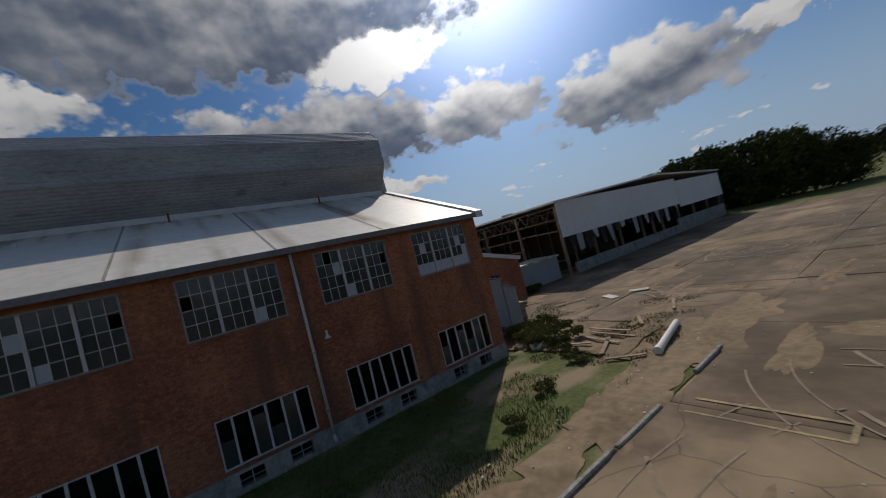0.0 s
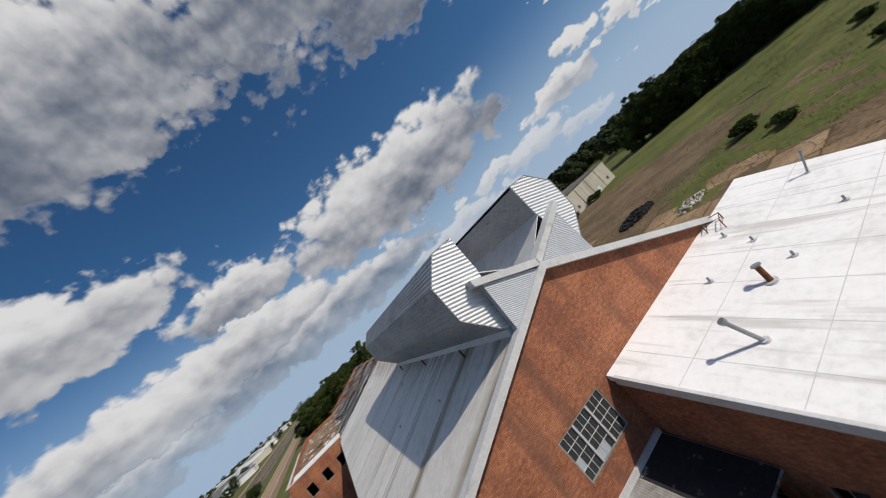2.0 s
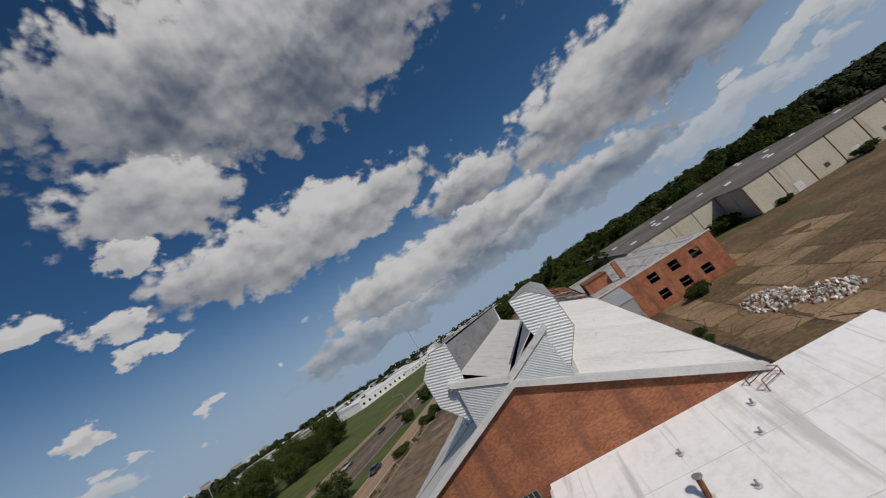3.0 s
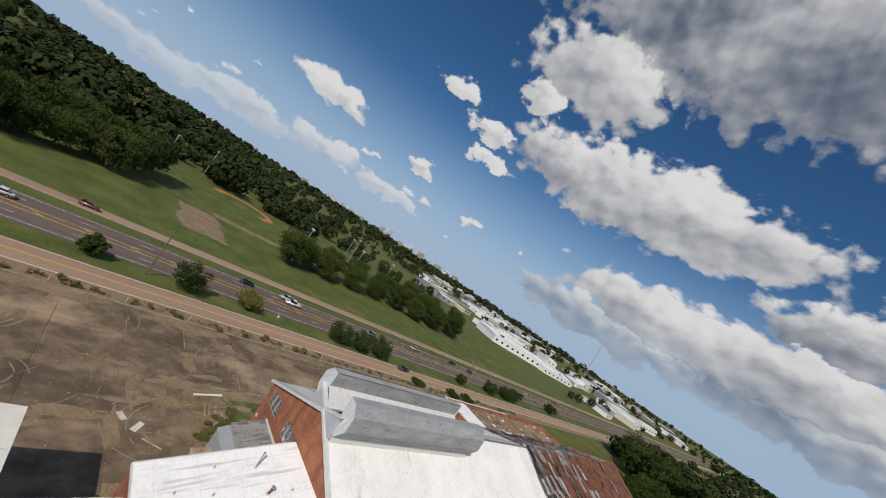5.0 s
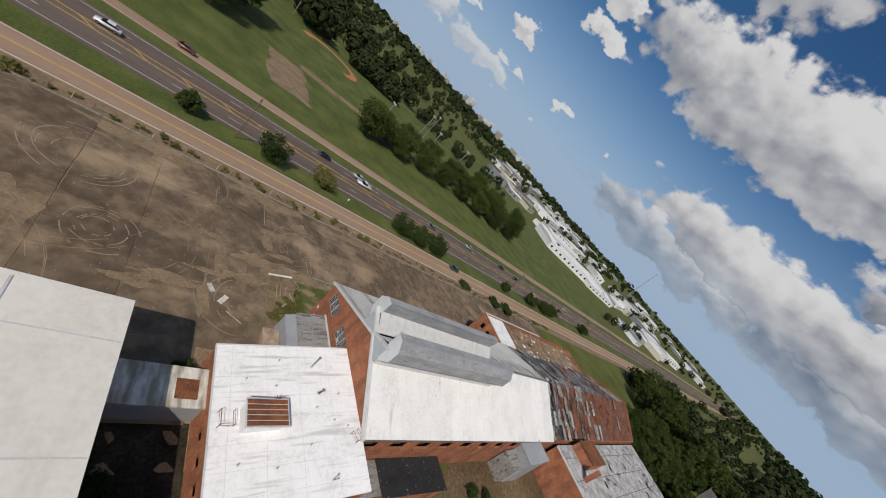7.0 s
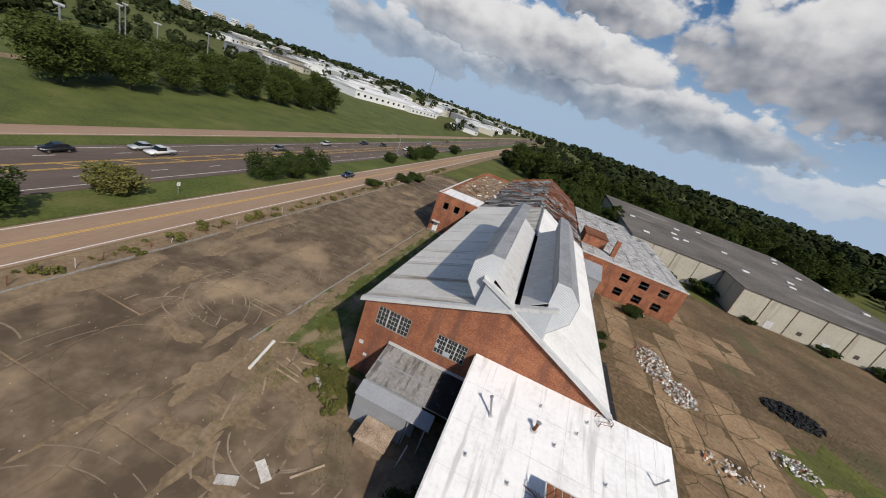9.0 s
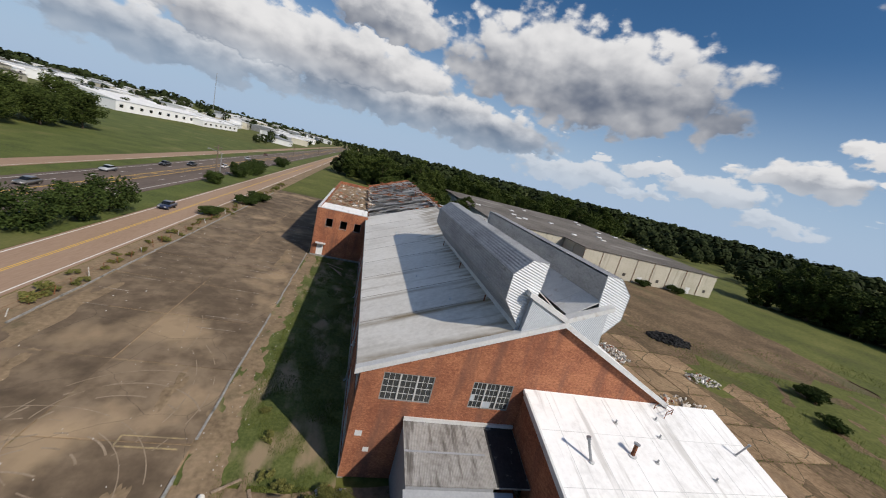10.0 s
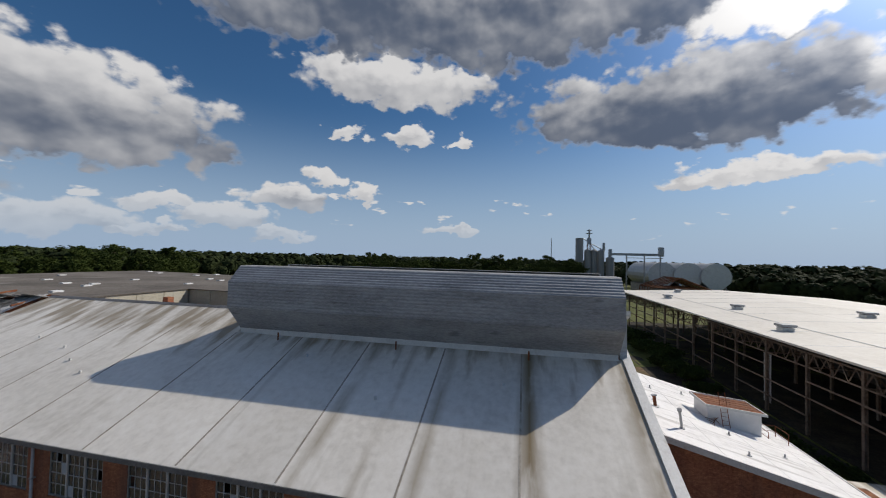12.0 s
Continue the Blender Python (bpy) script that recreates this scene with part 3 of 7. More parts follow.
def part(name, bm, mat, parent=None, label="", smooth=False):
    me = bpy.data.meshes.new(name)
    bm.normal_update()
    bm.to_mesh(me)
    bm.free()
    me.materials.append(mat)
    if smooth:
        me.polygons.foreach_set("use_smooth", [True] * len(me.polygons))
    ob = new(name, me)
    ob.parent = parent
    return tagged(ob, label)


def piece(name, me, parent, at=(0, 0, 0), turn=(0, 0, 0), size=(1, 1, 1)):
    """One more object on a mesh that alike pieces share."""
    ob = new(name, me)
    ob.parent = parent
    ob.location, ob.rotation_euler, ob.scale = at, turn, size
    return ob


def faces(bm, pts, idx):
    vs = [bm.verts.new(p) for p in pts]
    for f in idx:
        bm.faces.new([vs[i] for i in f])
    return vs


BOX = ((0, 3, 2, 1), (4, 5, 6, 7), (0, 1, 5, 4), (1, 2, 6, 5), (2, 3, 7, 6), (3, 0, 4, 7))


def box(bm, x0, y0, z0, x1, y1, z1):
    return faces(bm, [(x0, y0, z0), (x1, y0, z0), (x1, y1, z0), (x0, y1, z0), (x0, y0, z1), (x1, y0, z1), (x1, y1, z1), (x0, y1, z1)], BOX)


def boxes(*rows):
    bm = bmesh.new()
    for r in rows:
        box(bm, *r)
    return bm


def prism(bm, poly, axis, a, b):
    """A polygon of (x, z), (y, z) or (x, y) drawn along y, x or z from a to b."""
    def put(p, s):
        return {"y": (p[0], s, p[1]), "x": (s, p[0], p[1]), "z": (p[0], p[1], s)}[axis]
    n = len(poly)
    vs = [bm.verts.new(put(p, s)) for s in (a, b) for p in poly]
    fs = [bm.faces.new(vs[:n]), bm.faces.new(vs[n:][::-1])]
    for i in range(n):
        j = (i + 1) % n
        fs.append(bm.faces.new((vs[j], vs[i], vs[n + i], vs[n + j])))
    bmesh.ops.recalc_face_normals(bm, faces=fs)
    return vs


def one_prism(poly, axis, a, b):
    bm = bmesh.new()
    prism(bm, poly, axis, a, b)
    return bm


def tube(bm, p, q, r, n=8, r2=None):
    p, q = Vector(p), Vector(q)
    d = (q - p).normalized()
    u = d.orthogonal().normalized()
    w = d.cross(u)
    r2 = r if r2 is None else r2
    ring = [[bm.verts.new(c + (u * math.cos(2 * math.pi * i / n) + w * math.sin(2 * math.pi * i / n)) * s) for i in range(n)] for c, s in ((p, r), (q, r2))]
    for i in range(n):
        j = (i + 1) % n
        bm.faces.new((ring[0][i], ring[0][j], ring[1][j], ring[1][i]))
    bm.faces.new(ring[0][::-1])
    bm.faces.new(ring[1])


def tubes(*rows, n=8):
    bm = bmesh.new()
    for p, q, r in rows:
        tube(bm, p, q, r, n)
    return bm


def slab(bm, a, b, c, d, th):
    """A sloping plate with top corners a b c d (seen from above against the clock) and a thickness."""
    a, b, c, d = (Vector(v) for v in (a, b, c, d))
    nrm = (b - a).cross(d - a).normalized() * th
    faces(bm, [a - nrm, b - nrm, c - nrm, d - nrm, a, b, c, d], BOX)


def one_slab(a, b, c, d, th):
    bm = bmesh.new()
    slab(bm, a, b, c, d, th)
    return bm


def wall(bm, axis, s0, s1, u0, u1, z0, top, holes):
    """A wall of thickness s0..s1 that runs along axis from u0 to u1; top(u) is its height, holes are (u0, u1, z0, z1)."""
    cuts = sorted({u0, u1, *[h[i] for h in holes for i in (0, 1) if u0 < h[i] < u1], *[c for c in top.breaks if u0 < c < u1]})
    for a, b in zip(cuts, cuts[1:]):
        mid, z = (a + b) / 2, z0
        for h in sorted((h for h in holes if h[0] < mid < h[1]), key=lambda h: h[2]):
            if h[2] > z:
                prism(bm, [(a, z), (b, z), (b, h[2]), (a, h[2])], axis, s0, s1)
            z = h[3]
        prism(bm, [(a, z), (b, z), (b, top(b)), (a, top(a))], axis, s0, s1)
    bmesh.ops.remove_doubles(bm, verts=bm.verts, dist=0.001)


class Top:
    """The height of a wall's top along its run, straight between the given points."""

    def __init__(self, *pts):
        self.us, self.zs = [p[0] for p in pts], [p[1] for p in pts]
        self.breaks = self.us

    def __call__(self, u):
        return float(np.interp(u, self.us, self.zs))


def sheet(name, x0, y0, x1, y1, z, mat, label, category, step=0, rough=0.0, seed=1, wob=0.0):
    """A piece of ground with a rim that goes down; with step and rough, uneven."""
    bm = bmesh.new()
    nx, ny = (max(1, int((x1 - x0) / step)), max(1, int((y1 - y0) / step))) if step else (1, 1)
    g = []
    for j in range(ny + 1):
        row = []
        for i in range(nx + 1):
            x, y = x0 + (x1 - x0) * i / nx, y0 + (y1 - y0) * j / ny
            edge = i in (0, nx) or j in (0, ny)
            if wob and edge:
                x += wob * noise.noise((x * 0.11, y * 0.11, seed)) + 0.4 * wob * noise.noise((x * 0.5, y * 0.5, seed))
                y += wob * noise.noise((x * 0.11 + 50, y * 0.11, seed)) + 0.4 * wob * noise.noise((x * 0.5 + 50, y * 0.5, seed))
            dz = 0 if edge else rough * (noise.noise((x * 0.35 + seed, y * 0.35, seed)) + 0.6 * noise.noise((x * 1.3, y * 1.3, seed)))
            row.append(bm.verts.new((x, y, z + dz)))
        g.append(row)
    for j in range(ny):
        for i in range(nx):
            bm.faces.new((g[j][i], g[j][i + 1], g[j + 1][i + 1], g[j + 1][i]))
    ob = part(name, bm, mat, smooth=rough > 0)
    return tagged(ob, label, category, kind="structure")

# ---- ground, lot, roads ----
bm = bmesh.new()
R = 4600.0
ringv = [[bm.verts.new((r * math.cos(a), r * math.sin(a), -0.12 if r < 700 else -0.12 - (r - 700) * 0.002)) for a in (2 * math.pi * i / 48 for i in range(48))] for r in (60, 200, 700, 2000, R)]
mid = bm.verts.new((0, 0, -0.12))
for i in range(48):
    j = (i + 1) % 48
    bm.faces.new((mid, ringv[0][i], ringv[0][j]))
    for a, b in zip(ringv, ringv[1:]):
        bm.faces.new((a[i], b[i], b[j], a[j]))
tagged(part("ground", bm, M_FIELD), "rough green land reaching to the horizon", "ground", kind="structure")

sheet("yard", 24.7, -14.0, 112.0, 90.0, -0.05, M_YARD, "red-brown earth yard with cracked concrete and ruts", "ground", 2.0, 0.05, 3, 5.0)
sheet("field", 60.0, -62.0, 175.0, 27.0, -0.03, M_FIELD, "rough green field with low weeds", "ground", 3.0, 0.10, 5, 9.0)
sheet("verge", -10.1, -1.0, -0.05, 50.6, -0.02, M_VERGE, "grass strip along the foot of the brick wall", "ground", 0.6, 0.06, 7, 0.0)
sheet("bare_patch", -10.1, -12.0, 12.0, -1.0, -0.03, M_SOIL, "sandy bare earth with weeds and litter", "ground", 0.5, 0.07, 9, 0.8)
sheet("roadside_strip", -34.0, -160.0, -30.0, 420.0, -0.03, M_SOIL, "dry weedy strip between car park and road", "ground", 3.0, 0.08, 11)
sheet("median", -50.3, -260.0, -42.8, 620.0, -0.03, M_GRASS, "mown green median beside the highway", "ground", 4.0, 0.06, 13)
sheet("far_verge", -74.6, -260.0, -69.2, 620.0, -0.03, M_GRASS, "mown green strip beyond the highway", "ground", 4.0, 0.06, 15)
sheet("park_lawn", -330.0, -140.0, -80.6, 330.0, -0.04, M_GRASS, "broad mown park lawn across the highway", "ground", 6.0, 0.05, 17)
sheet("gravel_parking", -138.0, -5.0, -100.0, 11.0, 0.03, M_SOIL, "pale empty gravel parking patch in the park", "parking", 1.5, 0.04, 31, 2.5)
sheet("park_drive", -146.0, 10.0, -139.0, 66.0, 0.02, M_SOIL, "pale gravel drive beside the ball field", "drive")

# Concrete lot: slabs with open joints over a dirt bed.
sheet("lot_bed", -30.0, -80.0, 24.0, -13.0, -0.06, M_DIRT, "sandy bed under the concrete lot", "ground")
sheet("lot_bed_north", -30.0, -13.0, -10.1, 118.0, -0.06, M_DIRT, "sandy bed under the concrete car park", "ground")
lot = root("lot", "cracked brown concrete car park with open joints", "pavement", kind="structure")
rnd = random.Random(4)
slab_meshes = []
for k in range(4):
    bm = boxes((-2.97, -2.97, -0.2, 2.97, 2.97, 0.0))
    bmesh.ops.bevel(bm, geom=[e for e in bm.edges if all(v.co.z > -0.1 for v in e.verts)], offset=0.025, segments=1, affect="EDGES")
    for v in bm.verts:
        v.co.x += rnd.uniform(-0.05, 0.05)
        v.co.y += rnd.uniform(-0.05, 0.05)
    me = bpy.data.meshes.new("slab")
    bm.to_mesh(me), bm.free()
    me.materials.append(M_SLAB)
    slab_meshes.append(me)
for i in range(5):
    for j in range(22):
        x, y = -25.1 + 9.9 * i, -75 + 9.06 * j
        if (y > -9 and x > -12) or y > 116 or x > 22 or (y > -10 and x > 2) or (y > -13 and x > 10):
            continue
        piece("slab", slab_meshes[rnd.randrange(4)], lot, (x, y, rnd.uniform(-0.012, 0.02)), (rnd.uniform(-0.002, 0.002), rnd.uniform(-0.002, 0.002), rnd.choice((0, math.pi))), (1.655, 1.51, 1))

# Worn white parking lines, the yellow mark, and curved tyre tracks on the slabs.
bm = bmesh.new()
for k in range(22):
    y = 18 + 2.7 * k
    if rnd.random() < 0.75:
        box(bm, -16.4 + rnd.uniform(-0.3, 0.3), y, 0.030, -11.8 - rnd.uniform(0, 1.2), y + 0.11, 0.034)
for k in range(14):
    y = 20 + 4.1 * k
    if rnd.random() < 0.6:
        box(bm, -28.9, y, 0.030, -24.5 - rnd.uniform(0, 1.5), y + 0.11, 0.034)
tagged(part("parking_lines", bm, M_WORNLINE), "worn white parking lines on the concrete", "road marking", kind="structure")
bm = boxes((-14.8, 1.5, 0.030, -10.9, 1.64, 0.035), (-14.8, 2.5, 0.030, -10.9, 2.60, 0.035), (-14.8, 1.5, 0.031, -14.66, 2.6, 0.036))
tagged(part("yellow_parking_box", bm, M_FADED), "faded yellow painted box on the concrete", "road marking", kind="structure")
bm = bmesh.new()
for cx, cy, r, a0, a1 in ((-5.6, -29.2, 1.7, 0.6, 6.6), (-5.2, -28.6, 2.7, 1.8, 6.9), (0.6, -9.8, 2.0, 0.2, 5.9), (0.8, -10.0, 3.2, 2.6, 6.8), (0.8, -11.2, 4.6, 2.9, 6.4), (-18.5, -5.6, 3.4, 0.4, 3.4), (-18.0, -1.5, 2.6, 0.6, 4.6), (-19, -34, 5.0, 0.2, 6.0), (-18.5, -33.4, 3.6, 0.5, 5.1), (-16, 2, 4.6, 0.6, 4.6), (-15, 3, 5.6, 1.4, 4.9), (-20, -4, 7.5, 0.2, 2.6), (-12, -14, 9.0, 2.1, 4.1), (-7, -26, 7.0, 0.1, 2.9), *((rnd.uniform(-26, 8), rnd.uniform(-48, -12), rnd.uniform(2.5, 14), rnd.uniform(0, 6), rnd.uniform(6.5, 9)) for _ in range(5)), *((rnd.uniform(-40, 6), rnd.uniform(-20, 40), rnd.uniform(8, 30), rnd.uniform(-0.6, 0.2), rnd.uniform(0.3, 0.8)) for _ in range(10))):
    n = 40
    for w in (0, 1.45):
        pts = []
        for i in range(n + 1):
            a = a0 + (a1 - a0) * i / n
            rr = r + w + 0.25 * noise.noise((a, r, w))
            for s in ((-0.07, 0.07) if r < 5.5 else (-0.035, 0.035)):
                pts.append(bm.verts.new((cx + (rr + s) * math.cos(a), cy + (rr + s) * math.sin(a), 0.034)))
        for i in range(n):
            far = pts[2 * i].co
            if noise.noise((i * 0.3, r, w + 5)) > -0.08 and -29.5 < far.x < (-10.5 if far.y > -12 else 10) and far.y > -70:
                bm.faces.new((pts[2 * i], pts[2 * i + 1], pts[2 * i + 3], pts[2 * i + 2]))
tagged(part("tyre_tracks", bm, M_TRACK), "curved sandy tyre tracks on the concrete", "tracks", kind="stuff")

# Low kerb between lot and grass.
kerb = root("kerb", "low broken concrete kerb beside the grass", "kerb", kind="structure")
kb = boxes((-0.09, -1.46, -0.1, 0.09, 1.46, 0.13))
bmesh.ops.bevel(kb, geom=[e for e in kb.edges if all(v.co.z > 0 for v in e.verts)], offset=0.03, segments=2, affect="EDGES")
kme = bpy.data.meshes.new("kerb_stone")
kb.to_mesh(kme), kb.free()
kme.materials.append(M_CONC)
for k in range(2, 20):
    if k not in (3, 11):
        piece("kerb_stone", kme, kerb, (-10.15 + rnd.uniform(-0.06, 0.06), -8 + 3 * k, rnd.uniform(-0.03, 0.0)), (0, 0, rnd.uniform(-0.02, 0.02)))


def road(name, x0, x1, mat, label, lines, z=0.0, y0=-700.0, y1=1500.0):
    ob = tagged(part(name, boxes((x0, y0, z - 0.3, x1, y1, z)), mat), label, "road", kind="structure")
    for x, w, dash, m in lines:
        bm = bmesh.new()
        if dash:
            y = y0
            while y < y1:
                box(bm, x - w / 2, y, z + 0.004, x + w / 2, y + dash, z + 0.009)
                y += dash * 4
        else:
            box(bm, x - w / 2, y0, z + 0.004, x + w / 2, y1, z + 0.009)
        part("lane_line", bm, m, ob, "white lane paint" if m is M_LINEW else "yellow lane paint")
    return ob


road("frontage_road", -42.6, -34.2, M_ROADTAN, "tan two-lane frontage road with a yellow centre line", [(-42.1, 0.17, 0, M_LINEW), (-34.7, 0.17, 0, M_LINEW), (-38.65, 0.14, 0, M_LINEY), (-38.33, 0.14, 0, M_LINEY)])
highway = road("highway", -69.0, -50.5, M_ASPHALT, "wide worn asphalt highway with a striped yellow median", [(-67.6, 0.14, 0, M_LINEW), (-51.9, 0.14, 0, M_LINEW), (-61.2, 0.12, 0, M_LINEY), (-60.9, 0.12, 0, M_LINEY), (-58.7, 0.12, 0, M_LINEY), (-58.4, 0.12, 0, M_LINEY), (-64.4, 0.12, 3.0, M_LINEW), (-55.2, 0.12, 3.0, M_LINEW)], 0.01)
bm = bmesh.new()
for k in range(40):
    y = -90 + 9 * k
    slab(bm, (-60.8, y, 0.018), (-58.8, y + 2.6, 0.018), (-58.8, y + 3.0, 0.018), (-60.8, y + 0.4, 0.018), 0.004)
part("median_hatching", bm, M_LINEY, highway, "yellow diagonal median stripes")
road("service_road", -80.4, -74.8, M_ROADTAN, "tan service road beyond the highway", [(-75.3, 0.1, 0, M_LINEW)])

# ---- the brick factory ----
W, RIDGE_X, EAVE, RIDGE, LONG, WHOLE = 24.6, 13.5, 9.15, 14.5, 118.0, 54.0


def roof_z(x):
    return EAVE + (RIDGE - EAVE) * (x / RIDGE_X if x < RIDGE_X else (W - x) / (W - RIDGE_X))


factory = root("factory_building", "long derelict red brick factory with a pale pitched roof", "factory")
BAYS = [1.0 + 5.3 * k for k in range(9)]
FAR_BAYS = [66 + 5.3 * k for k in range(9)]
west_holes = [(y, y + 3.7, 6.1, 8.55) for y in BAYS + FAR_BAYS] + [(y - 0.1, y + 3.5, 1.0, 2.95) for y in BAYS + FAR_BAYS] + [(y + d, y + d + 0.9, 0.16, 0.72) for y in BAYS for d in (0.3, 2.2)]
bm = bmesh.new()
wall(bm, "x", 0.0, 0.4, 0.4, LONG, 0.85, Top((0, EAVE - 0.2), (LONG, EAVE - 0.2)), [h for h in west_holes if h[2] > 0.9])
part("wall_west", bm, M_BRICK, factory, "dark red brick side wall")
bm = bmesh.new()
wall(bm, "x", -0.06, 0.38, 0.004, LONG, -0.3, Top((0, 0.85), (LONG, 0.85)), [h for h in west_holes if h[2] < 0.9])
part("foundation", bm, M_CONC, factory, "stained grey concrete foundation with small openings")
gable = Top((0, EAVE - 0.12), (RIDGE_X, RIDGE - 0.12), (W, EAVE - 0.12))
G_WINDOWS = ((1.55, 5.2, 6.68, 8.85), (8.1, 11.3, 6.68, 8.85))
bm = bmesh.new()
wall(bm, "y", 0.0, 0.4, 0.0, W, 0.0, gable, list(G_WINDOWS))
part("wall_gable", bm, M_BRICK, factory, "sunlit orange-red brick gable wall with dark runs")
east_holes = [(y, y + 3.5, 5.6, 7.6) for y in BAYS]
bm = bmesh.new()
wall(bm, "x", W - 0.4, W, 0.4, LONG, 0.0, Top((0, EAVE - 0.2), (LONG, EAVE - 0.2)), east_holes)
part("wall_east", bm, M_BRICK, factory, "red brick side wall with black openings")
bm = bmesh.new()
wall(bm, "y", LONG, LONG + 0.4, 0.0, W, 0.0, gable, [])
part("wall_north", bm, M_BRICK, factory)
part("floor", boxes((0.4, 0.4, -0.2, W - 0.4, LONG, 0.1)), M_ROOMSHADE, factory, "littered floor darkened for the unlit inside")
part("upper_floor", boxes((0.5, 0.5, 4.2, W - 0.5, LONG - 0.2, 4.5)), M_ROOMSHADE, factory)
part("partition", boxes((7.0, 0.5, 0.1, 7.2, LONG - 0.2, 8.0)), M_ROOMSHADE, factory)

# Roof: sheets over the trusses, open between the monitors.
MON_Y0, MON_Y1 = 0.35, 28.2
MON_L, MON_R = RIDGE_X - 3.3, RIDGE_X + 3.3
for side, mat, label in ((0, M_ROOF, "pale grey roof membrane with seams and rust runs"), (1, M_ROOF_EAST, "bleached white coated roof slope")):
    roof = part("roof", one_slab(*(((0.2, 0.42, roof_z(0.2) - 0.16), (9.0, 0.42, roof_z(9.0) - 0.16), (9.0, WHOLE, roof_z(9.0) - 0.16), (0.2, WHOLE, roof_z(0.2) - 0.16)) if not side else ((W - 7.0, 0.42, roof_z(W - 7.0) - 0.16), (W - 0.2, 0.42, roof_z(W - 0.2) - 0.16), (W - 0.2, WHOLE, roof_z(W - 0.2) - 0.16), (W - 7.0, WHOLE, roof_z(W - 7.0) - 0.16))), 0.1), M_ROOMSHADE, factory, label)
    y = -0.25
    for w in (6.6, 5.2, 5.6, 5.5, 5.85, 6.0, 5.2, 5.0, 4.8, 5.0):
        y1 = min(y + w, WHOLE)
        inner = (MON_L if y < MON_Y1 - 0.5 else RIDGE_X - 0.02) if not side else (MON_R if y < MON_Y1 - 0.5 else RIDGE_X + 0.02)
        a, b = (-0.38, inner) if not side else (inner, W + 0.38)
        part("roof_sheet", one_slab((a, y, roof_z(a)), (b, y, roof_z(b)), (b, y1 - 0.02, roof_z(b)), (a, y1 - 0.02, roof_z(a)), 0.1), mat, roof)
        y = y1
    a, b = (-0.3, 10.0) if not side else (MON_R + 0.4, W + 0.3)
    for yy in (6.35, 11.55, 17.15, 22.65, 28.5, 34.5, 39.7, 44.7):
        part("seam_tape", one_slab((a, yy - 0.05, roof_z(a) + 0.012), (b, yy - 0.05, roof_z(b) + 0.012), (b, yy + 0.05, roof_z(b) + 0.012), (a, yy + 0.05, roof_z(a) + 0.012), 0.02), M_SEAM if not side else M_ROOF_EAST, roof, "lapped membrane seam")
part("eave_board", boxes((-0.42, -0.28, EAVE - 0.42, -0.30, 50.8, EAVE - 0.17)), M_EAVE, factory, "dark metal gutter along the eave")
part("eave_board", boxes((W + 0.30, -0.28, EAVE - 0.42, W + 0.42, WHOLE, EAVE - 0.17)), M_EAVE, factory)
for a, b in ((-0.45, RIDGE_X), (RIDGE_X, W + 0.45)):
    bm = bmesh.new()
    prism(bm, [(a, roof_z(a) - 0.28), (b, roof_z(b) - 0.28), (b, roof_z(b) + 0.12), (a, roof_z(a) + 0.12)], "y", -0.42, 0.1)
    part("verge_flashing", bm, M_FLASH, factory, "white metal verge flashing on the gable")
part("ridge_cap", one_prism([(RIDGE_X - 0.3, RIDGE - 0.1), (RIDGE_X + 0.3, RIDGE - 0.1), (RIDGE_X, RIDGE + 0.1)], "y", MON_Y1 + 0.3, WHOLE), M_EAVE, factory, "dark ridge cap")


def sash(bays, rows, w, h, seed, pale_share, bar=0.05, missing=0.0):
    """A steel window with its bottom corner at the origin, w along x and h up; each pane is a piece."""
    ob = root("window", "", "")
    q = random.Random(seed)
    part("window_frame", boxes((0, 0.02, 0, w, 0.14, 0.07), (0, 0.02, h - 0.07, w, 0.14, h), (0, 0.02, 0.07, 0.07, 0.14, h - 0.07), (w - 0.07, 0.02, 0.07, w, 0.14, h - 0.07)), M_STEEL, ob)
    bw = w / bays
    for k in range(1, bays):
        part("mullion", boxes((k * bw - 0.055, 0.0, 0.07, k * bw + 0.055, 0.15, h - 0.07)), M_LIGHTSTEEL, ob, "pale steel mullion")
    cols = 3 if bays == 3 else 1
    cw, ch = (bw - 0.12) / cols, (h - 0.14) / rows
    bm = bmesh.new()
    for k in range(bays):
        x0 = k * bw + 0.06
        for c in range(1, cols):
            box(bm, x0 + c * cw - 0.014, 0.05, 0.07, x0 + c * cw + 0.014, 0.10, h - 0.07)
        for r in range(1, rows):
            box(bm, x0, 0.045, 0.07 + r * ch - 0.014, x0 + bw - 0.12, 0.105, 0.07 + r * ch + 0.014)
    part("glazing_grid", bm, M_LIGHTSTEEL, ob, "thin pale glazing bars")
    gme, fme = [], []
    for lst, mat in ((gme, M_GLASS), (fme, M_PALEPANE)):
        me = bpy.data.meshes.new("pane")
        b2 = boxes((0.012, 0.07, 0.012, cw - 0.012, 0.078, ch - 0.012))
        b2.to_mesh(me), b2.free()
        me.materials.append(mat)
        lst.append(me)
    for k in range(bays):
        for c in range(cols):
            for r in range(rows):
                if q.random() < missing:
                    continue
                is_pale = q.random() < pale_share * (2.5 if r == 0 else 0.35)
                piece("pane", (fme if is_pale else gme)[0], ob, (k * bw + 0.06 + c * cw, 0, 0.07 + r * ch), (q.uniform(-0.01, 0.01), 0, 0))
    part("window_sill", boxes((-0.06, -0.05, -0.08, w + 0.06, 0.12, 0.0)), M_BRICK, ob, "brick sill")
    return ob


def set_in(ob, parent, m):
    ob.parent = parent
    ob.matrix_basis = m
    return ob


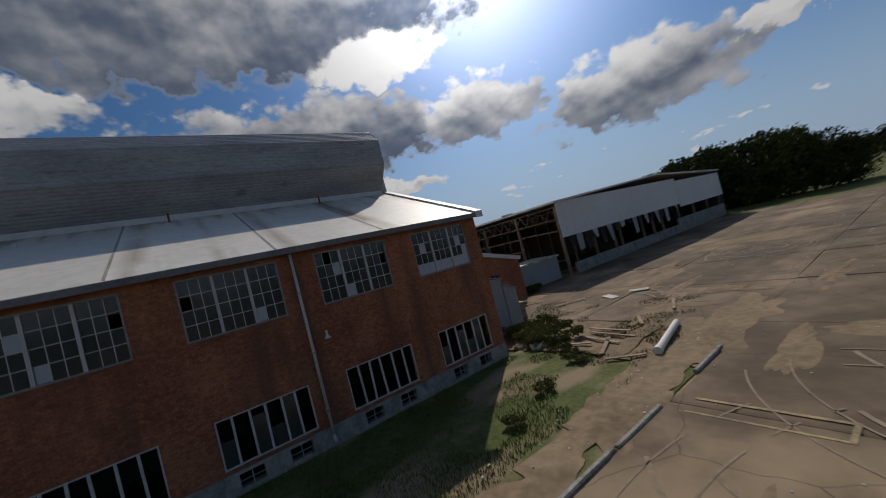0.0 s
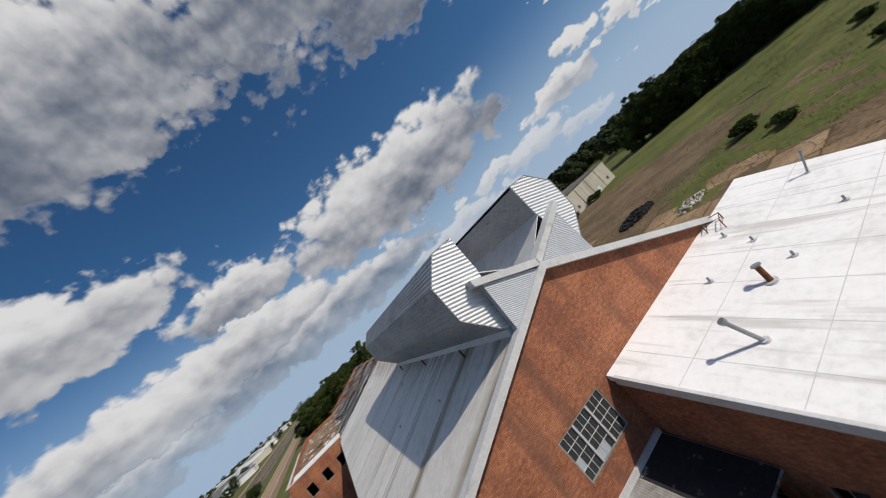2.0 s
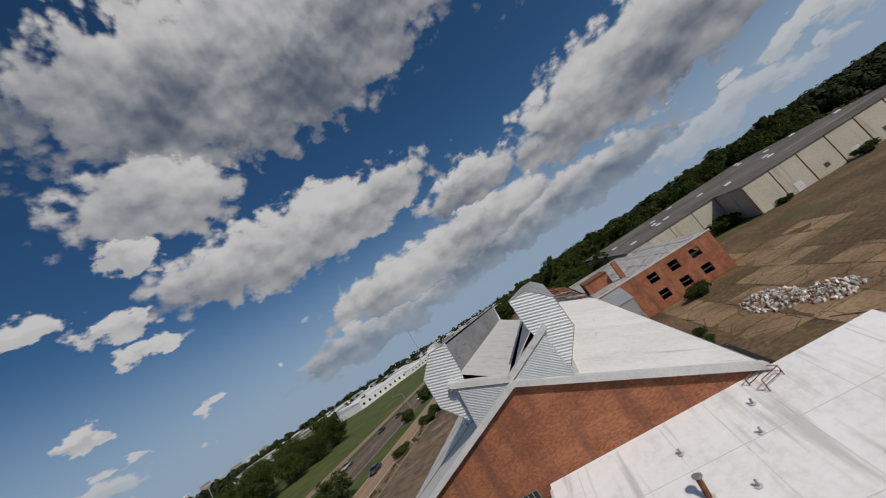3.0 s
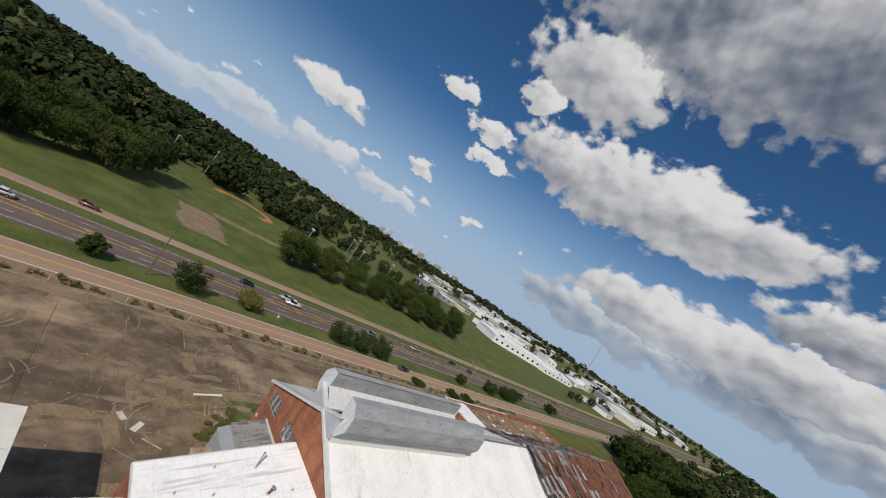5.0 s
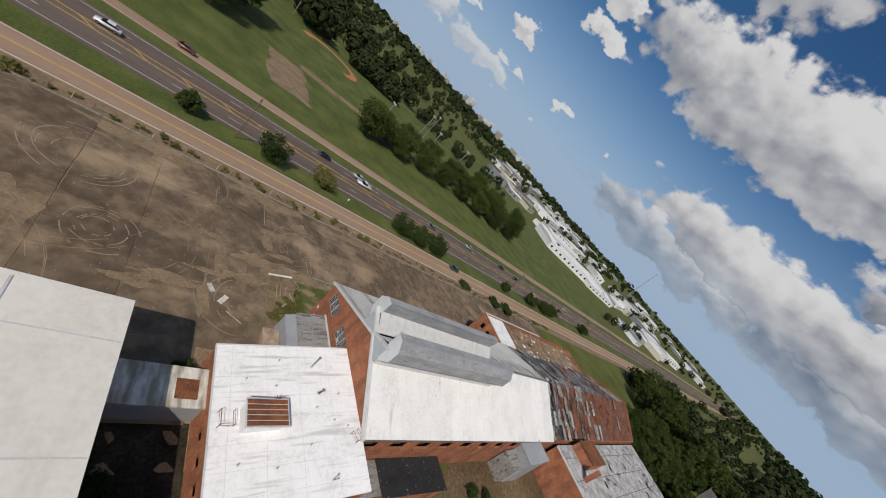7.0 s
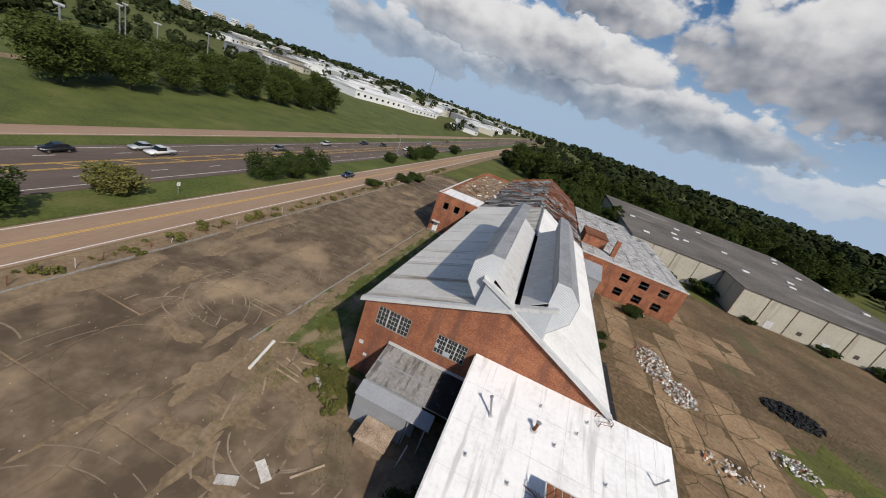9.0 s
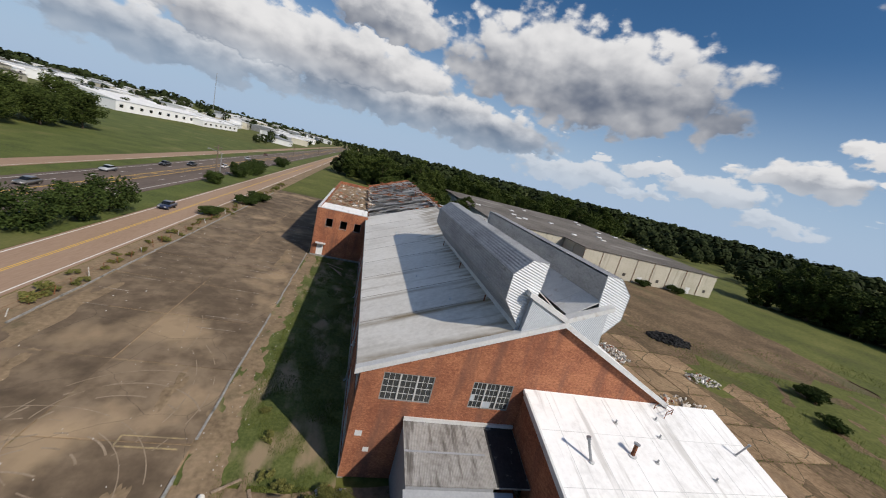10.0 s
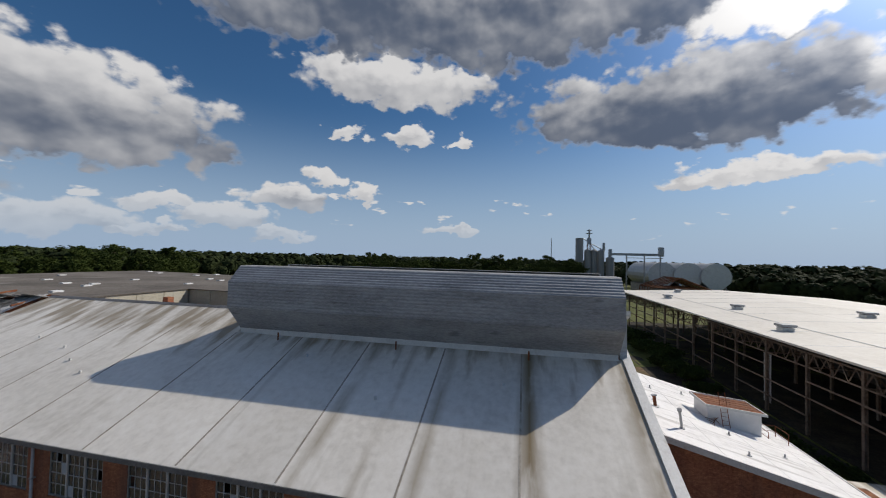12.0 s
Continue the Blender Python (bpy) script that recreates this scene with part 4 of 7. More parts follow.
# West upper windows: seen from outside their run goes against y.
# The first window's many pale panes are whitened glass plus painted sky reflection.
west_sash = [sash(3, 4, 3.7, 2.45, s, f, missing=g) for s, f, g in ((1, 0.45, 0.0), (2, 0.08, 0.04), (3, 0.10, 0.03))]
order = [0, 1, 2, 1, 2, 1, 2, 1, 2]
used = set()
for y, k in zip(BAYS, order):
    m = Matrix.Translation((0.0, y + 3.7, 6.1)) @ Matrix.Rotation(-math.pi / 2, 4, "Z")
    ob = west_sash[k] if k not in used else copy_thing(west_sash[k], m)
    used.add(k)
    set_in(ob, factory, m)
for k, (x0, x1, z0, z1) in enumerate(G_WINDOWS):
    set_in(sash(3, 4, x1 - x0, z1 - z0, 8 + k, 0.03, missing=0.05), factory, Matrix.Translation((x0, 0.0, z0)))


def bare_frame(w, h, n, seed):
    """A window without glass: frame and upright bars."""
    ob = root("window", "", "")
    q = random.Random(seed)
    part("window_frame", boxes((0, 0.02, 0, w, 0.12, 0.06), (0, 0.02, h - 0.06, w, 0.12, h), (0, 0.02, 0.06, 0.06, 0.12, h - 0.06), (w - 0.06, 0.02, 0.06, w, 0.12, h - 0.06)), M_LIGHTSTEEL, ob)
    for k in range(1, n):
        x = w * k / n + q.uniform(-0.05, 0.05)
        lean = q.uniform(-0.05, 0.05)
        bm = bmesh.new()
        prism(bm, [(x - 0.045, 0.06), (x + 0.045, 0.06), (x + 0.045 + lean, h - 0.06), (x - 0.045 + lean, h - 0.06)], "y", 0.03, 0.10)
        part("upright_bar", bm, M_LIGHTSTEEL, ob, "pale upright window bar")
    for k in range(n):
        if q.random() < 0.3:
            bm = boxes((w * k / n + 0.06, 0.06, 0.06, w * (k + 1) / n - 0.06, 0.07, h * q.uniform(0.3, 0.95)))
            part("pane", bm, M_GLASS, ob)
    part("window_sill", boxes((-0.04, -0.05, -0.08, w + 0.04, 0.12, 0.0)), M_BRICK, ob)
    return ob


low = [bare_frame(3.6, 1.95, 6, s) for s in (21, 22)]
used = set()
for i, y in enumerate(BAYS):
    k = i % 2
    m = Matrix.Translation((0.0, y + 3.5, 1.0)) @ Matrix.Rotation(-math.pi / 2, 4, "Z")
    ob = low[k] if k not in used else copy_thing(low[k], m)
    used.add(k)
    set_in(ob, factory, m)
bm0 = boxes((0, 0.05, 0, 0.9, 0.09, 0.04), (0, 0.05, 0.56, 0.9, 0.09, 0.6), (0.43, 0.05, 0.04, 0.47, 0.09, 0.56), (0, 0.05, 0.28, 0.43, 0.09, 0.31), (0.47, 0.05, 0.28, 0.9, 0.09, 0.31))
bars = part("basement_grille", bm0, M_STEEL, factory, "small grey basement window grille")
bars.matrix_basis = Matrix.Translation((-0.05, BAYS[0] + 1.2, 0.14)) @ Matrix.Rotation(-math.pi / 2, 4, "Z")
for i, y in enumerate(BAYS):
    for d in (0.3, 2.2):
        if i or d > 1:
            piece("basement_grille", bars.data, factory, (-0.05, y + d + 0.9, 0.14), (0, 0, -math.pi / 2))
for y in (11.0, 32.2):
    bm = tubes(((-0.14, y, 0.5), (-0.14, y, 8.7), 0.07), ((-0.14, y, 8.7), (-0.33, y, 8.85), 0.07), ((-0.14, y, 0.5), (-0.34, y, 0.25), 0.075))
    pipe = part("downpipe", bm, M_LIGHTSTEEL, factory, "pale metal rain downpipe", True)
    for z in (1.6, 4.2, 6.9):
        part("bracket", boxes((-0.22, y - 0.1, z, -0.005, y + 0.1, z + 0.05)), M_STEEL, pipe)
lamp = part("wall_lamp", tubes(((0.0, 10.3, 4.9), (-0.3, 10.3, 5.0), 0.025), ((-0.3, 10.3, 5.02), (-0.3, 10.3, 4.78), 0.05)), M_FLASH, factory, "small broken wall lamp")
bm = bmesh.new()
tube(bm, (-0.3, 10.3, 4.8), (-0.3, 10.3, 4.65), 0.05, 12, 0.16)
part("shade", bm, M_FLASH, lamp, "white enamel lamp shade")

# ---- roof monitors ----
PROFILE = [(10.85, 13.5), (9.4, 15.3), (9.4, 17.25), (10.55, 18.42), (11.8, 18.44)]   # as for a ridge at 14.2


def monitor(mirror, name_label):
    def X(x):
        x += RIDGE_X - 14.2
        return 2 * RIDGE_X - x if mirror else x
    ob = part("roof_monitor", one_prism([(X(11.35), 13.6), (X(11.15), 13.6), (X(11.55), 18.3), (X(11.75), 18.3)], "y", MON_Y0 + 0.1, MON_Y1 - 0.1), M_SIDING, factory, name_label)
    for k in range(4):
        (xa, za), (xb, zb) = PROFILE[k], PROFILE[k + 1]
        n = max(2, int(math.hypot(xb - xa, zb - za) / 0.11))
        nx, nz = -(zb - za), xb - xa
        ln = math.hypot(nx, nz)
        nx, nz = nx / ln, nz / ln
        bm = bmesh.new()
        rows = []
        for i in range(n + 1):
            f = i / n
            lift = 0.022 if i % 2 else 0.0
            rows.append([bm.verts.new((X(xa + (xb - xa) * f + nx * lift), y, za + (zb - za) * f + nz * lift)) for y in (MON_Y0 - 0.06, 8.7, 17.0, MON_Y1 + 0.06)])
        for r0, r1 in zip(rows, rows[1:]):
            for i in range(3):
                bm.faces.new((r0[i], r0[i + 1], r1[i + 1], r1[i]))
        bmesh.ops.recalc_face_normals(bm, faces=bm.faces)
        bmesh.ops.solidify(bm, geom=bm.faces[:], thickness=0.03)
        part(("undercut", "siding", "upper_siding", "top_sheet")[k], bm, M_SIDING, ob, ("grey undercut louvre boards", "grey ribbed siding", "worn sloping upper siding", "narrow ribbed top sheet")[k])
    end = [(X(x), z) for x, z in PROFILE] + [(X(11.75), 16.5), (X(11.2), 13.7)]
    for y0, y1 in ((MON_Y0 - 0.04, MON_Y0 + 0.06), (MON_Y1 - 0.06, MON_Y1 + 0.04)):
        part("end_panel", one_prism(end, "y", y0, y1), M_ENDPANEL, ob, "white ribbed metal end panel")
    # Rails and timbers at the foot.
    part("curb", one_prism([(X(10.68), 12.6), (X(11.05), 12.6), (X(11.05), 13.72), (X(10.82), 13.58)], "y", MON_Y0, MON_Y1), M_FLASH, ob, "pale flashed curb with stains")
    for i in range(12):
        z = 16.45 + i * 0.15
        part("weatherboard", boxes((min(X(11.5), X(11.56)), MON_Y0, z, max(X(11.5), X(11.56)), MON_Y1, z + 0.135)), M_SIDING, ob)
    # Butterfly roof between ridge gutter and wall.
    a, b = (14.2, 14.7), (11.6, 16.4)
    for k in range(12):
        bm = bmesh.new()
        y0 = MON_Y0 + k * (MON_Y1 - MON_Y0) / 12
        y1 = y0 + (MON_Y1 - MON_Y0) / 12 - 0.03
        gap = 0.35 if mirror else 0.12
        pts = [(X(a[0] - gap), y0, a[1] + gap * 0.6), (X(b[0]), y0, b[1]), (X(b[0]), y1, b[1]), (X(a[0] - gap), y1, a[1] + gap * 0.6)]
        slab(bm, *(pts if mirror else pts[::-1]), 0.05)
        part("valley_sheet", bm, M_FLASH, ob, "pale stained sheet sloping to the ridge valley")
    # Triangular infill and raking white beam in the gable.
    part("gable_infill", one_prism([(X(14.2), 14.4), (X(10.95), 13.1), (X(11.15), 16.1)], "y", -0.2, 0.2), M_GUSSET, ob, "light grey ribbed triangular infill")
    bm = bmesh.new()
    prism(bm, [(X(14.22), 14.5), (X(10.75), 16.0), (X(10.75), 16.35), (X(14.22), 14.9)], "y", -0.32, 0.34)
    part("raking_beam", bm, M_FLASH, ob, "white boxed raking beam")
    return ob


monitor(False, "long grey sheet-clad roof monitor with sloping sides")
monitor(True, "long grey sheet-clad roof monitor with worn boards")
for y in (5.9, 15.0, 24.4):
    part("vent_stub", tubes(((9.5, y, roof_z(9.5) - 0.05), (9.5, y, roof_z(9.5) + 0.55), 0.06)), M_RUST, factory, "rusty roof vent stub")
for x, y in ((5.0, 14.6), (7.0, 7.4), (4.4, 36), (5.4, 38.5), (6.6, 41), (7.4, 45), (4.0, 46), (8.0, 21), (19.6, 13), (20.6, 22)):
    part("vent_cap", tubes(((x, y, roof_z(x) - 0.05), (x, y, roof_z(x) + 0.18), 0.08)), M_FLASH, factory, "small white roof vent")

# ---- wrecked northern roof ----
# This deck's dark colour gives the shade below the broken roof.
deck = part("wrecked_deck", boxes((0.45, WHOLE, 7.6, W - 0.45, LONG, 7.8)), M_ROOMSHADE, factory, "collapsed roof space darkened for shade")
q = random.Random(11)
rust_bm = [one_slab((0.25, WHOLE, roof_z(0.25) - 0.75), (RIDGE_X, WHOLE, RIDGE - 0.65), (RIDGE_X, LONG, RIDGE - 0.65), (0.25, LONG, roof_z(0.25) - 0.75), 0.1), one_slab((RIDGE_X, WHOLE, RIDGE - 0.3), (W - 0.2, WHOLE, roof_z(W - 0.2) - 0.3), (W - 0.2, LONG, roof_z(W - 0.2) - 0.3), (RIDGE_X, LONG, RIDGE - 0.3), 0.1)]
decks = [part("roof_deck", rust_bm[0], M_OLDMETAL, factory, "grey decaying roof deck"), part("roof_deck", rust_bm[1], M_RUSTROOF, factory, "rust-red decaying roof deck")]
me_sheets = []
for k in range(4):
    bm = bmesh.new()
    g = [[bm.verts.new((-0.7 + 1.4 * i / 6, -1.9 + 3.8 * j / 5, 0.10 * noise.noise((i * 0.5 + k * 7, j * 0.6, k)) + 0.05 * (i % 2))) for i in range(7)] for j in range(6)]
    for j in range(5):
        for i in range(6):
            bm.faces.new((g[j][i], g[j][i + 1], g[j + 1][i + 1], g[j + 1][i]))
    bmesh.ops.solidify(bm, geom=bm.faces[:], thickness=0.02)
    me = bpy.data.meshes.new("loose_sheet")
    bm.to_mesh(me), bm.free()
    me.materials.append(M_OLDMETAL if k < 3 else M_RUST)
    me_sheets.append(me)
slope = math.atan2(RIDGE - EAVE, RIDGE_X)
for j in range(40):
    y = WHOLE + 0.4 + 1.4 * j
    for i in range(4):
        for west in (True, False):
            x = 1.9 + 3.3 * i if west else W - 1.7 - 2.8 * i
            keep = 0.86 if west and y < 88 else 0.7 if west else 1.0 if y < 58 else 0.72 if y < 66 else 0.42 if y < 76 else 0.12 if y < 84 else 0.04
            if q.random() > keep:
                continue
            loose = 1.0 if west else 0.15 if y < 60 else 0.6
            piece("loose_sheet", me_sheets[q.randrange(3) if not west and y < 61 else min(3, int(q.random() * 3.2))], decks[0 if west else 1], (x + q.gauss(0, 0.2), y, roof_z(x) - 0.10 + q.uniform(0, 0.2) * loose), ((-slope if west else slope) + q.gauss(0, 0.04) * loose, q.gauss(0, 0.04) * loose, math.pi / 2 + q.gauss(0, 0.07) * loose))
me_beam = bpy.data.meshes.new("broken_rafter")
b2 = boxes((-0.07, -2.2, -0.1, 0.07, 2.2, 0.1))
b2.to_mesh(me_beam), b2.free()
me_beam.materials.append(M_RUST)
for k in range(90):
    x, y = q.uniform(0.5, W - 0.8), q.uniform(WHOLE, LONG)
    piece("broken_rafter", me_beam, decks[1], (x, y, roof_z(x) + q.uniform(-0.3, 0.25)), (q.gauss(0, 0.12), q.gauss(0, 0.12), q.uniform(0, 3.14)), (1, q.uniform(0.4, 1.2), 1))

# ---- two-storey brick office against the west wall ----
office = root("office_block", "two-storey flat-roofed red brick office with empty windows", "building")
OX0, OY0, OY1, OZ = -9.6, 50.8, 108.0, 9.6
o_holes = [(OX0 + 1.9 + 2.7 * k, OX0 + 3.2 + 2.7 * k, 6.2, 7.8) for k in range(3)] + [(OX0 + 1.0, OX0 + 2.25, 0.3, 2.55)]
bm = bmesh.new()
wall(bm, "y", OY0, OY0 + 0.35, OX0, 0.0, 0.3, Top((OX0, OZ), (0, OZ)), o_holes)
wall(bm, "x", OX0, OX0 + 0.35, OY0 + 0.35, OY1, 0.3, Top((OY0, OZ), (OY1, OZ - 0.3)), [(OY0 + 2 + 3.4 * k, OY0 + 3.4 + 3.4 * k, z, z + 1.6) for k in range(15) for z in (1.8, 6.3)])
wall(bm, "y", OY1, OY1 + 0.35, OX0, 0.0, 0.0, Top((OX0, OZ - 0.3), (0, OZ - 0.3)), [])
part("wall", bm, M_BRICK, office, "bright red brick wall")
part("plinth", boxes((OX0 - 0.05, OY0 - 0.05, -0.2, 0, OY0 + 0.35, 0.3), (OX0 - 0.05, OY0 + 0.35, -0.2, OX0 + 0.35, OY1, 0.3)), M_CONC, office)
part("coping", boxes((OX0 - 0.06, OY0 - 0.06, OZ, 0.0, OY0 + 0.4, OZ + 0.1), (OX0 - 0.06, OY0 + 0.4, OZ, OX0 + 0.4, OY1 - 25, OZ + 0.1)), M_FLASH, office, "white parapet coping")
part("roof", boxes((OX0 + 0.36, OY0 + 0.36, OZ - 0.7, -0.1, OY0 + 9, OZ - 0.35)), M_WHITE, office, "white flat roof patch")
part("inner_floor", boxes((OX0 + 0.36, OY0 + 0.36, 4.4, -0.05, OY1, 4.7)), M_ROOMSHADE, office)
part("collapsed_roof", boxes((OX0 + 0.36, OY0 + 9.2, OZ - 1.5, -0.1, OY1, OZ - 1.2)), M_DIRT, office, "collapsed tan roof boards")
dr = part("door", boxes((OX0 + 1.03, OY0 + 0.06, 0.3, OX0 + 2.22, OY0 + 0.12, 2.52)), M_WHITEWALL, office, "closed white door")
part("door_canopy", boxes((OX0 + 0.7, OY0 - 0.9, 2.7, OX0 + 2.6, OY0, 2.85)), M_FLASH, office, "thin white door canopy")
for h in o_holes[:3]:
    part("window", boxes((h[0], OY0 + 0.1, h[2], h[0] + 0.06, OY0 + 0.18, h[3]), (h[1] - 0.06, OY0 + 0.1, h[2], h[1], OY0 + 0.18, h[3]), (h[0] + 0.06, OY0 + 0.1, h[3] - 0.06, h[1] - 0.06, OY0 + 0.18, h[3])), M_STEEL, office, "empty window frame")
    part("sill", boxes((h[0] - 0.08, OY0 - 0.06, h[2] - 0.1, h[1] + 0.08, OY0 + 0.1, h[2])), M_CONC, office)
me_plank = bpy.data.meshes.new("plank")
b2 = boxes((-0.09, -1.5, -0.025, 0.09, 1.5, 0.025))
b2.to_mesh(me_plank), b2.free()
me_plank.materials.append(M_WOOD)
me_lump = []
for k in range(4):
    b2 = bmesh.new()
    bmesh.ops.create_icosphere(b2, subdivisions=1, radius=0.3)
    for v in b2.verts:
        v.co *= 1 + 0.6 * noise.noise(v.co * 4 + Vector((k * 9, 0, 0)))
        v.co.z *= 0.55
    me = bpy.data.meshes.new("rubble_lump")
    b2.to_mesh(me), b2.free()
    me.materials.append((M_PLASTER, M_CONC, M_PLASTER, M_BRICK)[k])
    me_lump.append(me)
for k in range(300):
    x, y = q.uniform(OX0 + 0.5, 1.0), OY0 + 9 + 46 * q.random() ** 1.2
    base = OZ - 1.15 if x < -0.1 else roof_z(x) - 0.1
    if k % 3:
        piece("plank", me_plank, office, (x, y, base + q.uniform(0.05, 0.6)), (q.gauss(0, 0.12), q.gauss(0, 0.12), q.uniform(0, 3.14)), (1.4, q.uniform(0.4, 1.1), 1))
    else:
        piece("rubble_lump", me_lump[q.randrange(4)], office, (x, y, base + 0.1), (0, 0, q.uniform(0, 6)), (q.uniform(0.6, 2.2), q.uniform(0.6, 2.2), 1.2))
for x, z, w in ((0.5, 3.6, 0.5), (1.3, 2.3, 0.42)):
    part("wall_plate", boxes((x, -0.03, z, x + w, -0.004, z + w * 0.85)), M_FLASH, factory, "small pale plate on the brick gable")

# ---- white-roofed annex at the gable ----
AX0, AX1, AY0 = 12.3, 30.2, -15.5


def annex_z(y):
    return 4.7 + (y - AY0) * (8.75 - 4.7) / -AY0


annex = root("annex", "low red brick annex under a bright white sloping roof", "building")
a_holes = [(-3.4 - 2.9 * k, -2.2 - 2.9 * k, 2.3, 3.5) for k in range(4)] + [(-2.6 - 2.9 * k, -1.2 - 2.9 * k, 0.1, 1.7) for k in range(1, 4)]
a_holes = [(h[0], h[1], h[2], min(h[3], annex_z(h[0]) - 0.7)) for h in a_holes]
bm = bmesh.new()
wall(bm, "x", AX0, AX0 + 0.35, AY0, -0.01, -0.2, Top((AY0, annex_z(AY0) - 0.3), (0, 8.45)), a_holes)
part("wall", bm, M_BRICK, annex, "shaded dark red brick wall with broken windows")
bm = bmesh.new()
wall(bm, "y", AY0, AY0 + 0.35, AX0 + 0.35, AX1 - 0.35, -0.2, Top((AX0, annex_z(AY0) - 0.3), (AX1, annex_z(AY0) - 0.3)), [(21 + 2.5 * k, 22.2 + 2.5 * k, 1.5, 2.8) for k in range(3)])
part("wall", bm, M_BRICK, annex)
bm = bmesh.new()
wall(bm, "x", AX1 - 0.35, AX1, AY0, -0.01, -0.2, Top((AY0, annex_z(AY0) - 0.3), (0, 8.45)), [])
wall(bm, "y", -0.36, -0.01, W, AX1 - 0.35, -0.2, Top((W, 8.45), (AX1, 8.45)), [])
part("wall", bm, M_BRICK, annex)
part("floor", boxes((AX0 + 0.35, AY0 + 0.35, -0.2, AX1 - 0.35, -0.02, 0.05)), M_ROOMSHADE, annex)
roof = part("roof", one_slab((AX0 - 0.18, AY0 - 0.18, annex_z(AY0 - 0.18)), (AX1 + 0.18, AY0 - 0.18, annex_z(AY0 - 0.18)), (AX1 + 0.18, -0.01, annex_z(-0.01)), (AX0 - 0.18, -0.01, annex_z(-0.01)), 0.3), M_WHITE, annex, "bright white coated roof with grey runs")
for k in range(7):
    x = AX0 + 1.5 + 2.5 * k
    part("seam", one_slab((x, AY0, annex_z(AY0) + 0.008), (x + 0.03, AY0, annex_z(AY0) + 0.008), (x + 0.03, -0.2, annex_z(-0.2) + 0.008), (x, -0.2, annex_z(-0.2) + 0.008), 0.012), M_FLASH, roof)
for k in range(4):
    y = -3.2 - 3.6 * k
    part("seam", one_slab((AX0, y, annex_z(y) + 0.011), (AX1, y, annex_z(y) + 0.011), (AX1, y + 0.03, annex_z(y + 0.03) + 0.011), (AX0, y + 0.03, annex_z(y + 0.03) + 0.011), 0.012), M_FLASH, roof)
part("edge_trim", one_slab((AX0 - 0.26, AY0 - 0.2, annex_z(AY0) + 0.02), (AX0 - 0.1, AY0 - 0.2, annex_z(AY0) + 0.02), (AX0 - 0.1, -0.45, annex_z(-0.45) + 0.06), (AX0 - 0.26, -0.45, annex_z(-0.45) + 0.06), 0.42), M_FLASH, annex, "pale grey roof edge trim")
part("edge_trim", one_slab((AX0 - 0.1, AY0 - 0.26, annex_z(AY0) - 0.01), (AX1 + 0.2, AY0 - 0.26, annex_z(AY0) - 0.01), (AX1 + 0.2, AY0 - 0.12, annex_z(AY0) + 0.03), (AX0 - 0.1, AY0 - 0.12, annex_z(AY0) + 0.03), 0.35), M_FLASH, annex)
q = random.Random(31)
for k, h in enumerate(a_holes[:4]):
    fr = part("window", boxes((AX0 + 0.1, h[0], h[2], AX0 + 0.18, h[0] + 0.06, h[3]), (AX0 + 0.1, h[1] - 0.06, h[2], AX0 + 0.18, h[1], h[3]), (AX0 + 0.1, h[0] + 0.06, h[3] - 0.06, AX0 + 0.18, h[1] - 0.06, h[3]), (AX0 + 0.1, h[0] + 0.06, h[2], AX0 + 0.18, h[1] - 0.06, h[2] + 0.06), (AX0 + 0.12, (h[0] + h[1]) / 2 - 0.02, h[2] + 0.06, AX0 + 0.16, (h[0] + h[1]) / 2 + 0.02, h[3] - 0.06)), M_STEEL, annex, "small broken steel window")
    part("pane", boxes((AX0 + 0.13, h[0] + 0.06, h[2] + 0.06, AX0 + 0.14, (h[0] + h[1]) / 2 - 0.02, h[3] - 0.06)), M_PALEPANE if k == 2 else M_GLASS, fr)
    part("window_sill", boxes((AX0 - 0.08, h[0] - 0.08, h[2] - 0.1, AX0 + 0.1, h[1] + 0.08, h[2])), M_CONC, fr)
    part("board", boxes((AX0 - 0.03, h[0] + 0.2, 0.2, AX0 + 0.03, h[1] - 0.1, 1.5)), M_PALEPANE, annex, "pale board over a low opening") if k in (1, 2) else None

# Things on the annex roof.
for (x, y, lean, ln, r), lab in (((15.1, -5.2, (-0.5, 0.35, 1.45), 1.6, 0.09), "leaning grey vent pipe with a capped top"), ((18.7, -4.6, (0.1, 0.1, 0.9), 0.9, 0.13), "short dark vent pipe"), ((28.6, -4.0, (0.3, -0.3, 1.2), 1.3, 0.06), "thin white bent vent pipe")):
    p0 = Vector((x, y, annex_z(y) - 0.05))
    p1 = p0 + Vector(lean).normalized() * ln
    ob = root("vent_pipe", lab + " on the white roof", "pipe", p0)
    part("shaft", tubes(((0, 0, 0), p1 - p0, r), n=12), M_RUST if ln < 1 else M_GALV, ob, smooth=False)
    part("collar", tubes(((0, 0, 0.02), (0, 0, 0.12), r * 2.2), n=12), M_FLASH, ob)
    part("cap", tubes((p1 - p0, (p1 - p0) * 1.1, r * 1.7), n=12), M_GALV, ob)
for x, y in ((14.2, -9.0), (16.6, -12.5), (18.9, -2.2), (20.5, -5.0), (22.2, -3.1), (24.7, -6), (26.6, -9.5), (25.8, -13), (17.6, -9.4), (23.0, -1.6)):
    ob = root("roof_vent", "small grey roof vent stub in white coating", "vent", (x, y, annex_z(y)), "stubs on the annex roof")
    part("stub", tubes(((0, 0, -0.05), (0, 0, 0.28), 0.06), n=10), M_GALV, ob)
    part("flange", tubes(((0, 0, 0.0), (0, 0, 0.05), 0.16), n=10), M_FLASH, ob)


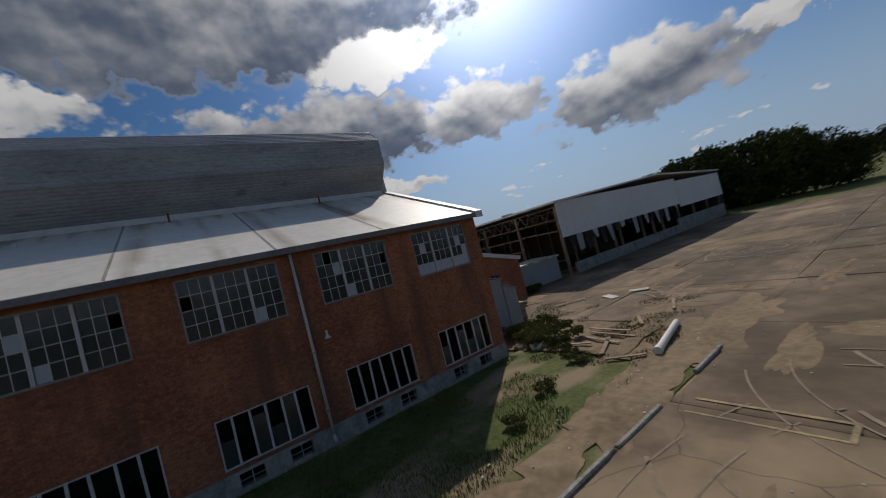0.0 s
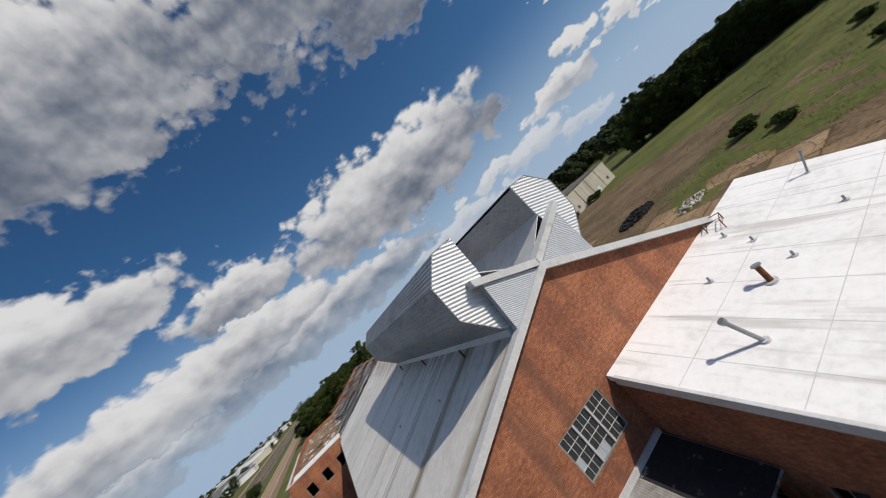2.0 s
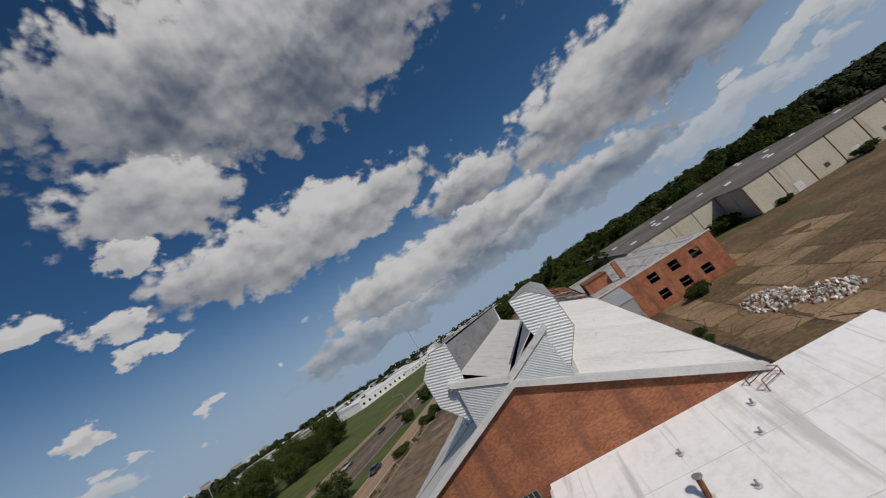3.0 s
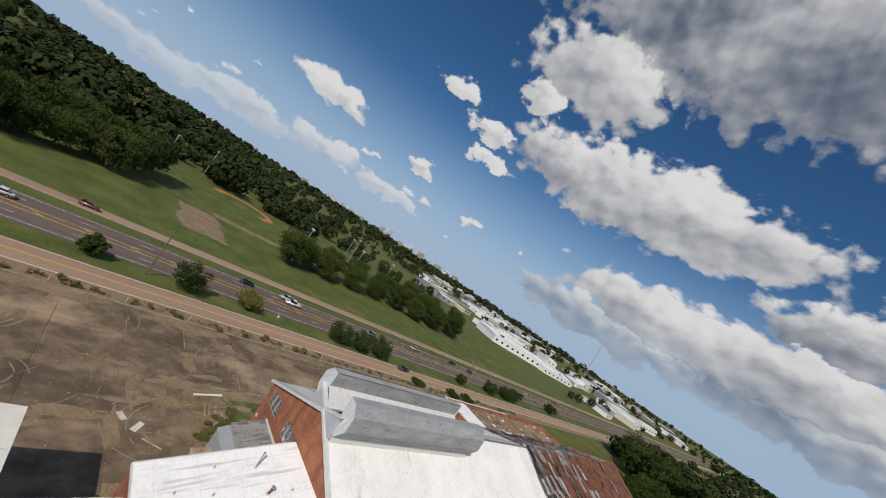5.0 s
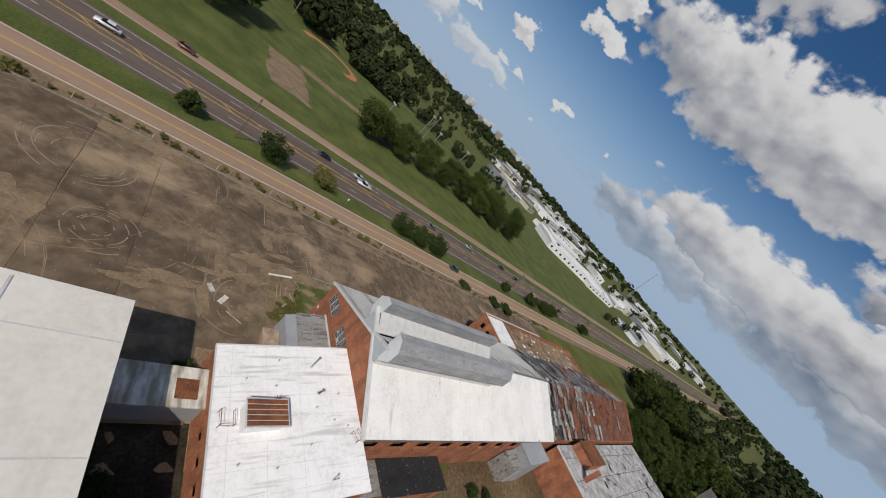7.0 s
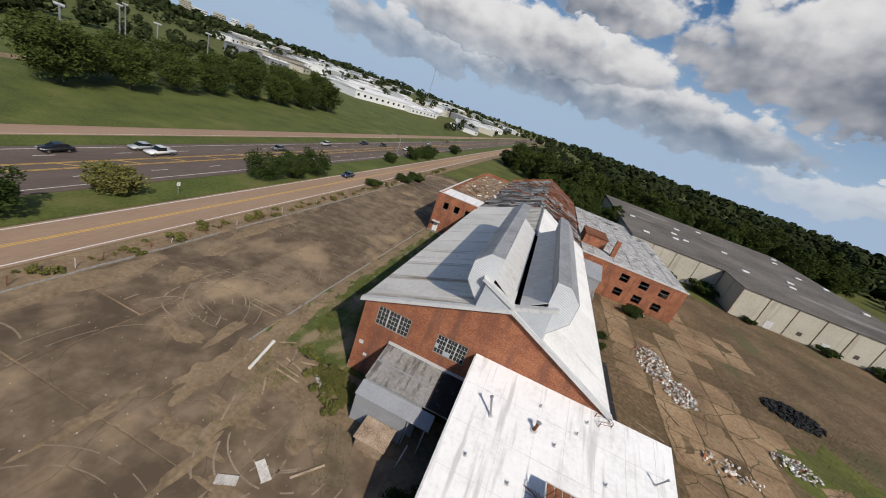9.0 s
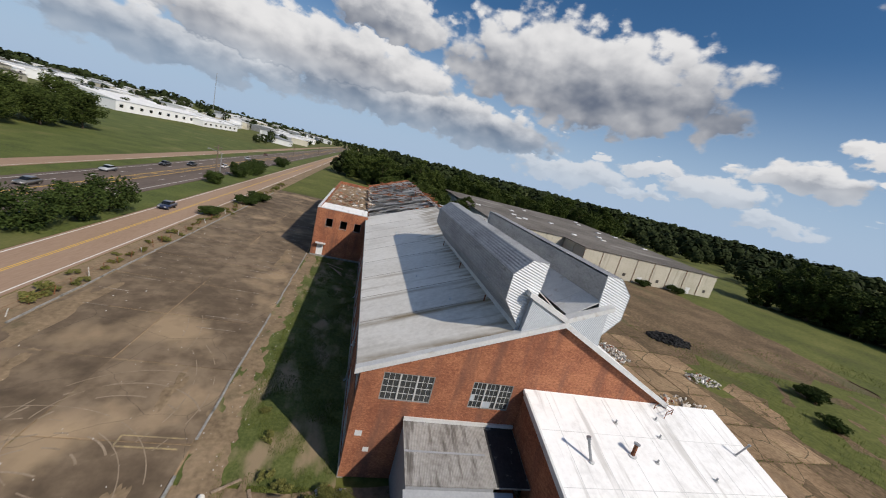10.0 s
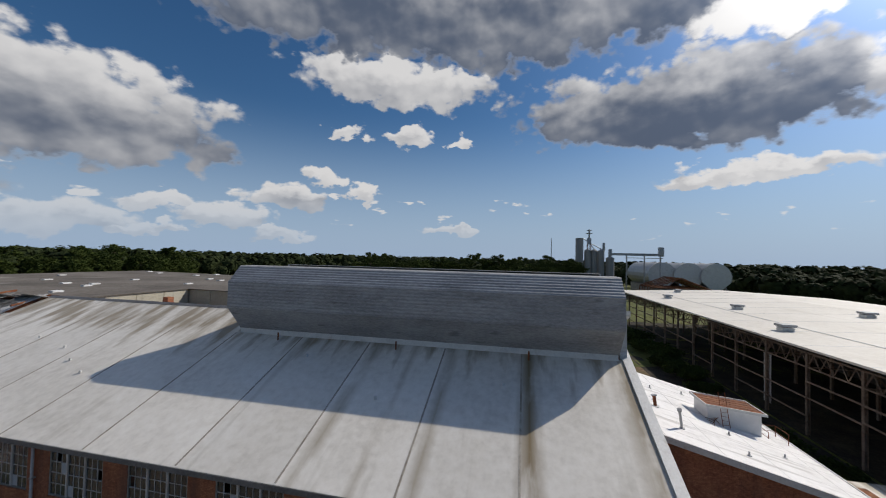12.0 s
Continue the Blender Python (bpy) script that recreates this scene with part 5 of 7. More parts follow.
def rail_frame(x, y, w, d, h, turn, label):
    ob = root("rail_frame", label, "railing", (x, y, annex_z(y)))
    ob.rotation_euler = (0, 0, turn)
    for i, (px, py) in enumerate(((0, 0), (w, 0), (w, d), (0, d))):
        part("post", tubes(((px, py, -0.1), (px, py, h), 0.03)), M_RUST, ob)
    for a, b in (((0, 0), (w, 0)), ((w, 0), (w, d)), ((w, d), (0, d))):
        part("rail", tubes(((*a, h), (*b, h), 0.025)), M_RUST, ob)
        part("rail", tubes(((*a, h * 0.5), (*b, h * 0.5), 0.02)), M_RUST, ob)
    return ob


rail_frame(24.0, -1.4, 1.2, 0.9, 0.6, 0.4, "rusty pipe rail on the white roof")
rail_frame(20.4, -15.0, 1.6, 1.4, 0.9, 0.0, "thin rusty guard rail beside the roof hut")
hut = root("roof_hut", "white roof hut with a rusty slatted lid", "hut")
HX0, HX1, HY0, HY1 = 20.2, 22.8, -13.0, -9.1
bm = bmesh.new()
prism(bm, [(HY0, annex_z(HY0) - 0.2), (HY1, annex_z(HY1) - 0.2), (HY1, annex_z(HY1) + 1.15), (HY0, annex_z(HY0) + 1.75)], "x", HX0, HX1)
part("body", bm, M_WHITEWALL, hut, "dirty white metal walls")
lid_z0, lid_z1 = annex_z(HY0) + 1.9, annex_z(HY1) + 1.3
for y0, y1, z0 in ((HY0 - 0.3, HY0 - 0.22, lid_z0), (HY1 + 0.22, HY1 + 0.3, lid_z1)):
    part("rim", boxes((HX0 - 0.3, y0, z0 - 0.14, HX1 + 0.3, y1, z0 + 0.06)), M_FLASH, hut, "white metal rim")
for x0, x1 in ((HX0 - 0.3, HX0 - 0.22), (HX1 + 0.22, HX1 + 0.3)):
    part("rim", one_slab((x0, HY0 - 0.22, lid_z0 + 0.06), (x1, HY0 - 0.22, lid_z0 + 0.06), (x1, HY1 + 0.22, lid_z1 + 0.06), (x0, HY1 + 0.22, lid_z1 + 0.06), 0.2), M_FLASH, hut, "white metal rim")
part("lid", one_slab((HX0 - 0.2, HY0 - 0.2, lid_z0 - 0.06), (HX1 + 0.2, HY0 - 0.2, lid_z0 - 0.06), (HX1 + 0.2, HY1 + 0.2, lid_z1 - 0.06), (HX0 - 0.2, HY1 + 0.2, lid_z1 - 0.06), 0.08), M_FLASH, hut)
for k in range(5):
    x = HX0 - 0.15 + 0.59 * k
    part("slat", one_slab((x, HY0 - 0.22, lid_z0 + 0.01), (x + 0.48, HY0 - 0.22, lid_z0 + 0.01), (x + 0.48, HY1 + 0.22, lid_z1 + 0.01), (x, HY1 + 0.22, lid_z1 + 0.01), 0.06), M_RUST, hut, "rusty brown lid slat")
ladder = root("ladder", "rusty steel ladder leaning on the roof hut", "ladder")
lz = annex_z(-10.2)
for x in (0, 0.5):
    part("rail", tubes(((HX0 - 0.75, -10.4 + x, lz), (HX0 + 0.15, -10.4 + x, lz + 2.6), 0.03)), M_RUST, ladder)
for k in range(8):
    f = 0.08 + 0.115 * k
    part("rung", tubes(((HX0 - 0.75 + 0.9 * f, -10.4, lz + 2.6 * f), (HX0 - 0.75 + 0.9 * f, -9.9, lz + 2.6 * f), 0.018)), M_RUST, ladder)
cage = root("fallen_rail", "tangle of fallen rusty rails on the white roof", "railing", (18.7, -8.9, annex_z(-8.9) + 0.05))
for k in range(6):
    a = 0.4 + 0.18 * k
    part("rail", tubes(((0.3 * k, 0, 0.02), (0.3 * k + math.cos(a), -1.2 * math.sin(a), 0.12), 0.022)), M_RUST, cage)
part("rail", tubes(((0.2, -0.5, 0.07), (2.3, -0.75, 0.1), 0.022)), M_RUST, cage)

# ---- corrugated lean-to shed in the corner ----
shed = root("lean_to_shed", "grey metal lean-to shed with a stained corrugated roof", "shed")
SX0, SX1 = 3.65, 12.2
part("roof", one_slab((SX0, -4.4, 4.15), (SX1, -4.4, 4.15), (SX1, -0.02, 5.25), (SX0, -0.02, 5.25), 0.1), M_OLDMETAL_Y, shed, "grey corrugated roof with black stains")
part("ridge_strip", one_slab((SX0, -2.35, 4.69), (SX1 - 2.8, -2.35, 4.69), (SX1 - 2.8, -2.22, 4.725), (SX0, -2.22, 4.725), 0.03), M_SHEDWALL, shed, "pale lap strip across the roof")
part("tar_strip", one_slab((SX1 - 2.4, -4.35, 4.185), (SX1 - 0.05, -4.35, 4.185), (SX1 - 0.05, -0.1, 5.255), (SX1 - 2.4, -0.1, 5.255), 0.02), M_TAR, shed, "black tarred strip by the wall")
part("flashing", boxes((SX0, -0.16, 5.24, SX1, -0.01, 5.5)), M_FLASH, shed, "peeling white flashing")
part("wall_side", one_prism([(-4.3, 0.0), (-0.02, 0.0), (-0.02, 5.12), (-4.3, 4.04)], "x", SX0 + 0.1, SX0 + 0.2), M_SHEDWALL, shed, "plain grey metal side wall")
part("wall_front", boxes((SX0 + 0.2, -4.3, 0.0, 9.6, -4.18, 4.02)), M_SHEDWALL, shed)
part("apron_roof", one_slab((SX0 - 0.05, -5.7, 3.1), (SX1 - 1.2, -5.7, 3.1), (SX1 - 1.2, -4.32, 3.75), (SX0 - 0.05, -4.32, 3.75), 0.07), M_SHEDWALL, shed, "lower plain grey metal apron roof")
part("apron_wall", one_prism([(-5.6, 0.0), (-4.32, 0.0), (-4.32, 3.66), (-5.6, 3.06)], "x", SX0 + 0.05, SX0 + 0.13), M_SHEDWALL, shed)
part("apron_front", boxes((SX0 + 0.13, -5.6, 0, 8.9, -5.52, 3.04)), M_SHEDWALL, shed, "plain grey metal front wall")
for x in (9.0, 10.6):
    part("post", boxes((x, -5.6, 0, x + 0.12, -5.48, 3.04)), M_SHEDWALL, shed)
box_ob = root("loading_box", "collapsed plywood loading box with torn felt", "box")
part("side", boxes((5.6, -8.0, 0, 8.2, -7.9, 1.3), (5.6, -7.9, 0, 5.7, -5.8, 1.3), (8.1, -7.9, 0, 8.2, -5.8, 1.3)), M_WOOD, box_ob)
part("lid", one_slab((5.4, -8.2, 1.35), (8.4, -8.2, 1.30), (8.4, -5.75, 1.6), (5.4, -5.75, 1.55), 0.06), M_WOOD, box_ob, "torn grey plywood lid")
rack = root("metal_rack", "leaning grey pipe rack in the dark corner", "rack", (9.6, -7.8, 0.0))
for k in range(3):
    part("bar", tubes(((0, 0.5 * k, 0), (0.25, 0.5 * k, 1.8), 0.03)), M_LIGHTSTEEL, rack)
for z in (0.4, 1.1, 1.75):
    part("bar", tubes(((0.14 * z, -0.1, z), (0.14 * z, 1.1, z), 0.03)), M_LIGHTSTEEL, rack)

# ---- steel-framed hall to the south ----
hall = root("steel_hall", "huge open steel-framed hall with a cream-white roof", "building")
BX0, BX1, BY0, BY1, BZ = 13.7, 118.0, -84.0, -25.9, 10.2
part("roof", one_slab((BX0 - 0.5, -55.0, BZ + 1.3), (BX1 + 0.5, -55.0, BZ + 1.3), (BX1 + 0.5, BY1 + 0.5, BZ), (BX0 - 0.5, BY1 + 0.5, BZ), 0.25), M_BIGROOF, hall, "cream-white low-pitched roof")
part("roof", one_slab((BX0 - 0.5, BY0, BZ), (BX1 + 0.5, BY0, BZ), (BX1 + 0.5, -55.02, BZ + 1.3), (BX0 - 0.5, -55.02, BZ + 1.3), 0.25), M_BIGROOF, hall)
for k in range(12):
    x = BX0 + 4 + 9.2 * k
    part("roof_seam", one_slab((x, -54.9, BZ + 1.315), (x + 0.15, -54.9, BZ + 1.315), (x + 0.15, BY1 + 0.4, BZ + 0.012), (x, BY1 + 0.4, BZ + 0.012), 0.02), M_FLASH, hall)
part("roof_seam", one_slab((BX0, -33.4, BZ + 0.41), (BX1, -33.4, BZ + 0.41), (BX1, -33.2, BZ + 0.40), (BX0, -33.2, BZ + 0.40), 0.03), M_FLASH, hall)
part("floor", boxes((BX0, BY0, -0.1, BX1, BY1, 0.0)), M_SHADESOIL, hall, "littered hall floor darkened for shade under the roof")
# Back wall and partition are coloured dark to shade the open hall.
part("wall_south", boxes((BX0, BY0, 0, BX1, BY0 + 0.3, BZ - 0.2)), M_ROOMSHADE, hall)
part("wall_inner", boxes((BX0 + 8, -52, 0, BX1, -51.7, BZ - 0.4)), M_ROOMSHADE, hall, "inner partition darkened for shade in the hall")
me_col = bpy.data.meshes.new("column")
b2 = boxes((-0.16, -0.16, 0, 0.16, -0.12, 9.5), (-0.16, 0.12, 0, 0.16, 0.16, 9.5), (-0.03, -0.12, 0, 0.03, 0.12, 9.5))
b2.to_mesh(me_col), b2.free()
me_col.materials.append(M_POST)
me_truss = bpy.data.meshes.new("truss")
b2 = bmesh.new()
L = 7.3
box(b2, 0, -0.08, 8.95, L, 0.08, 9.1)
box(b2, 0, -0.08, 7.3, L, 0.08, 7.45)
for k in range(4):
    tube(b2, (k * L / 4, 0, 7.4), ((k + 0.5) * L / 4, 0, 9.0), 0.05, 6)
    tube(b2, ((k + 0.5) * L / 4, 0, 9.0), ((k + 1) * L / 4, 0, 7.4), 0.05, 6)
b2.to_mesh(me_truss), b2.free()
me_truss.materials.append(M_POST)
me_girt = bpy.data.meshes.new("girt")
b2 = boxes((0, -0.06, -0.09, L, 0.06, 0.09))
b2.to_mesh(me_girt), b2.free()
me_girt.materials.append(M_POST)
q = random.Random(5)
for k in range(16):
    x = BX0 + 0.3 + k * L
    for y in (BY1 - 0.3, -38.5, -51.0):
        piece("column", me_col, hall, (x, y, 0))
        if k < 15:
            piece("truss", me_truss, hall, (x, y, 0.4))
    if k < 15:
        for z in (2.2, 4.3, 6.2):
            if q.random() < 0.85:
                piece("girt", me_girt, hall, (x, BY1 - 0.1, z), (0, q.gauss(0, 0.012), 0))
    piece("truss", me_truss, hall, (x, BY1 - 7.6, 0.4), (0, 0, math.pi / 2))
    piece("truss", me_truss, hall, (x, BY1 - 14.9, 0.4), (0, 0, math.pi / 2))
for k in range(4):
    part("pipe", tubes(((43 + 0.4 * k, BY1 - 0.6, 1), (43 + 0.4 * k, BY1 - 0.6, 7.5), 0.09)), M_FLASH, hall, "pale upright service pipe")
part("cladding", boxes((BX0 - 0.12, -62, 5.2, BX0 - 0.02, BY1 - 0.1, BZ - 0.12)), M_WHITEWALL, hall, "white sheet cladding along the top")
part("cladding", boxes((BX0 - 0.10, BY0, 4.6, BX0, -62.1, BZ - 0.6)), M_WHITEWALL, hall)
for k in range(18):
    y = -27 - 1.9 * k
    h = q.uniform(0.6, 2.6)
    bm = bmesh.new()
    slab(bm, (BX0 - 0.05, y - 1.3, 5.3 - h), (BX0 - 0.9 * q.random() - 0.1, y, 5.2 - h), (BX0 - 0.05, y, 5.3), (BX0 - 0.05, y - 1.4, 5.3), 0.03)
    part("torn_sheet", bm, (M_TAR, M_SHEDWALL, M_TAR, M_OLDMETAL)[k % 4], hall, "torn hanging cladding sheet")
for k in range(9):
    piece("column", me_col, hall, (BX0 + 0.25, BY1 - 0.3 - 7.0 * k, 0), (0, 0, math.pi / 2))
part("low_wall", boxes((BX0, -60, 0, BX0 + 0.3, -27.5, 1.5), (BX0, -84, 0, BX0 + 0.3, -60.1, 2.6)), M_CONC, hall, "low grey block wall")
for x, y in ((46, -30), (70, -36), (40, -44), (92, -31), (60, -50), (110, -40)):
    ob = root("roof_ventilator", "square grey ventilator on the cream roof", "ventilator", (x, y, BZ + (BY1 - y) * 0.0433), "ventilators on the hall roof")
    part("curb", boxes((-0.7, -0.7, -0.2, 0.7, 0.7, 0.5)), M_FLASH, ob)
    part("hood", boxes((-0.9, -0.9, 0.6, 0.9, 0.9, 0.95)), M_GALV, ob)
    part("neck", boxes((-0.5, -0.5, 0.5, 0.5, 0.5, 0.6)), M_RUST, ob)

# Low passage between annex and hall.
passage = root("passage", "low flat passage with a patched grey roof", "building")
part("wall", boxes((14.8, -25.2, 0, 15.1, AY0, 3.0), (18.7, -25.2, 0, 19.0, AY0, 3.0)), M_SHEDWALL, passage, "pale grey rendered wall")
part("roof", boxes((14.6, -25.4, 3.0, 19.2, AY0 - 0.02, 3.2)), M_ROOF, passage, "dirty pale flat roof")
part("roof_patch", boxes((16.0, -18.6, 3.2, 18.3, -16.4, 3.212)), M_RUST, passage, "rotten brown hole patch")
# Deep shade of this yard is put into its soil colour.
sheet("yard_pit", 19.2, -25.4, 86.0, AY0 - 0.1, -0.04, M_SHADESOIL, "littered soil yard darkened for shade between annex and hall", "ground", 1.5, 0.08, 21)

# ---- east side ----
tarroof = root("tar_roof_store", "low store under a flaking black tar roof", "store")
part("roof", boxes((24.7, 7.0, 2.9, 29.6, 20.2, 3.1)), M_TAR, tarroof, "black tar roof with white flakes")
part("wall", boxes((29.0, 7.2, 0, 29.4, 20.0, 2.9), (24.7, 7.2, 0, 29.0, 7.5, 2.9), (24.7, 19.7, 0, 29.0, 20.0, 2.9)), M_BRICK, tarroof)
part("side_roof", one_slab((24.8, 0.0, 2.6), (29.2, 0.0, 2.6), (29.2, 6.9, 2.9), (24.8, 6.9, 2.9), 0.08), M_OLDMETAL_Y, tarroof, "grey sheet roof strip")
tower = root("stair_block", "grey metal-clad stair block with a sloping top", "building")
part("body", one_prism([(41.6, 0), (46.6, 0), (46.6, 9.0), (41.6, 7.4)], "x", 24.7, 28.6), M_SHEDWALL, tower)
part("roof", one_slab((24.4, 41.5, 7.5), (28.8, 41.5, 7.5), (28.8, 46.7, 9.15), (24.4, 46.7, 9.15), 0.12), M_SHEDWALL, tower, "pale grey sloping roof")
part("wing", one_prism([(39.2, 0), (41.6, 0), (41.6, 5.6), (39.2, 4.9)], "x", 24.8, 28.4), M_OLDMETAL_Y, tower, "grey ribbed side wing")
mill = root("mill_block", "red brick mill block with black window openings", "building")
MX0, MX1, MY0, MY1 = 25.4, 49.4, 56.5, 116.0
m_holes = [(35.4 + 4.4 * k, 37.4 + 4.4 * k, z, z + 1.8) for k in range(3) for z in (1.4, 5.0)]
bm = bmesh.new()
wall(bm, "y", MY0, MY0 + 0.4, MX0, MX1, 0, Top((MX0, 8.2), (MX1, 7.9)), m_holes)
part("wall", bm, M_BRICK, mill, "weathered red brick wall")
bm = bmesh.new()
wall(bm, "x", MX1 - 0.4, MX1, MY0 + 0.4, MY1, 0, Top((MY0, 7.9), (MY1, 7.9)), [(60 + 5 * k, 62.4 + 5 * k, 4.6, 6.6) for k in range(10)])
part("wall", bm, M_BRICK, mill)
part("roof", one_slab((MX0, MY0 + 0.3, 8.4), (MX1 + 0.3, MY0 + 0.3, 8.0), (MX1 + 0.3, MY1, 8.0), (MX0, MY1, 8.4), 0.25), M_MILLROOF, mill, "patchy pale grey flat roof")
part("floor", boxes((MX0, MY0 + 0.4, 3.6, MX1 - 0.4, MY1, 3.9)), M_ROOMSHADE, mill)
part("roof_edge", boxes((MX0, MY0 - 0.08, 8.02, MX1 + 0.3, MY0 + 0.3, 8.3)), M_FLASH, mill)
for h in m_holes:
    part("window", boxes((h[0], MY0 + 0.15, h[2], h[0] + 0.07, MY0 + 0.25, h[3]), (h[1] - 0.07, MY0 + 0.15, h[2], h[1], MY0 + 0.25, h[3]), (h[0] + 0.07, MY0 + 0.15, (h[2] + h[3]) / 2 - 0.03, h[1] - 0.07, MY0 + 0.25, (h[2] + h[3]) / 2 + 0.03)), M_STEEL, mill, "broken steel window frame")
part("penthouse", boxes((25.6, 64.0, 8.3, 31.0, 72.0, 10.8)), M_BRICK, mill, "small brick roof house")
part("penthouse_roof", boxes((25.5, 63.8, 10.8, 31.2, 72.2, 11.0)), M_RUST, mill)
part("chimney", boxes((32.4, 61.0, 8.2, 33.4, 62.0, 12.2)), M_BRICK, mill, "square brick chimney")
q = random.Random(17)
for k in range(5):
    x = MX0 + 4.6 * (k + 0.6)
    part("roof_seam", one_slab((x, MY0 + 0.4, 8.41 - 0.016 * (x - MX0)), (x + 0.14, MY0 + 0.4, 8.41 - 0.016 * (x - MX0)), (x + 0.14, MY1, 8.41 - 0.016 * (x - MX0)), (x, MY1, 8.41 - 0.016 * (x - MX0)), 0.03), M_GRAVELROOF, mill, "grey roof seam")
for k in range(46):
    x, y, z = q.uniform(MX0 + 1, MX1 - 1), q.uniform(MY0 + 14, MY1 - 2), q.uniform(0.25, 0.55)
    piece("loose_sheet", me_sheets[q.randrange(3) if k % 6 else 3], mill, (x, y, 8.45), (q.gauss(0, 0.05), q.gauss(0, 0.04), q.uniform(0, 3)), (z, z, 0.7))

ware = root("warehouse", "long tan concrete-panel warehouse with a grey roof", "warehouse")
me_panel = bpy.data.meshes.new("wall_panel")
b2 = boxes((0.09, 0, 0, 7.21, 0.3, 8.6))
b2.to_mesh(me_panel), b2.free()
me_panel.materials.append(M_PAINTCONC)
for k in range(8):
    piece("wall_panel", me_panel, ware, (74 + 7.3 * k, 87.0, 0))
    if k in (1, 3, 5, 6):
        part("dock_door", boxes((76.2 + 7.3 * k, 86.9, 0, 78.2 + 7.3 * k, 86.98, 2.4)), M_FLASH, ware, "pale dock door")
    # Dark plates on the solid panels stand for the shade in small openings.
    if k in (2, 4, 7):
        part("opening_shade_plate", boxes((77 + 7.3 * k, 86.92, 1.6, 78.2 + 7.3 * k, 86.98, 2.7)), M_ROOMSHADE, ware, "dark plate painted as a small shaded opening")
    part("downpipe", tubes(((74.05 + 7.3 * k, 86.9, 0.1), (74.05 + 7.3 * k, 86.9, 8.4), 0.07)), M_RUST, ware)
for k in range(2):
    piece("wall_panel", me_panel, ware, (74.3, 101.5 - 7.3 * k, 0), (0, 0, -math.pi / 2))
for k in range(4):
    piece("wall_panel", me_panel, ware, (44.8 + 7.3 * k, 101.6, 0))
part("core", boxes((74.6, 87.4, 0, 132.0, 190.0, 8.4), (44.8, 102.0, 0, 74.5, 190.0, 8.4)), M_PAINTCONC, ware)
part("roof", one_slab((73.8, 86.7, 8.7), (132.8, 86.7, 8.7), (132.8, 192, 9.8), (73.8, 192, 9.8), 0.2), M_GRAVELROOF, ware, "grey gravel roof with pale patches")
part("roof", one_slab((44.6, 101.3, 8.85), (73.78, 101.3, 8.85), (73.78, 192, 9.8), (44.6, 192, 9.8), 0.2), M_GRAVELROOF, ware)
for k in range(16):
    x, y = q.uniform(48, 130), q.uniform(106, 186)
    part("skylight", boxes((x, y, 8.6 + (y - 87) * 0.01, x + 2.2, y + 1.4, 9.1 + (y - 87) * 0.01)), M_WHITEWALL, ware, "small white roof skylight")

# ---- silos and dome tents far to the east ----
silos = root("silo_plant", "grey grain silo plant with conveyor bridge", "silo plant", (206, -25, 0))
part("block_tower", boxes((-2.5, -1.8, 0, 2.5, 1.8, 33.0)), M_SILO, silos, "tall grey concrete block tower")
for k, (x, y, r, h) in enumerate(((0, -4.4, 1.75, 26.0), (0.6, -8.0, 1.75, 26.0), (-0.4, -11.6, 1.75, 26.0), (5, -6.2, 1.75, 25.5), (5, -9.8, 1.75, 25.5), (0, -16.4, 2.2, 22.0))):
    bm = bmesh.new()
    tube(bm, (x, y, 0), (x, y, h), r, 20)
    tube(bm, (x, y, h), (x, y, h + 0.9), r, 20, 0.5)
    part("silo", bm, M_SILO, silos, "grey concrete silo")
head = part("elevator_tower", boxes((-1.0, -6.2, 29.5, 1.0, -4.2, 33.0), (-0.5, -5.6, 33.0, 0.5, -4.8, 38.0)), M_GALV, silos, "dark elevator head house")
for x in (-0.9, 0.9):
    for y in (-6.1, -4.3):
        part("leg", tubes(((x, y, 26.0), (x, y, 29.6), 0.14)), M_RUST, head)
part("platform", boxes((-1.6, -6.8, 35.6, 1.6, -3.6, 35.8)), M_GALV, head)
part("crown_platform", boxes((-1.3, -6.4, 37.4, 1.3, -4.0, 37.55)), M_GALV, head)
for b in ((0, -2.0, 33.0), (0.6, -8.0, 27.0), (-0.4, -11.6, 27.0), (5, -6.2, 26.5)):
    part("spout", tubes(((0, -5.2, 30.5), b, 0.22)), M_GALV, silos)
part("small_head", boxes((-0.6, -13.6, 26.0, 0.6, -12.4, 30.5)), M_GALV, silos, "small dark elevator head")
part("small_head", boxes((-0.9, -17.2, 22.9, 0.9, -15.6, 27.0)), M_GALV, silos)
part("conveyor", boxes((-0.8, -43.0, 23.6, 0.8, -17.2, 24.9)), M_GALV, silos, "long grey conveyor bridge")
part("conveyor_walk", boxes((-1.2, -43.0, 22.2, -0.9, -24.0, 22.5)), M_GALV, silos)
for y in (-25, -34, -42):
    part("conveyor_leg", tubes(((-0.6, y, 0), (-0.6, y, 23.6), 0.2), ((0.6, y, 0), (0.6, y, 23.6), 0.2)), M_GALV, silos)
part("drive_house", boxes((-1.3, -43.4, 23.4, 1.3, -41.2, 28.4)), M_GALV, silos)
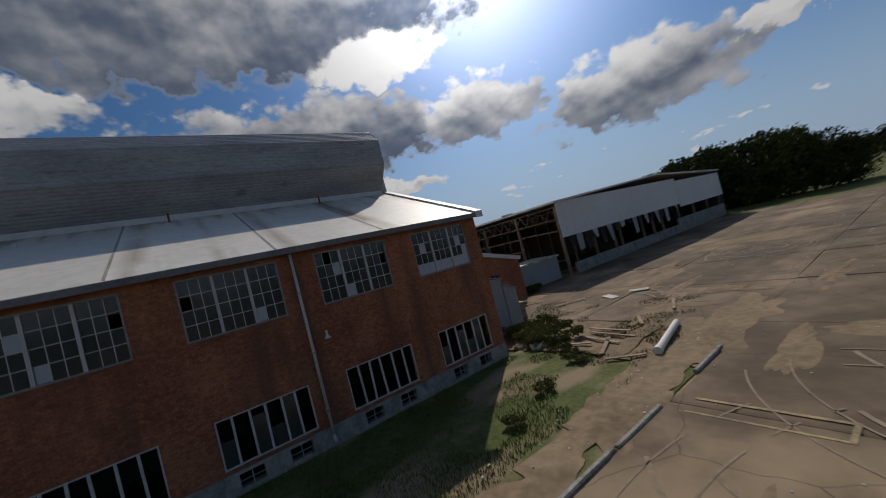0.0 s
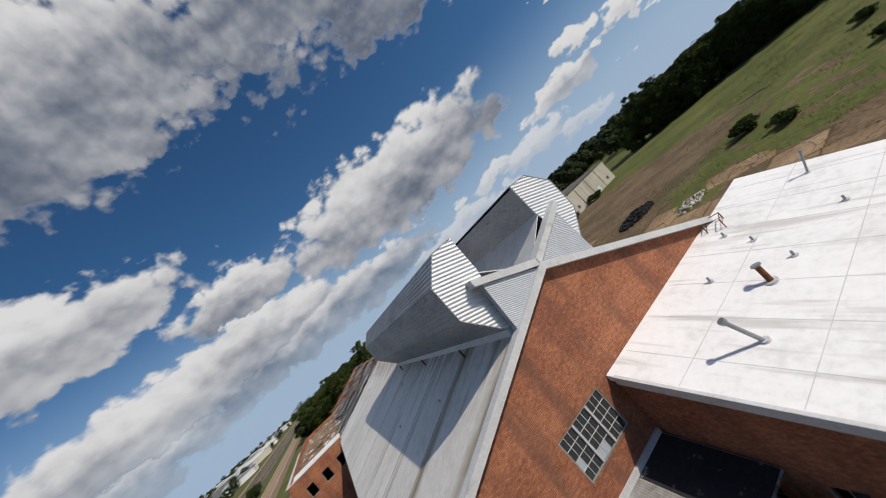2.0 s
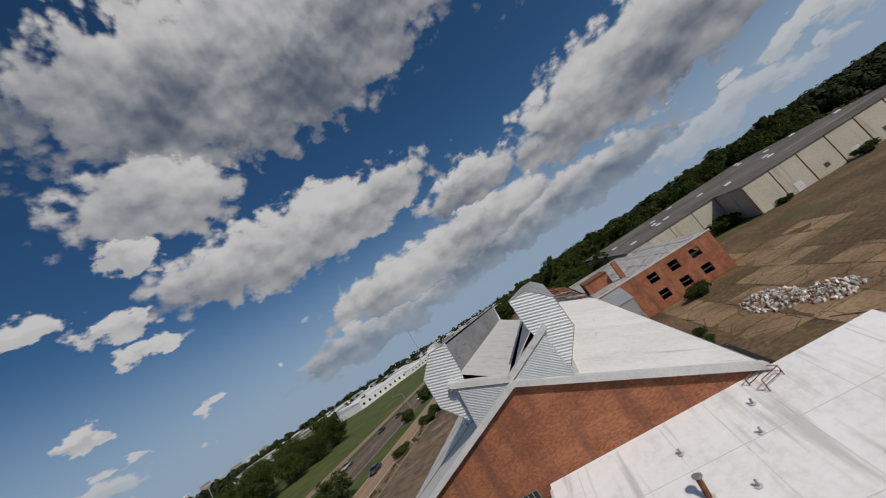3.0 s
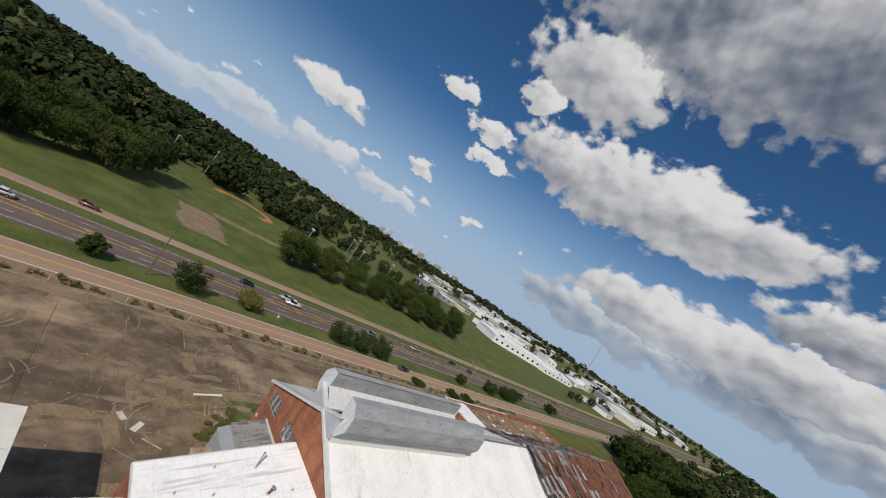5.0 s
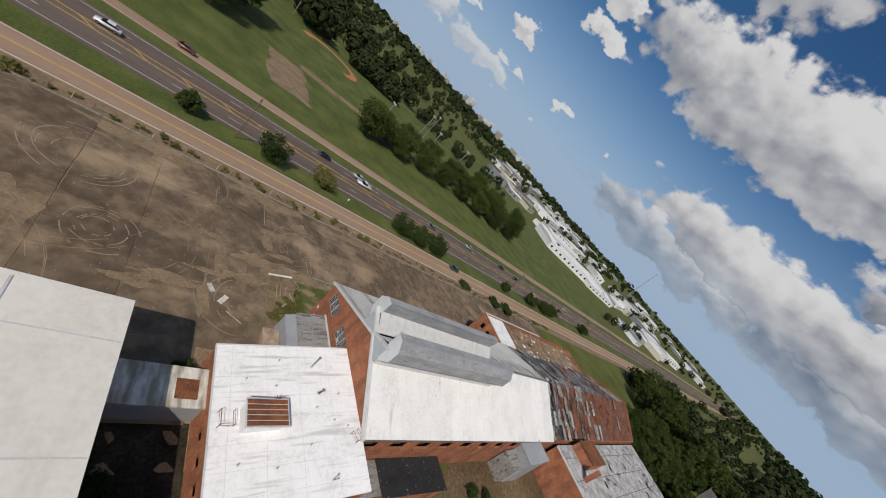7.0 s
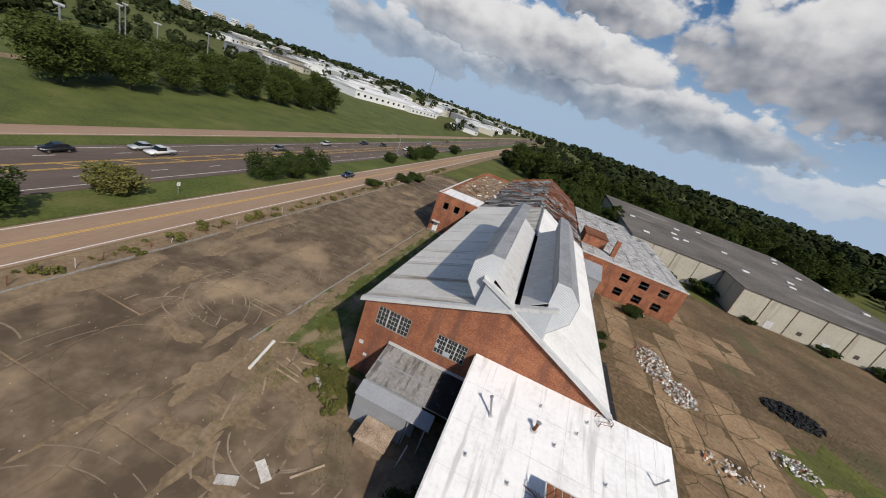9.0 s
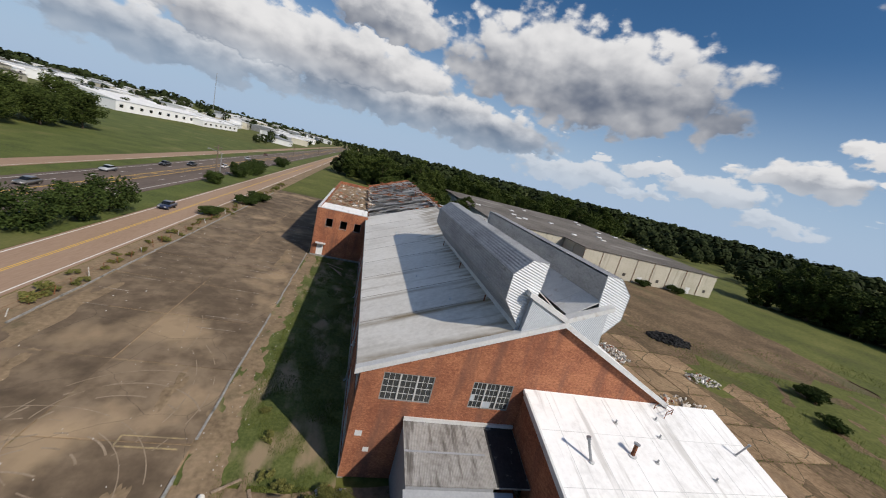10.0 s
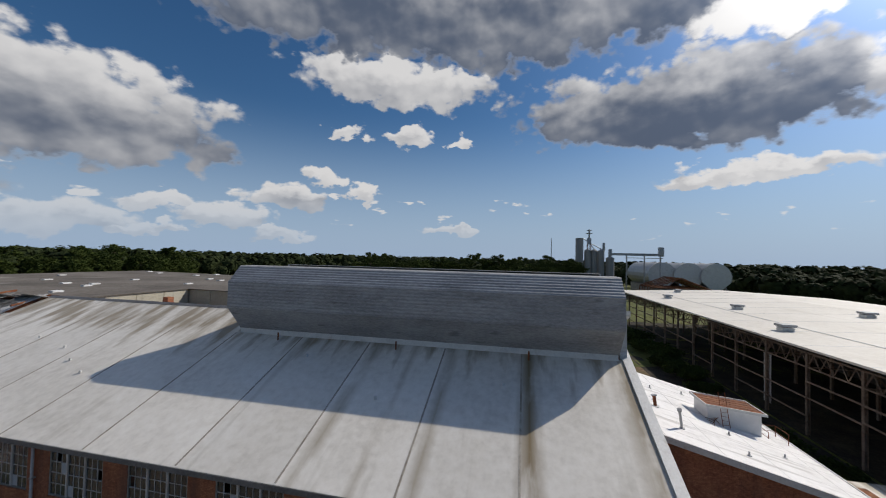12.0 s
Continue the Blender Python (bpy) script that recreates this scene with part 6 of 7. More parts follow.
for x, y in ((212, -70), (210, -82.5), (208, -95)):
    ob = root("barrel_store", "round pale grey metal barrel store on a low wall", "store", (x, y, 0), "barrel stores")
    prof = [(7.3 * math.sin(c) * (0.86 if math.cos(c) < -0.5 else 1.0), 13.0 + 7.3 * math.cos(c)) for c in (2 * math.pi * i / 22 for i in range(22))]
    part("shell", one_prism(prof, "x", 0.3, 42), M_GALV, ob, "grey ribbed barrel shell")
    part("end_panel", one_prism(prof, "x", 0.0, 0.28), M_FLASH, ob, "pale round end panel")
    part("base_wall", boxes((0.6, -5.2, -0.1, 41.6, 5.2, 7.2)), M_CONC, ob)
ob = root("truss_shed", "rusty open truss shed before the domes", "shed", (176, -66, 0))
for k in range(6):
    part("truss", tubes(((0, -12, 8), (0, 0, 13), 0.25), ((0, 0, 13), (0, 12, 8), 0.25), ((0, -12, 8), (0, 12, 8), 0.2), ((0, -12, 0), (0, -12, 8), 0.25), ((0, 12, 0), (0, 12, 8), 0.25), ((0, -6, 8), (0, -3, 11.6), 0.15), ((0, 6, 8), (0, 3, 11.6), 0.15)), M_RUST, ob).location = (4 * k, 0, 0)
part("roof", one_slab((4, -14, 7.2), (26, -14, 7.2), (26, 0, 13.2), (4, 0, 13.2), 0.15), M_GALV, ob)

# ---- trees and plants ----


def leaves(bm, q, centre, spread, count, size):
    """Small folded leaf sprays scattered in a clump."""
    for _ in range(count):
        d = Vector((q.gauss(0, 1), q.gauss(0, 1), q.gauss(0, 1)))
        d = d.normalized() * (q.random() ** 0.45)
        c = centre + Vector((d.x * spread[0], d.y * spread[1], d.z * spread[2]))
        s = size * q.uniform(0.6, 1.35)
        u = Vector((q.gauss(0, 1), q.gauss(0, 1), q.gauss(0, 0.6))).normalized()
        w = u.cross(Vector((q.gauss(0, 1), q.gauss(0, 1), q.gauss(0, 1)))).normalized()
        k = u.cross(w) * 0.35 * s
        vs = [bm.verts.new(c + p) for p in (-u * s, w * s * 0.55 + k, u * s, -w * s * 0.55 + k)]
        bm.faces.new((vs[0], vs[1], vs[2]))
        bm.faces.new((vs[0], vs[2], vs[3]))


def tree(seed, height, radius, clumps, per, leaf, name="tree", label="", category="tree", trunk=0.35, low=0.3, mat=None, group=""):
    q = random.Random(seed)
    ob = root(name, label, category, group=group)
    bm = bmesh.new()
    top = height * 0.62
    bend = Vector((q.uniform(-0.4, 0.4), q.uniform(-0.4, 0.4), 0))
    pts = [Vector((0, 0, -0.3)), Vector((0, 0, top * 0.4)) + bend * 0.5, Vector((0, 0, top)) + bend]
    tube(bm, pts[0], pts[1], trunk, 8, trunk * 0.72)
    tube(bm, pts[1], pts[2], trunk * 0.72, 8, trunk * 0.3)
    centres = []
    for k in range(clumps):
        a = 2.399 * k + q.uniform(-0.4, 0.4)
        f = (k + 0.5) / clumps
        z = height * (low + (1 - low - 0.1) * f) + q.uniform(-0.05, 0.05) * height
        env = math.sin(math.pi * min(1, max(0.08, (z / height - low * 0.6) / (1.06 - low * 0.6)))) ** 0.6
        r = radius * env * q.uniform(0.35, 0.95)
        c = Vector((r * math.cos(a), r * math.sin(a), z))
        centres.append(c)
        if k % 3 == 0:
            tube(bm, pts[0].lerp(pts[2], 0.35 + 0.5 * f), c, trunk * 0.28, 5, trunk * 0.06)
    part("trunk", bm, M_BARK, ob, "grey-brown trunk and limbs")
    bm = bmesh.new()
    for c in centres:
        s = radius * q.uniform(0.26, 0.46)
        leaves(bm, q, c, (s, s, s * 0.72), per, leaf)
    part("crown", bm, mat or M_LEAF, ob)
    return ob


def shrub(seed, radius, height, clumps, per, leaf, label, mat, name="shrub", category="shrub", group=""):
    q = random.Random(seed)
    ob = root(name, label, category, group=group)
    bm = bmesh.new()
    cs = [Vector((q.uniform(-1, 1) * radius * 0.75, q.uniform(-1, 1) * radius * 0.75, height * q.uniform(0.2, 0.8))) for _ in range(clumps)]
    for c in cs:
        tube(bm, (c.x * 0.15, c.y * 0.15, -0.1), c, 0.03 + 0.01 * height, 5, 0.01)
    bmesh.ops.pointmerge(bm, verts=[v for v in bm.verts if v.co.z < -0.02], merge_co=(0, 0, -0.1))
    part("stems", bm, M_BARK, ob)
    bm = bmesh.new()
    for c in cs:
        s = radius * q.uniform(0.28, 0.5)
        leaves(bm, q, c, (s, s, height * 0.26), per, leaf)
    part("foliage", bm, mat, ob)
    return ob


def place(ob, x, y, turn=0.0, size=1.0, z=0.0):
    ob.matrix_basis = Matrix.Translation((x, y, z)) @ Matrix.Rotation(turn, 4, "Z") @ Matrix.Diagonal((size, size, size, 1))
    return ob


def copy_to(ob, x, y, turn=0.0, size=1.0, z=0.0):
    made = copy_thing(ob, Matrix.Identity(4))
    return place(made, x, y, turn, size, z)


q = random.Random(77)
# Round-headed trees in the median.
for i, (x, y, r, h) in enumerate(((-47.6, -24.3, 2.4, 4.0), (-46.2, -6.2, 4.0, 6.0), (-47.8, 9.1, 3.4, 4.4), (-46.4, 38.5, 4.4, 5.6), (-45.4, 46.5, 3.6, 6.0), (-45.6, 55, 4.6, 6.0), (-46.4, 104.6, 2.6, 3.6), (-46.6, 128, 4, 5), (-46.4, 142, 4.4, 5), (-46.4, 150, 4.4, 5.4), (-46.6, 196, 4, 5))):
    ob = tree(100 + i, h, r, 26, 110, 0.26, "shade_tree", "rounded dark green shade tree on the grass median", "tree", 0.14, 0.16, M_LEAF_BUSH if i != 2 else M_LEAF_DRY, "trees in the median")
    place(ob, x, y)
# Large park trees over the highway.
big = [tree(200 + k, 15.5 + k, 8.5, 46, 130, 0.42, "park_tree", "large dark green park tree with broad crown", "tree", 0.45, 0.22, group="park trees") for k in range(3)]
spots = [(-116, 40), (-124, 50), (-118, 60), (-130, 66), (-123, 80), (-134, 86), (-128, 98), (-140, 108), (-126, 116), (-136, 124), (-122, 130), (-132, 142), (-121, 148), (-130, 158), (-119, 166), (-128, 176), (-140, 186), (-112, -62), (-120, -52), (-128, -44), (-133, -30), (-142, -36), (-118, -74), (-150, -24), (-152, -52), (-162, -36), (-172, -48), (-136, -64), (-148, -70), (-166, -18), (-182, -30), (-146, 118), (-150, 140), (-146, 160), (-156, 176), (-160, 150)]
for i, (x, y) in enumerate(spots):
    k = i % 3
    s = q.uniform(0.75, 1.1)
    place(big[k], x, y, q.uniform(0, 6), s) if i < 3 else copy_to(big[k], x, y, q.uniform(0, 6), s)
# Dark clump south of the lot.
clump = [tree(230 + k, 13.5, 7.5, 44, 130, 0.38, "oak", "dense dark oak beside the empty car park", "tree", 0.4, 0.05, group="oaks by the car park") for k in range(2)]
for i, (x, y, s) in enumerate(((31, -98, 1.1), (24, -101, 1.25), (16, -104, 1.25), (9, -106, 1.2), (27, -112, 1.25), (19, -113, 1.2), (3, -107, 1.0), (-2, -110, 0.8))):
    place(clump[i % 2], x, y, i, s) if i < 2 else copy_to(clump[i % 2], x, y, i * 1.7, s)
tall = tree(241, 19, 5.0, 26, 90, 0.4, "pine", "tall ragged pine with a high crown", "tree", 0.35, 0.55, group="tall pines")
place(tall, 18, -172, 0, 1.15)
for x, y in ((57, -138), (63, -134), (14, -178)):
    copy_to(tall, x, y, x, 0.9)
# Forest edge to the east and north.
wood = [tree(260 + k, (14, 17, 20, 16)[k], (5.5, 6.0, 5.2, 7.0)[k], 28, 110, 0.46, "forest_tree", "dark green forest edge tree", "tree", 0.3, 0.08, group="forest edge trees") for k in range(4)]
edge = []
for k in range(28):
    f = k / 45
    edge.append((168 + 26 * math.sin(f * 5) + 10 * f, 92 - 190 * f))
for k in range(26):
    edge.append((185 - 5.8 * k, 222 + 6 * math.sin(k)))
for k in range(8):
    edge.append((30 - 6.5 * k if k < 6 else -8 - 0.4 * k, 206 + 5 * (k % 4) + (3 * k if k >= 6 else 0)))
for k in range(24):
    edge.append((q.uniform(10, 30), 128 + 3.0 * k))
i = 0
for x, y in edge:
    for d in range(3):
        px, py, s = x + q.uniform(-3, 4) + d * 6.5, y + q.uniform(-3, 3) + (d * 6 if y > 180 else 0), q.uniform(0.78, 1.2) * (0.55 if x < 31 and 120 < y < 204 else 1.0)
        place(wood[i], px, py, q.uniform(0, 6), s) if i < 4 else copy_to(wood[i % 4], px, py, q.uniform(0, 6), s)
        i += 1

# Far woods: one rough canopy of leaf sprays out to the horizon.
verts, polys = [], []
for _ in range(11000):
    r = 215 + 2700 * q.random() ** 1.6
    a = q.uniform(0, 2 * math.pi)
    x, y = r * math.sin(a), r * math.cos(a)
    if (-135 < x < (60 if y < 215 else -24) and y > -260) and not (y > 900):
        if x > -90 or y < 190:
            continue
    if -200 < x < 215 and -140 < y < 230:
        continue
    if 190 < x < 300 and -125 < y < -15:
        continue
    if -420 < x < -85 and -120 < y < 330 and (x > -235 or q.random() < 0.35):
        continue
    if -700 < x < -90 and y > 200 and q.random() < 0.35:
        continue
    if -430 < x < -110 and 290 < y < 640 and q.random() < 0.9:
        continue
    if x < -90 and r > 330 and q.random() < 0.25:
        continue
    s = q.uniform(4.0, 8.5) * (1 + r / 2600) * (1.25 if noise.noise((x * 0.01, y * 0.01, 4)) > 0.1 else 0.95)
    if -800 < x < 60 and y > 150:
        s *= 0.66
    drop = max(0, r - 700) * 0.002
    for _ in range(110 if r < 500 else 40 if r < 1100 else 14):
        d = Vector((q.gauss(0, 1), q.gauss(0, 1), q.gauss(0, 1))).normalized() * q.uniform(0.6, 1.0)
        c = Vector((x + d.x * s, y + d.y * s, s * 0.95 + d.z * s * 0.95 - drop))
        leaf = s * q.uniform(0.16, 0.27) * (1.0 if r < 500 else 1.6 if r < 1100 else 2.6)
        u = d.cross(Vector((q.gauss(0, 1), q.gauss(0, 1), q.gauss(0, 1)))).normalized()
        w = u.cross(d).normalized()
        k = d * 0.35 * leaf
        base = len(verts)
        verts += [tuple(c - u * leaf - k), tuple(c + w * leaf * 0.8), tuple(c + u * leaf - k), tuple(c - w * leaf * 0.8)]
        polys += [(base, base + 1, base + 3), (base + 1, base + 2, base + 3)]
me = bpy.data.meshes.new("far_woods")
me.from_pydata(verts, [], polys)
me.materials.append(M_WOODS)
tagged(new("far_woods", me), "unbroken dark green woods out to the horizon", "woods", kind="stuff")

# ---- park: ball field, light poles ----
infield = bmesh.new()
n = 36
ring = []
for i in range(n + 1):
    a = math.pi * (0.15 + 1.25 * i / n)
    for r in (15, 20):
        ring.append(infield.verts.new((-212 + r * math.cos(a), 36 + r * math.sin(a), 0.01)))
for i in range(n):
    infield.faces.new((ring[2 * i], ring[2 * i + 1], ring[2 * i + 3], ring[2 * i + 2]))
tagged(part("infield", infield, M_CLAY), "curved orange clay infield of the ball field", "ball field", kind="structure")
fence = root("outfield_fence", "thin green outfield fence around the ball field", "fence")
for i in range(24):
    a = 0.2 + i * 0.13
    part("post", tubes(((-205 + 62 * math.cos(a), 45 + 62 * math.sin(a), 0), (-205 + 62 * math.cos(a), 45 + 62 * math.sin(a), 1.8), 0.06)), M_GALV, fence)


def light_pole(x, y, h):
    ob = root("floodlight_pole", "tall grey floodlight pole beside the ball field", "light pole", (x, y, 0), "floodlight poles")
    part("pole", tubes(((0, 0, 0), (0, 0, h), 0.22)), M_GALV, ob)
    part("crossarm", boxes((-1.8, -0.1, h - 0.4, 1.8, 0.1, h - 0.15)), M_GALV, ob)
    for k in range(4):
        part("floodlight", boxes((-1.7 + k * 1.0, -0.3, h - 0.15, -1.2 + k * 1.0, 0.2, h + 0.35)), M_FLASH, ob)


for x, y, h in ((-118, 43, 19), (-182, 100, 20), (-184, -14, 20), (-240, 12, 20), (-150, 92, 19), (-205, 118, 20), (-165, 128, 20)):
    light_pole(x, y, h)


def utility_pole(x, y, h, label):
    ob = root("utility_pole", label, "utility pole", (x, y, 0), "utility poles along the highway")
    part("pole", tubes(((0, 0, -0.2), (0, 0, h), 0.16)), M_POLE, ob)
    part("crossarm", boxes((-1.2, -0.08, h - 0.9, 1.2, 0.08, h - 0.72)), M_POLE, ob)
    for k in (-1.0, 0.0, 1.0):
        part("insulator", tubes(((k, 0, h - 0.72), (k, 0, h - 0.5), 0.06)), M_GALV, ob)
    return ob


for y in (-14, 108, 230, 350):
    utility_pole(-47.4, y, 11.5, "brown timber utility pole in the median")
arm = root("street_lamp", "bent-arm street lamp on the highway median", "street lamp", (-47.2, 111, 0))
part("pole", tubes(((0, 0, 0), (0, 0, 9), 0.1)), M_GALV, arm)
part("arm", tubes(((0, 0, 9), (-3.5, 0, 9.6), 0.06)), M_GALV, arm)
part("lamp_head", boxes((-4.2, -0.15, 9.5, -3.4, 0.15, 9.7)), M_GALV, arm)
sign = root("road_sign", "small white road sign on a thin post", "sign", (-44.6, 16.6, 0))
part("post", tubes(((0, 0, 0), (0, 0, 2.2), 0.035)), M_GALV, sign)
part("plate", boxes((-0.03, -0.3, 1.5, 0.0, 0.3, 2.2)), M_WHITEWALL, sign)

# Post-and-wire fence and weeds along the car park.
fence = root("boundary_fence", "leaning rusty post fence along the car park", "fence")
for k in range(64):
    y = -60 + 2.7 * k
    part("post", tubes(((-31.2 + q.uniform(-0.15, 0.15), y, -0.2), (-31.2 + q.uniform(-0.3, 0.3), y, q.uniform(0.7, 1.3)), 0.045), n=6), M_RUST if k % 4 else M_FLASH, fence)
for z in (0.45, 0.95):
    part("wire", tubes(((-31.2, -60, z), (-31.2, 112, z), 0.012), n=5), M_RUST, fence)
kerb_b = root("boundary_kerb", "broken pale concrete kerb along the car park edge", "kerb")
for k in range(58):
    if q.random() < 0.85:
        piece("kerb_stone", kme, kerb_b, (-30.2 + q.uniform(-0.1, 0.1), -62 + 3 * k, q.uniform(-0.02, 0.04)), (0, 0, q.uniform(-0.04, 0.04)))
weed = [shrub(300 + k, 0.9, 0.9, 9, 70, 0.12, "straggling dry roadside weed", M_LEAF_DRY, "weed", "weed", "weeds along the fence") for k in range(3)]
first = set()
for k in range(130):
    y = -58 + 1.5 * k + q.uniform(-3, 3)
    x, s, j = -31.7 + q.gauss(0, 0.7), q.uniform(0.25, 0.6) + 0.9 * q.random() ** 5, q.randrange(3)
    if j not in first:
        first.add(j), place(weed[j], x, y, q.uniform(0, 6), s)
    else:
        copy_to(weed[j], x, y, q.uniform(0, 6), s)
bush = shrub(320, 2.0, 1.7, 20, 130, 0.16, "green bush growing at the corner of the building", M_LEAF_BUSH)
place(bush, 30, -20, 0.0, 1.3)
scrub = [shrub(340 + k, 1.6, 1.2, 30, 260, 0.075, "low olive scrub with dry stalks by the wall", M_LEAF_DRY, group="scrub at the corner") for k in range(2)]
place(scrub[0], 2.4, -3.4, 0.0, 0.7), place(scrub[1], 1.0, -2.6, 1.0, 0.45)
for k, (x, y, s) in enumerate(((1.6, -3.6, 0.6), (0.2, -2.6, 0.65), (-0.6, -3.0, 0.55), (-0.2, -1.9, 0.6), (0.8, -3.3, 0.55), (-1.4, -2.2, 0.4), (2.2, -5.2, 0.4))):
    copy_to(scrub[k % 2], x, y, q.uniform(0, 6), s)
for x, y, s in ((-1.2, -2.6, 0.8), (-2.2, -3.4, 0.9), (0.9, -5.2, 1.0), (-3.6, -1.2, 0.7), (-0.4, -4.6, 0.9), (1.8, -6.2, 0.9), (-4.8, -0.4, 0.6), (-5.4, 3.0, 0.6), (-6.4, 6.0, 0.5)):
    copy_to(weed[q.randrange(3)], x, y, q.uniform(0, 6), s)
for x, y, s in ((11.8, -10.6, 0.8), (13.0, -17.2, 0.6), (33.9, -12, 0.7), (34.0, -8, 0.6), (40, 52, 1.2), (57, 97, 2.0), (70, 97, 2.2), (79, 85, 0.9), (99, 84.5, 1.3), (113, 84, 1.5), (30, 30, 0.8), (31, 34, 0.7), (72, 12, 1.0), (88, 2, 1.1), (96, -12, 1.2), (110, 8, 1.0), (80, 20, 1.3), (-33, 66, 1.2), (-31, 84, 1.4), (-30, 92, 1.5), (38, -19, 1.5), (47, -20, 1.2), (55, -21, 1.6), (62, -20, 1.4), (68, -22, 1.8), (75, -20, 1.5), (84, -21, 1.9), (92, -19, 1.6), (26, -22.5, 0.9)):
    copy_to(bush, x, y, q.uniform(0, 6), s)

# Grass in the verge, tufts on the dirt and the field: too many to count.


def blades(name, spots, label):
    vs, fs = [], []
    for x, y, z, h in spots:
        a, l = q.uniform(0, 6.28), q.uniform(0.2, 0.6) * h
        w = 0.018 + 0.02 * h
        dx, dy = math.cos(a), math.sin(a)
        b = len(vs)
        vs += [(x - dy * w, y + dx * w, z), (x + dy * w, y - dx * w, z), (x + dx * l, y + dy * l, z + h)]
        fs.append((b, b + 1, b + 2))
    me = bpy.data.meshes.new(name)
    me.from_pydata(vs, [], fs)
    me.materials.append(M_BLADE)
    tagged(new(name, me), label, "grass", kind="stuff")


spots = []
while len(spots) < 50000:
    x, y = q.uniform(-9.9, -0.1), q.uniform(-2.5, 50)
    if noise.noise((x * 0.35, y * 0.35, 3)) + 0.25 * noise.noise((x, y, 5)) > -0.06 and x > -7.9 + 0.9 * noise.noise((y * 0.4, 1, 7)):
        spots.append((x, y, -0.06, q.uniform(0.06, 0.22)))
while len(spots) < 59000:
    x, y = q.uniform(-8, 9), q.uniform(-12.5, -1)
    if noise.noise((x * 0.3, y * 0.3, 9)) > 0.12:
        spots.append((x, y, -0.06, q.uniform(0.06, 0.24)))
blades("verge_grass", spots, "tall unmown grass blades along the wall")
spots = []
while len(spots) < 22000:
    x, y = q.uniform(60, 170), q.uniform(-60, 40)
    if noise.noise((x * 0.08, y * 0.08, 3)) > -0.05:
        spots.append((x, y, -0.1, q.uniform(0.25, 0.7)))
while len(spots) < 31000:
    if q.random() < 0.5:
        x, y = 36 + 5.2 * q.randrange(-1, 6) + 2.6 + q.gauss(0, 0.16), q.uniform(-12, 72)
    else:
        x, y = q.uniform(34, 62), -11 + 6.2 * q.randrange(14) + 3.1 + q.gauss(0, 0.16)
    if noise.noise((x * 0.2, y * 0.2, 6)) > -0.1:
        spots.append((x, y, -0.06, q.uniform(0.08, 0.3)))
blades("field_grass", spots, "rough grass and weed tufts on the field")

# ---- litter, rubble, planks ----
pipe = root("plastic_pipe", "long white plastic pipe lying on the dirt", "pipe", (-7.55, -4.3, 0.17))
bm = bmesh.new()
tube(bm, (0.45, -2.1, 0), (-0.45, 2.1, 0), 0.17, 16)
part("body", bm, M_PVC, pipe, smooth=False)
part("socket", tubes(((-0.41, 1.9, 0), (-0.48, 2.25, 0), 0.2), n=16), M_PVC, pipe)
for i, (x, y, a, l, w) in enumerate(((-4.2, -3.4, 1.35, 0.9, 1), (-4.4, -4.3, 1.45, 1.0, 1), (-3.8, -5.0, 1.5, 0.9, 1), (-5.0, -2.6, 0.4, 0.9, 1.2), (-3.2, -2.4, 1.9, 0.6, 1), (-0.8, -3.9, 0.9, 0.9, 2.4), (-4.6, -7.2, 0.6, 0.7, 1), (-5.2, -10.6, 0.4, 0.9, 1), (3.8, -11.8, 2.5, 0.9, 1.0), (1.0, -13.4, 1.0, 0.6, 4.0), (-0.6, -15.2, 2.0, 0.5, 4.0), (-6.9, -1.2, 2.2, 0.6, 1), (36, 14, 1.2, 1.2, 1), (40, 20, 0.5, 1.3, 1), (38, -2, 0.2, 1.4, 1), (41, -4, 0.6, 1.1, 1), (-4.0, 44, 0.7, 1.2, 1.4), (-3.6, 43, 0.5, 1.2, 1.4), (-4.3, 46, 1.0, 1.2, 1.4))):
    ob = root("plank_on_ground", "grey weathered plank lying on the ground", "plank", (x, y, 0.06 + 0.03 * (i % 3)), "planks on the ground")
    ob.rotation_euler = (0, 0, a)
    part("board", boxes((-0.09 * w, -1.5 * l, -0.025, 0.09 * w, 1.5 * l, 0.025)), M_WOOD if w < 2 else M_PLASTER, ob)
for name, cx, cy, rx, ry, n, h, lab in (("rubble_heap", 40.6, 33, 3.0, 5.4, 270, 0.9, "long heap of pale building rubble"), ("rubble_heap", 43.5, 27, 2.6, 3.6, 220, 0.8, "heap of white rubble and rags"), ("rubble_heap", 57.4, 21.5, 3.2, 2.2, 110, 0.6, "small pale rubble heap by the grass"), ("rubble_heap", -0.4, -1.6, 1.0, 0.8, 26, 0.2, "brick rubble heap at the corner"), ("rubble_heap", 46, 14, 4, 2.0, 50, 0.4, "scattered pale rubble on the yard")):
    ob = root(name, lab, "rubble", (cx, cy, 0))
    for k in range(n):
        r, a = q.random() ** 0.6, q.uniform(0, 6.28)
        x, y = rx * r * math.cos(a), ry * r * math.sin(a)
        piece("rubble_lump", me_lump[q.randrange(4) if q.random() < 0.25 else q.randrange(3)], ob, (x, y, h * (1 - r) * q.random() + 0.05), (q.uniform(0, 3), q.uniform(0, 3), 0), (q.uniform(0.25, 1.1), q.uniform(0.25, 1.1), q.uniform(0.4, 1.0)))
me_tyre = bpy.data.meshes.new("tyre")
b2 = bmesh.new()
g = []
for i in range(14):
    a = 2 * math.pi * i / 14
    g.append([b2.verts.new(((0.24 + 0.10 * math.cos(b)) * math.cos(a), (0.24 + 0.10 * math.cos(b)) * math.sin(a), 0.10 * math.sin(b))) for b in (2 * math.pi * j / 7 for j in range(7))])
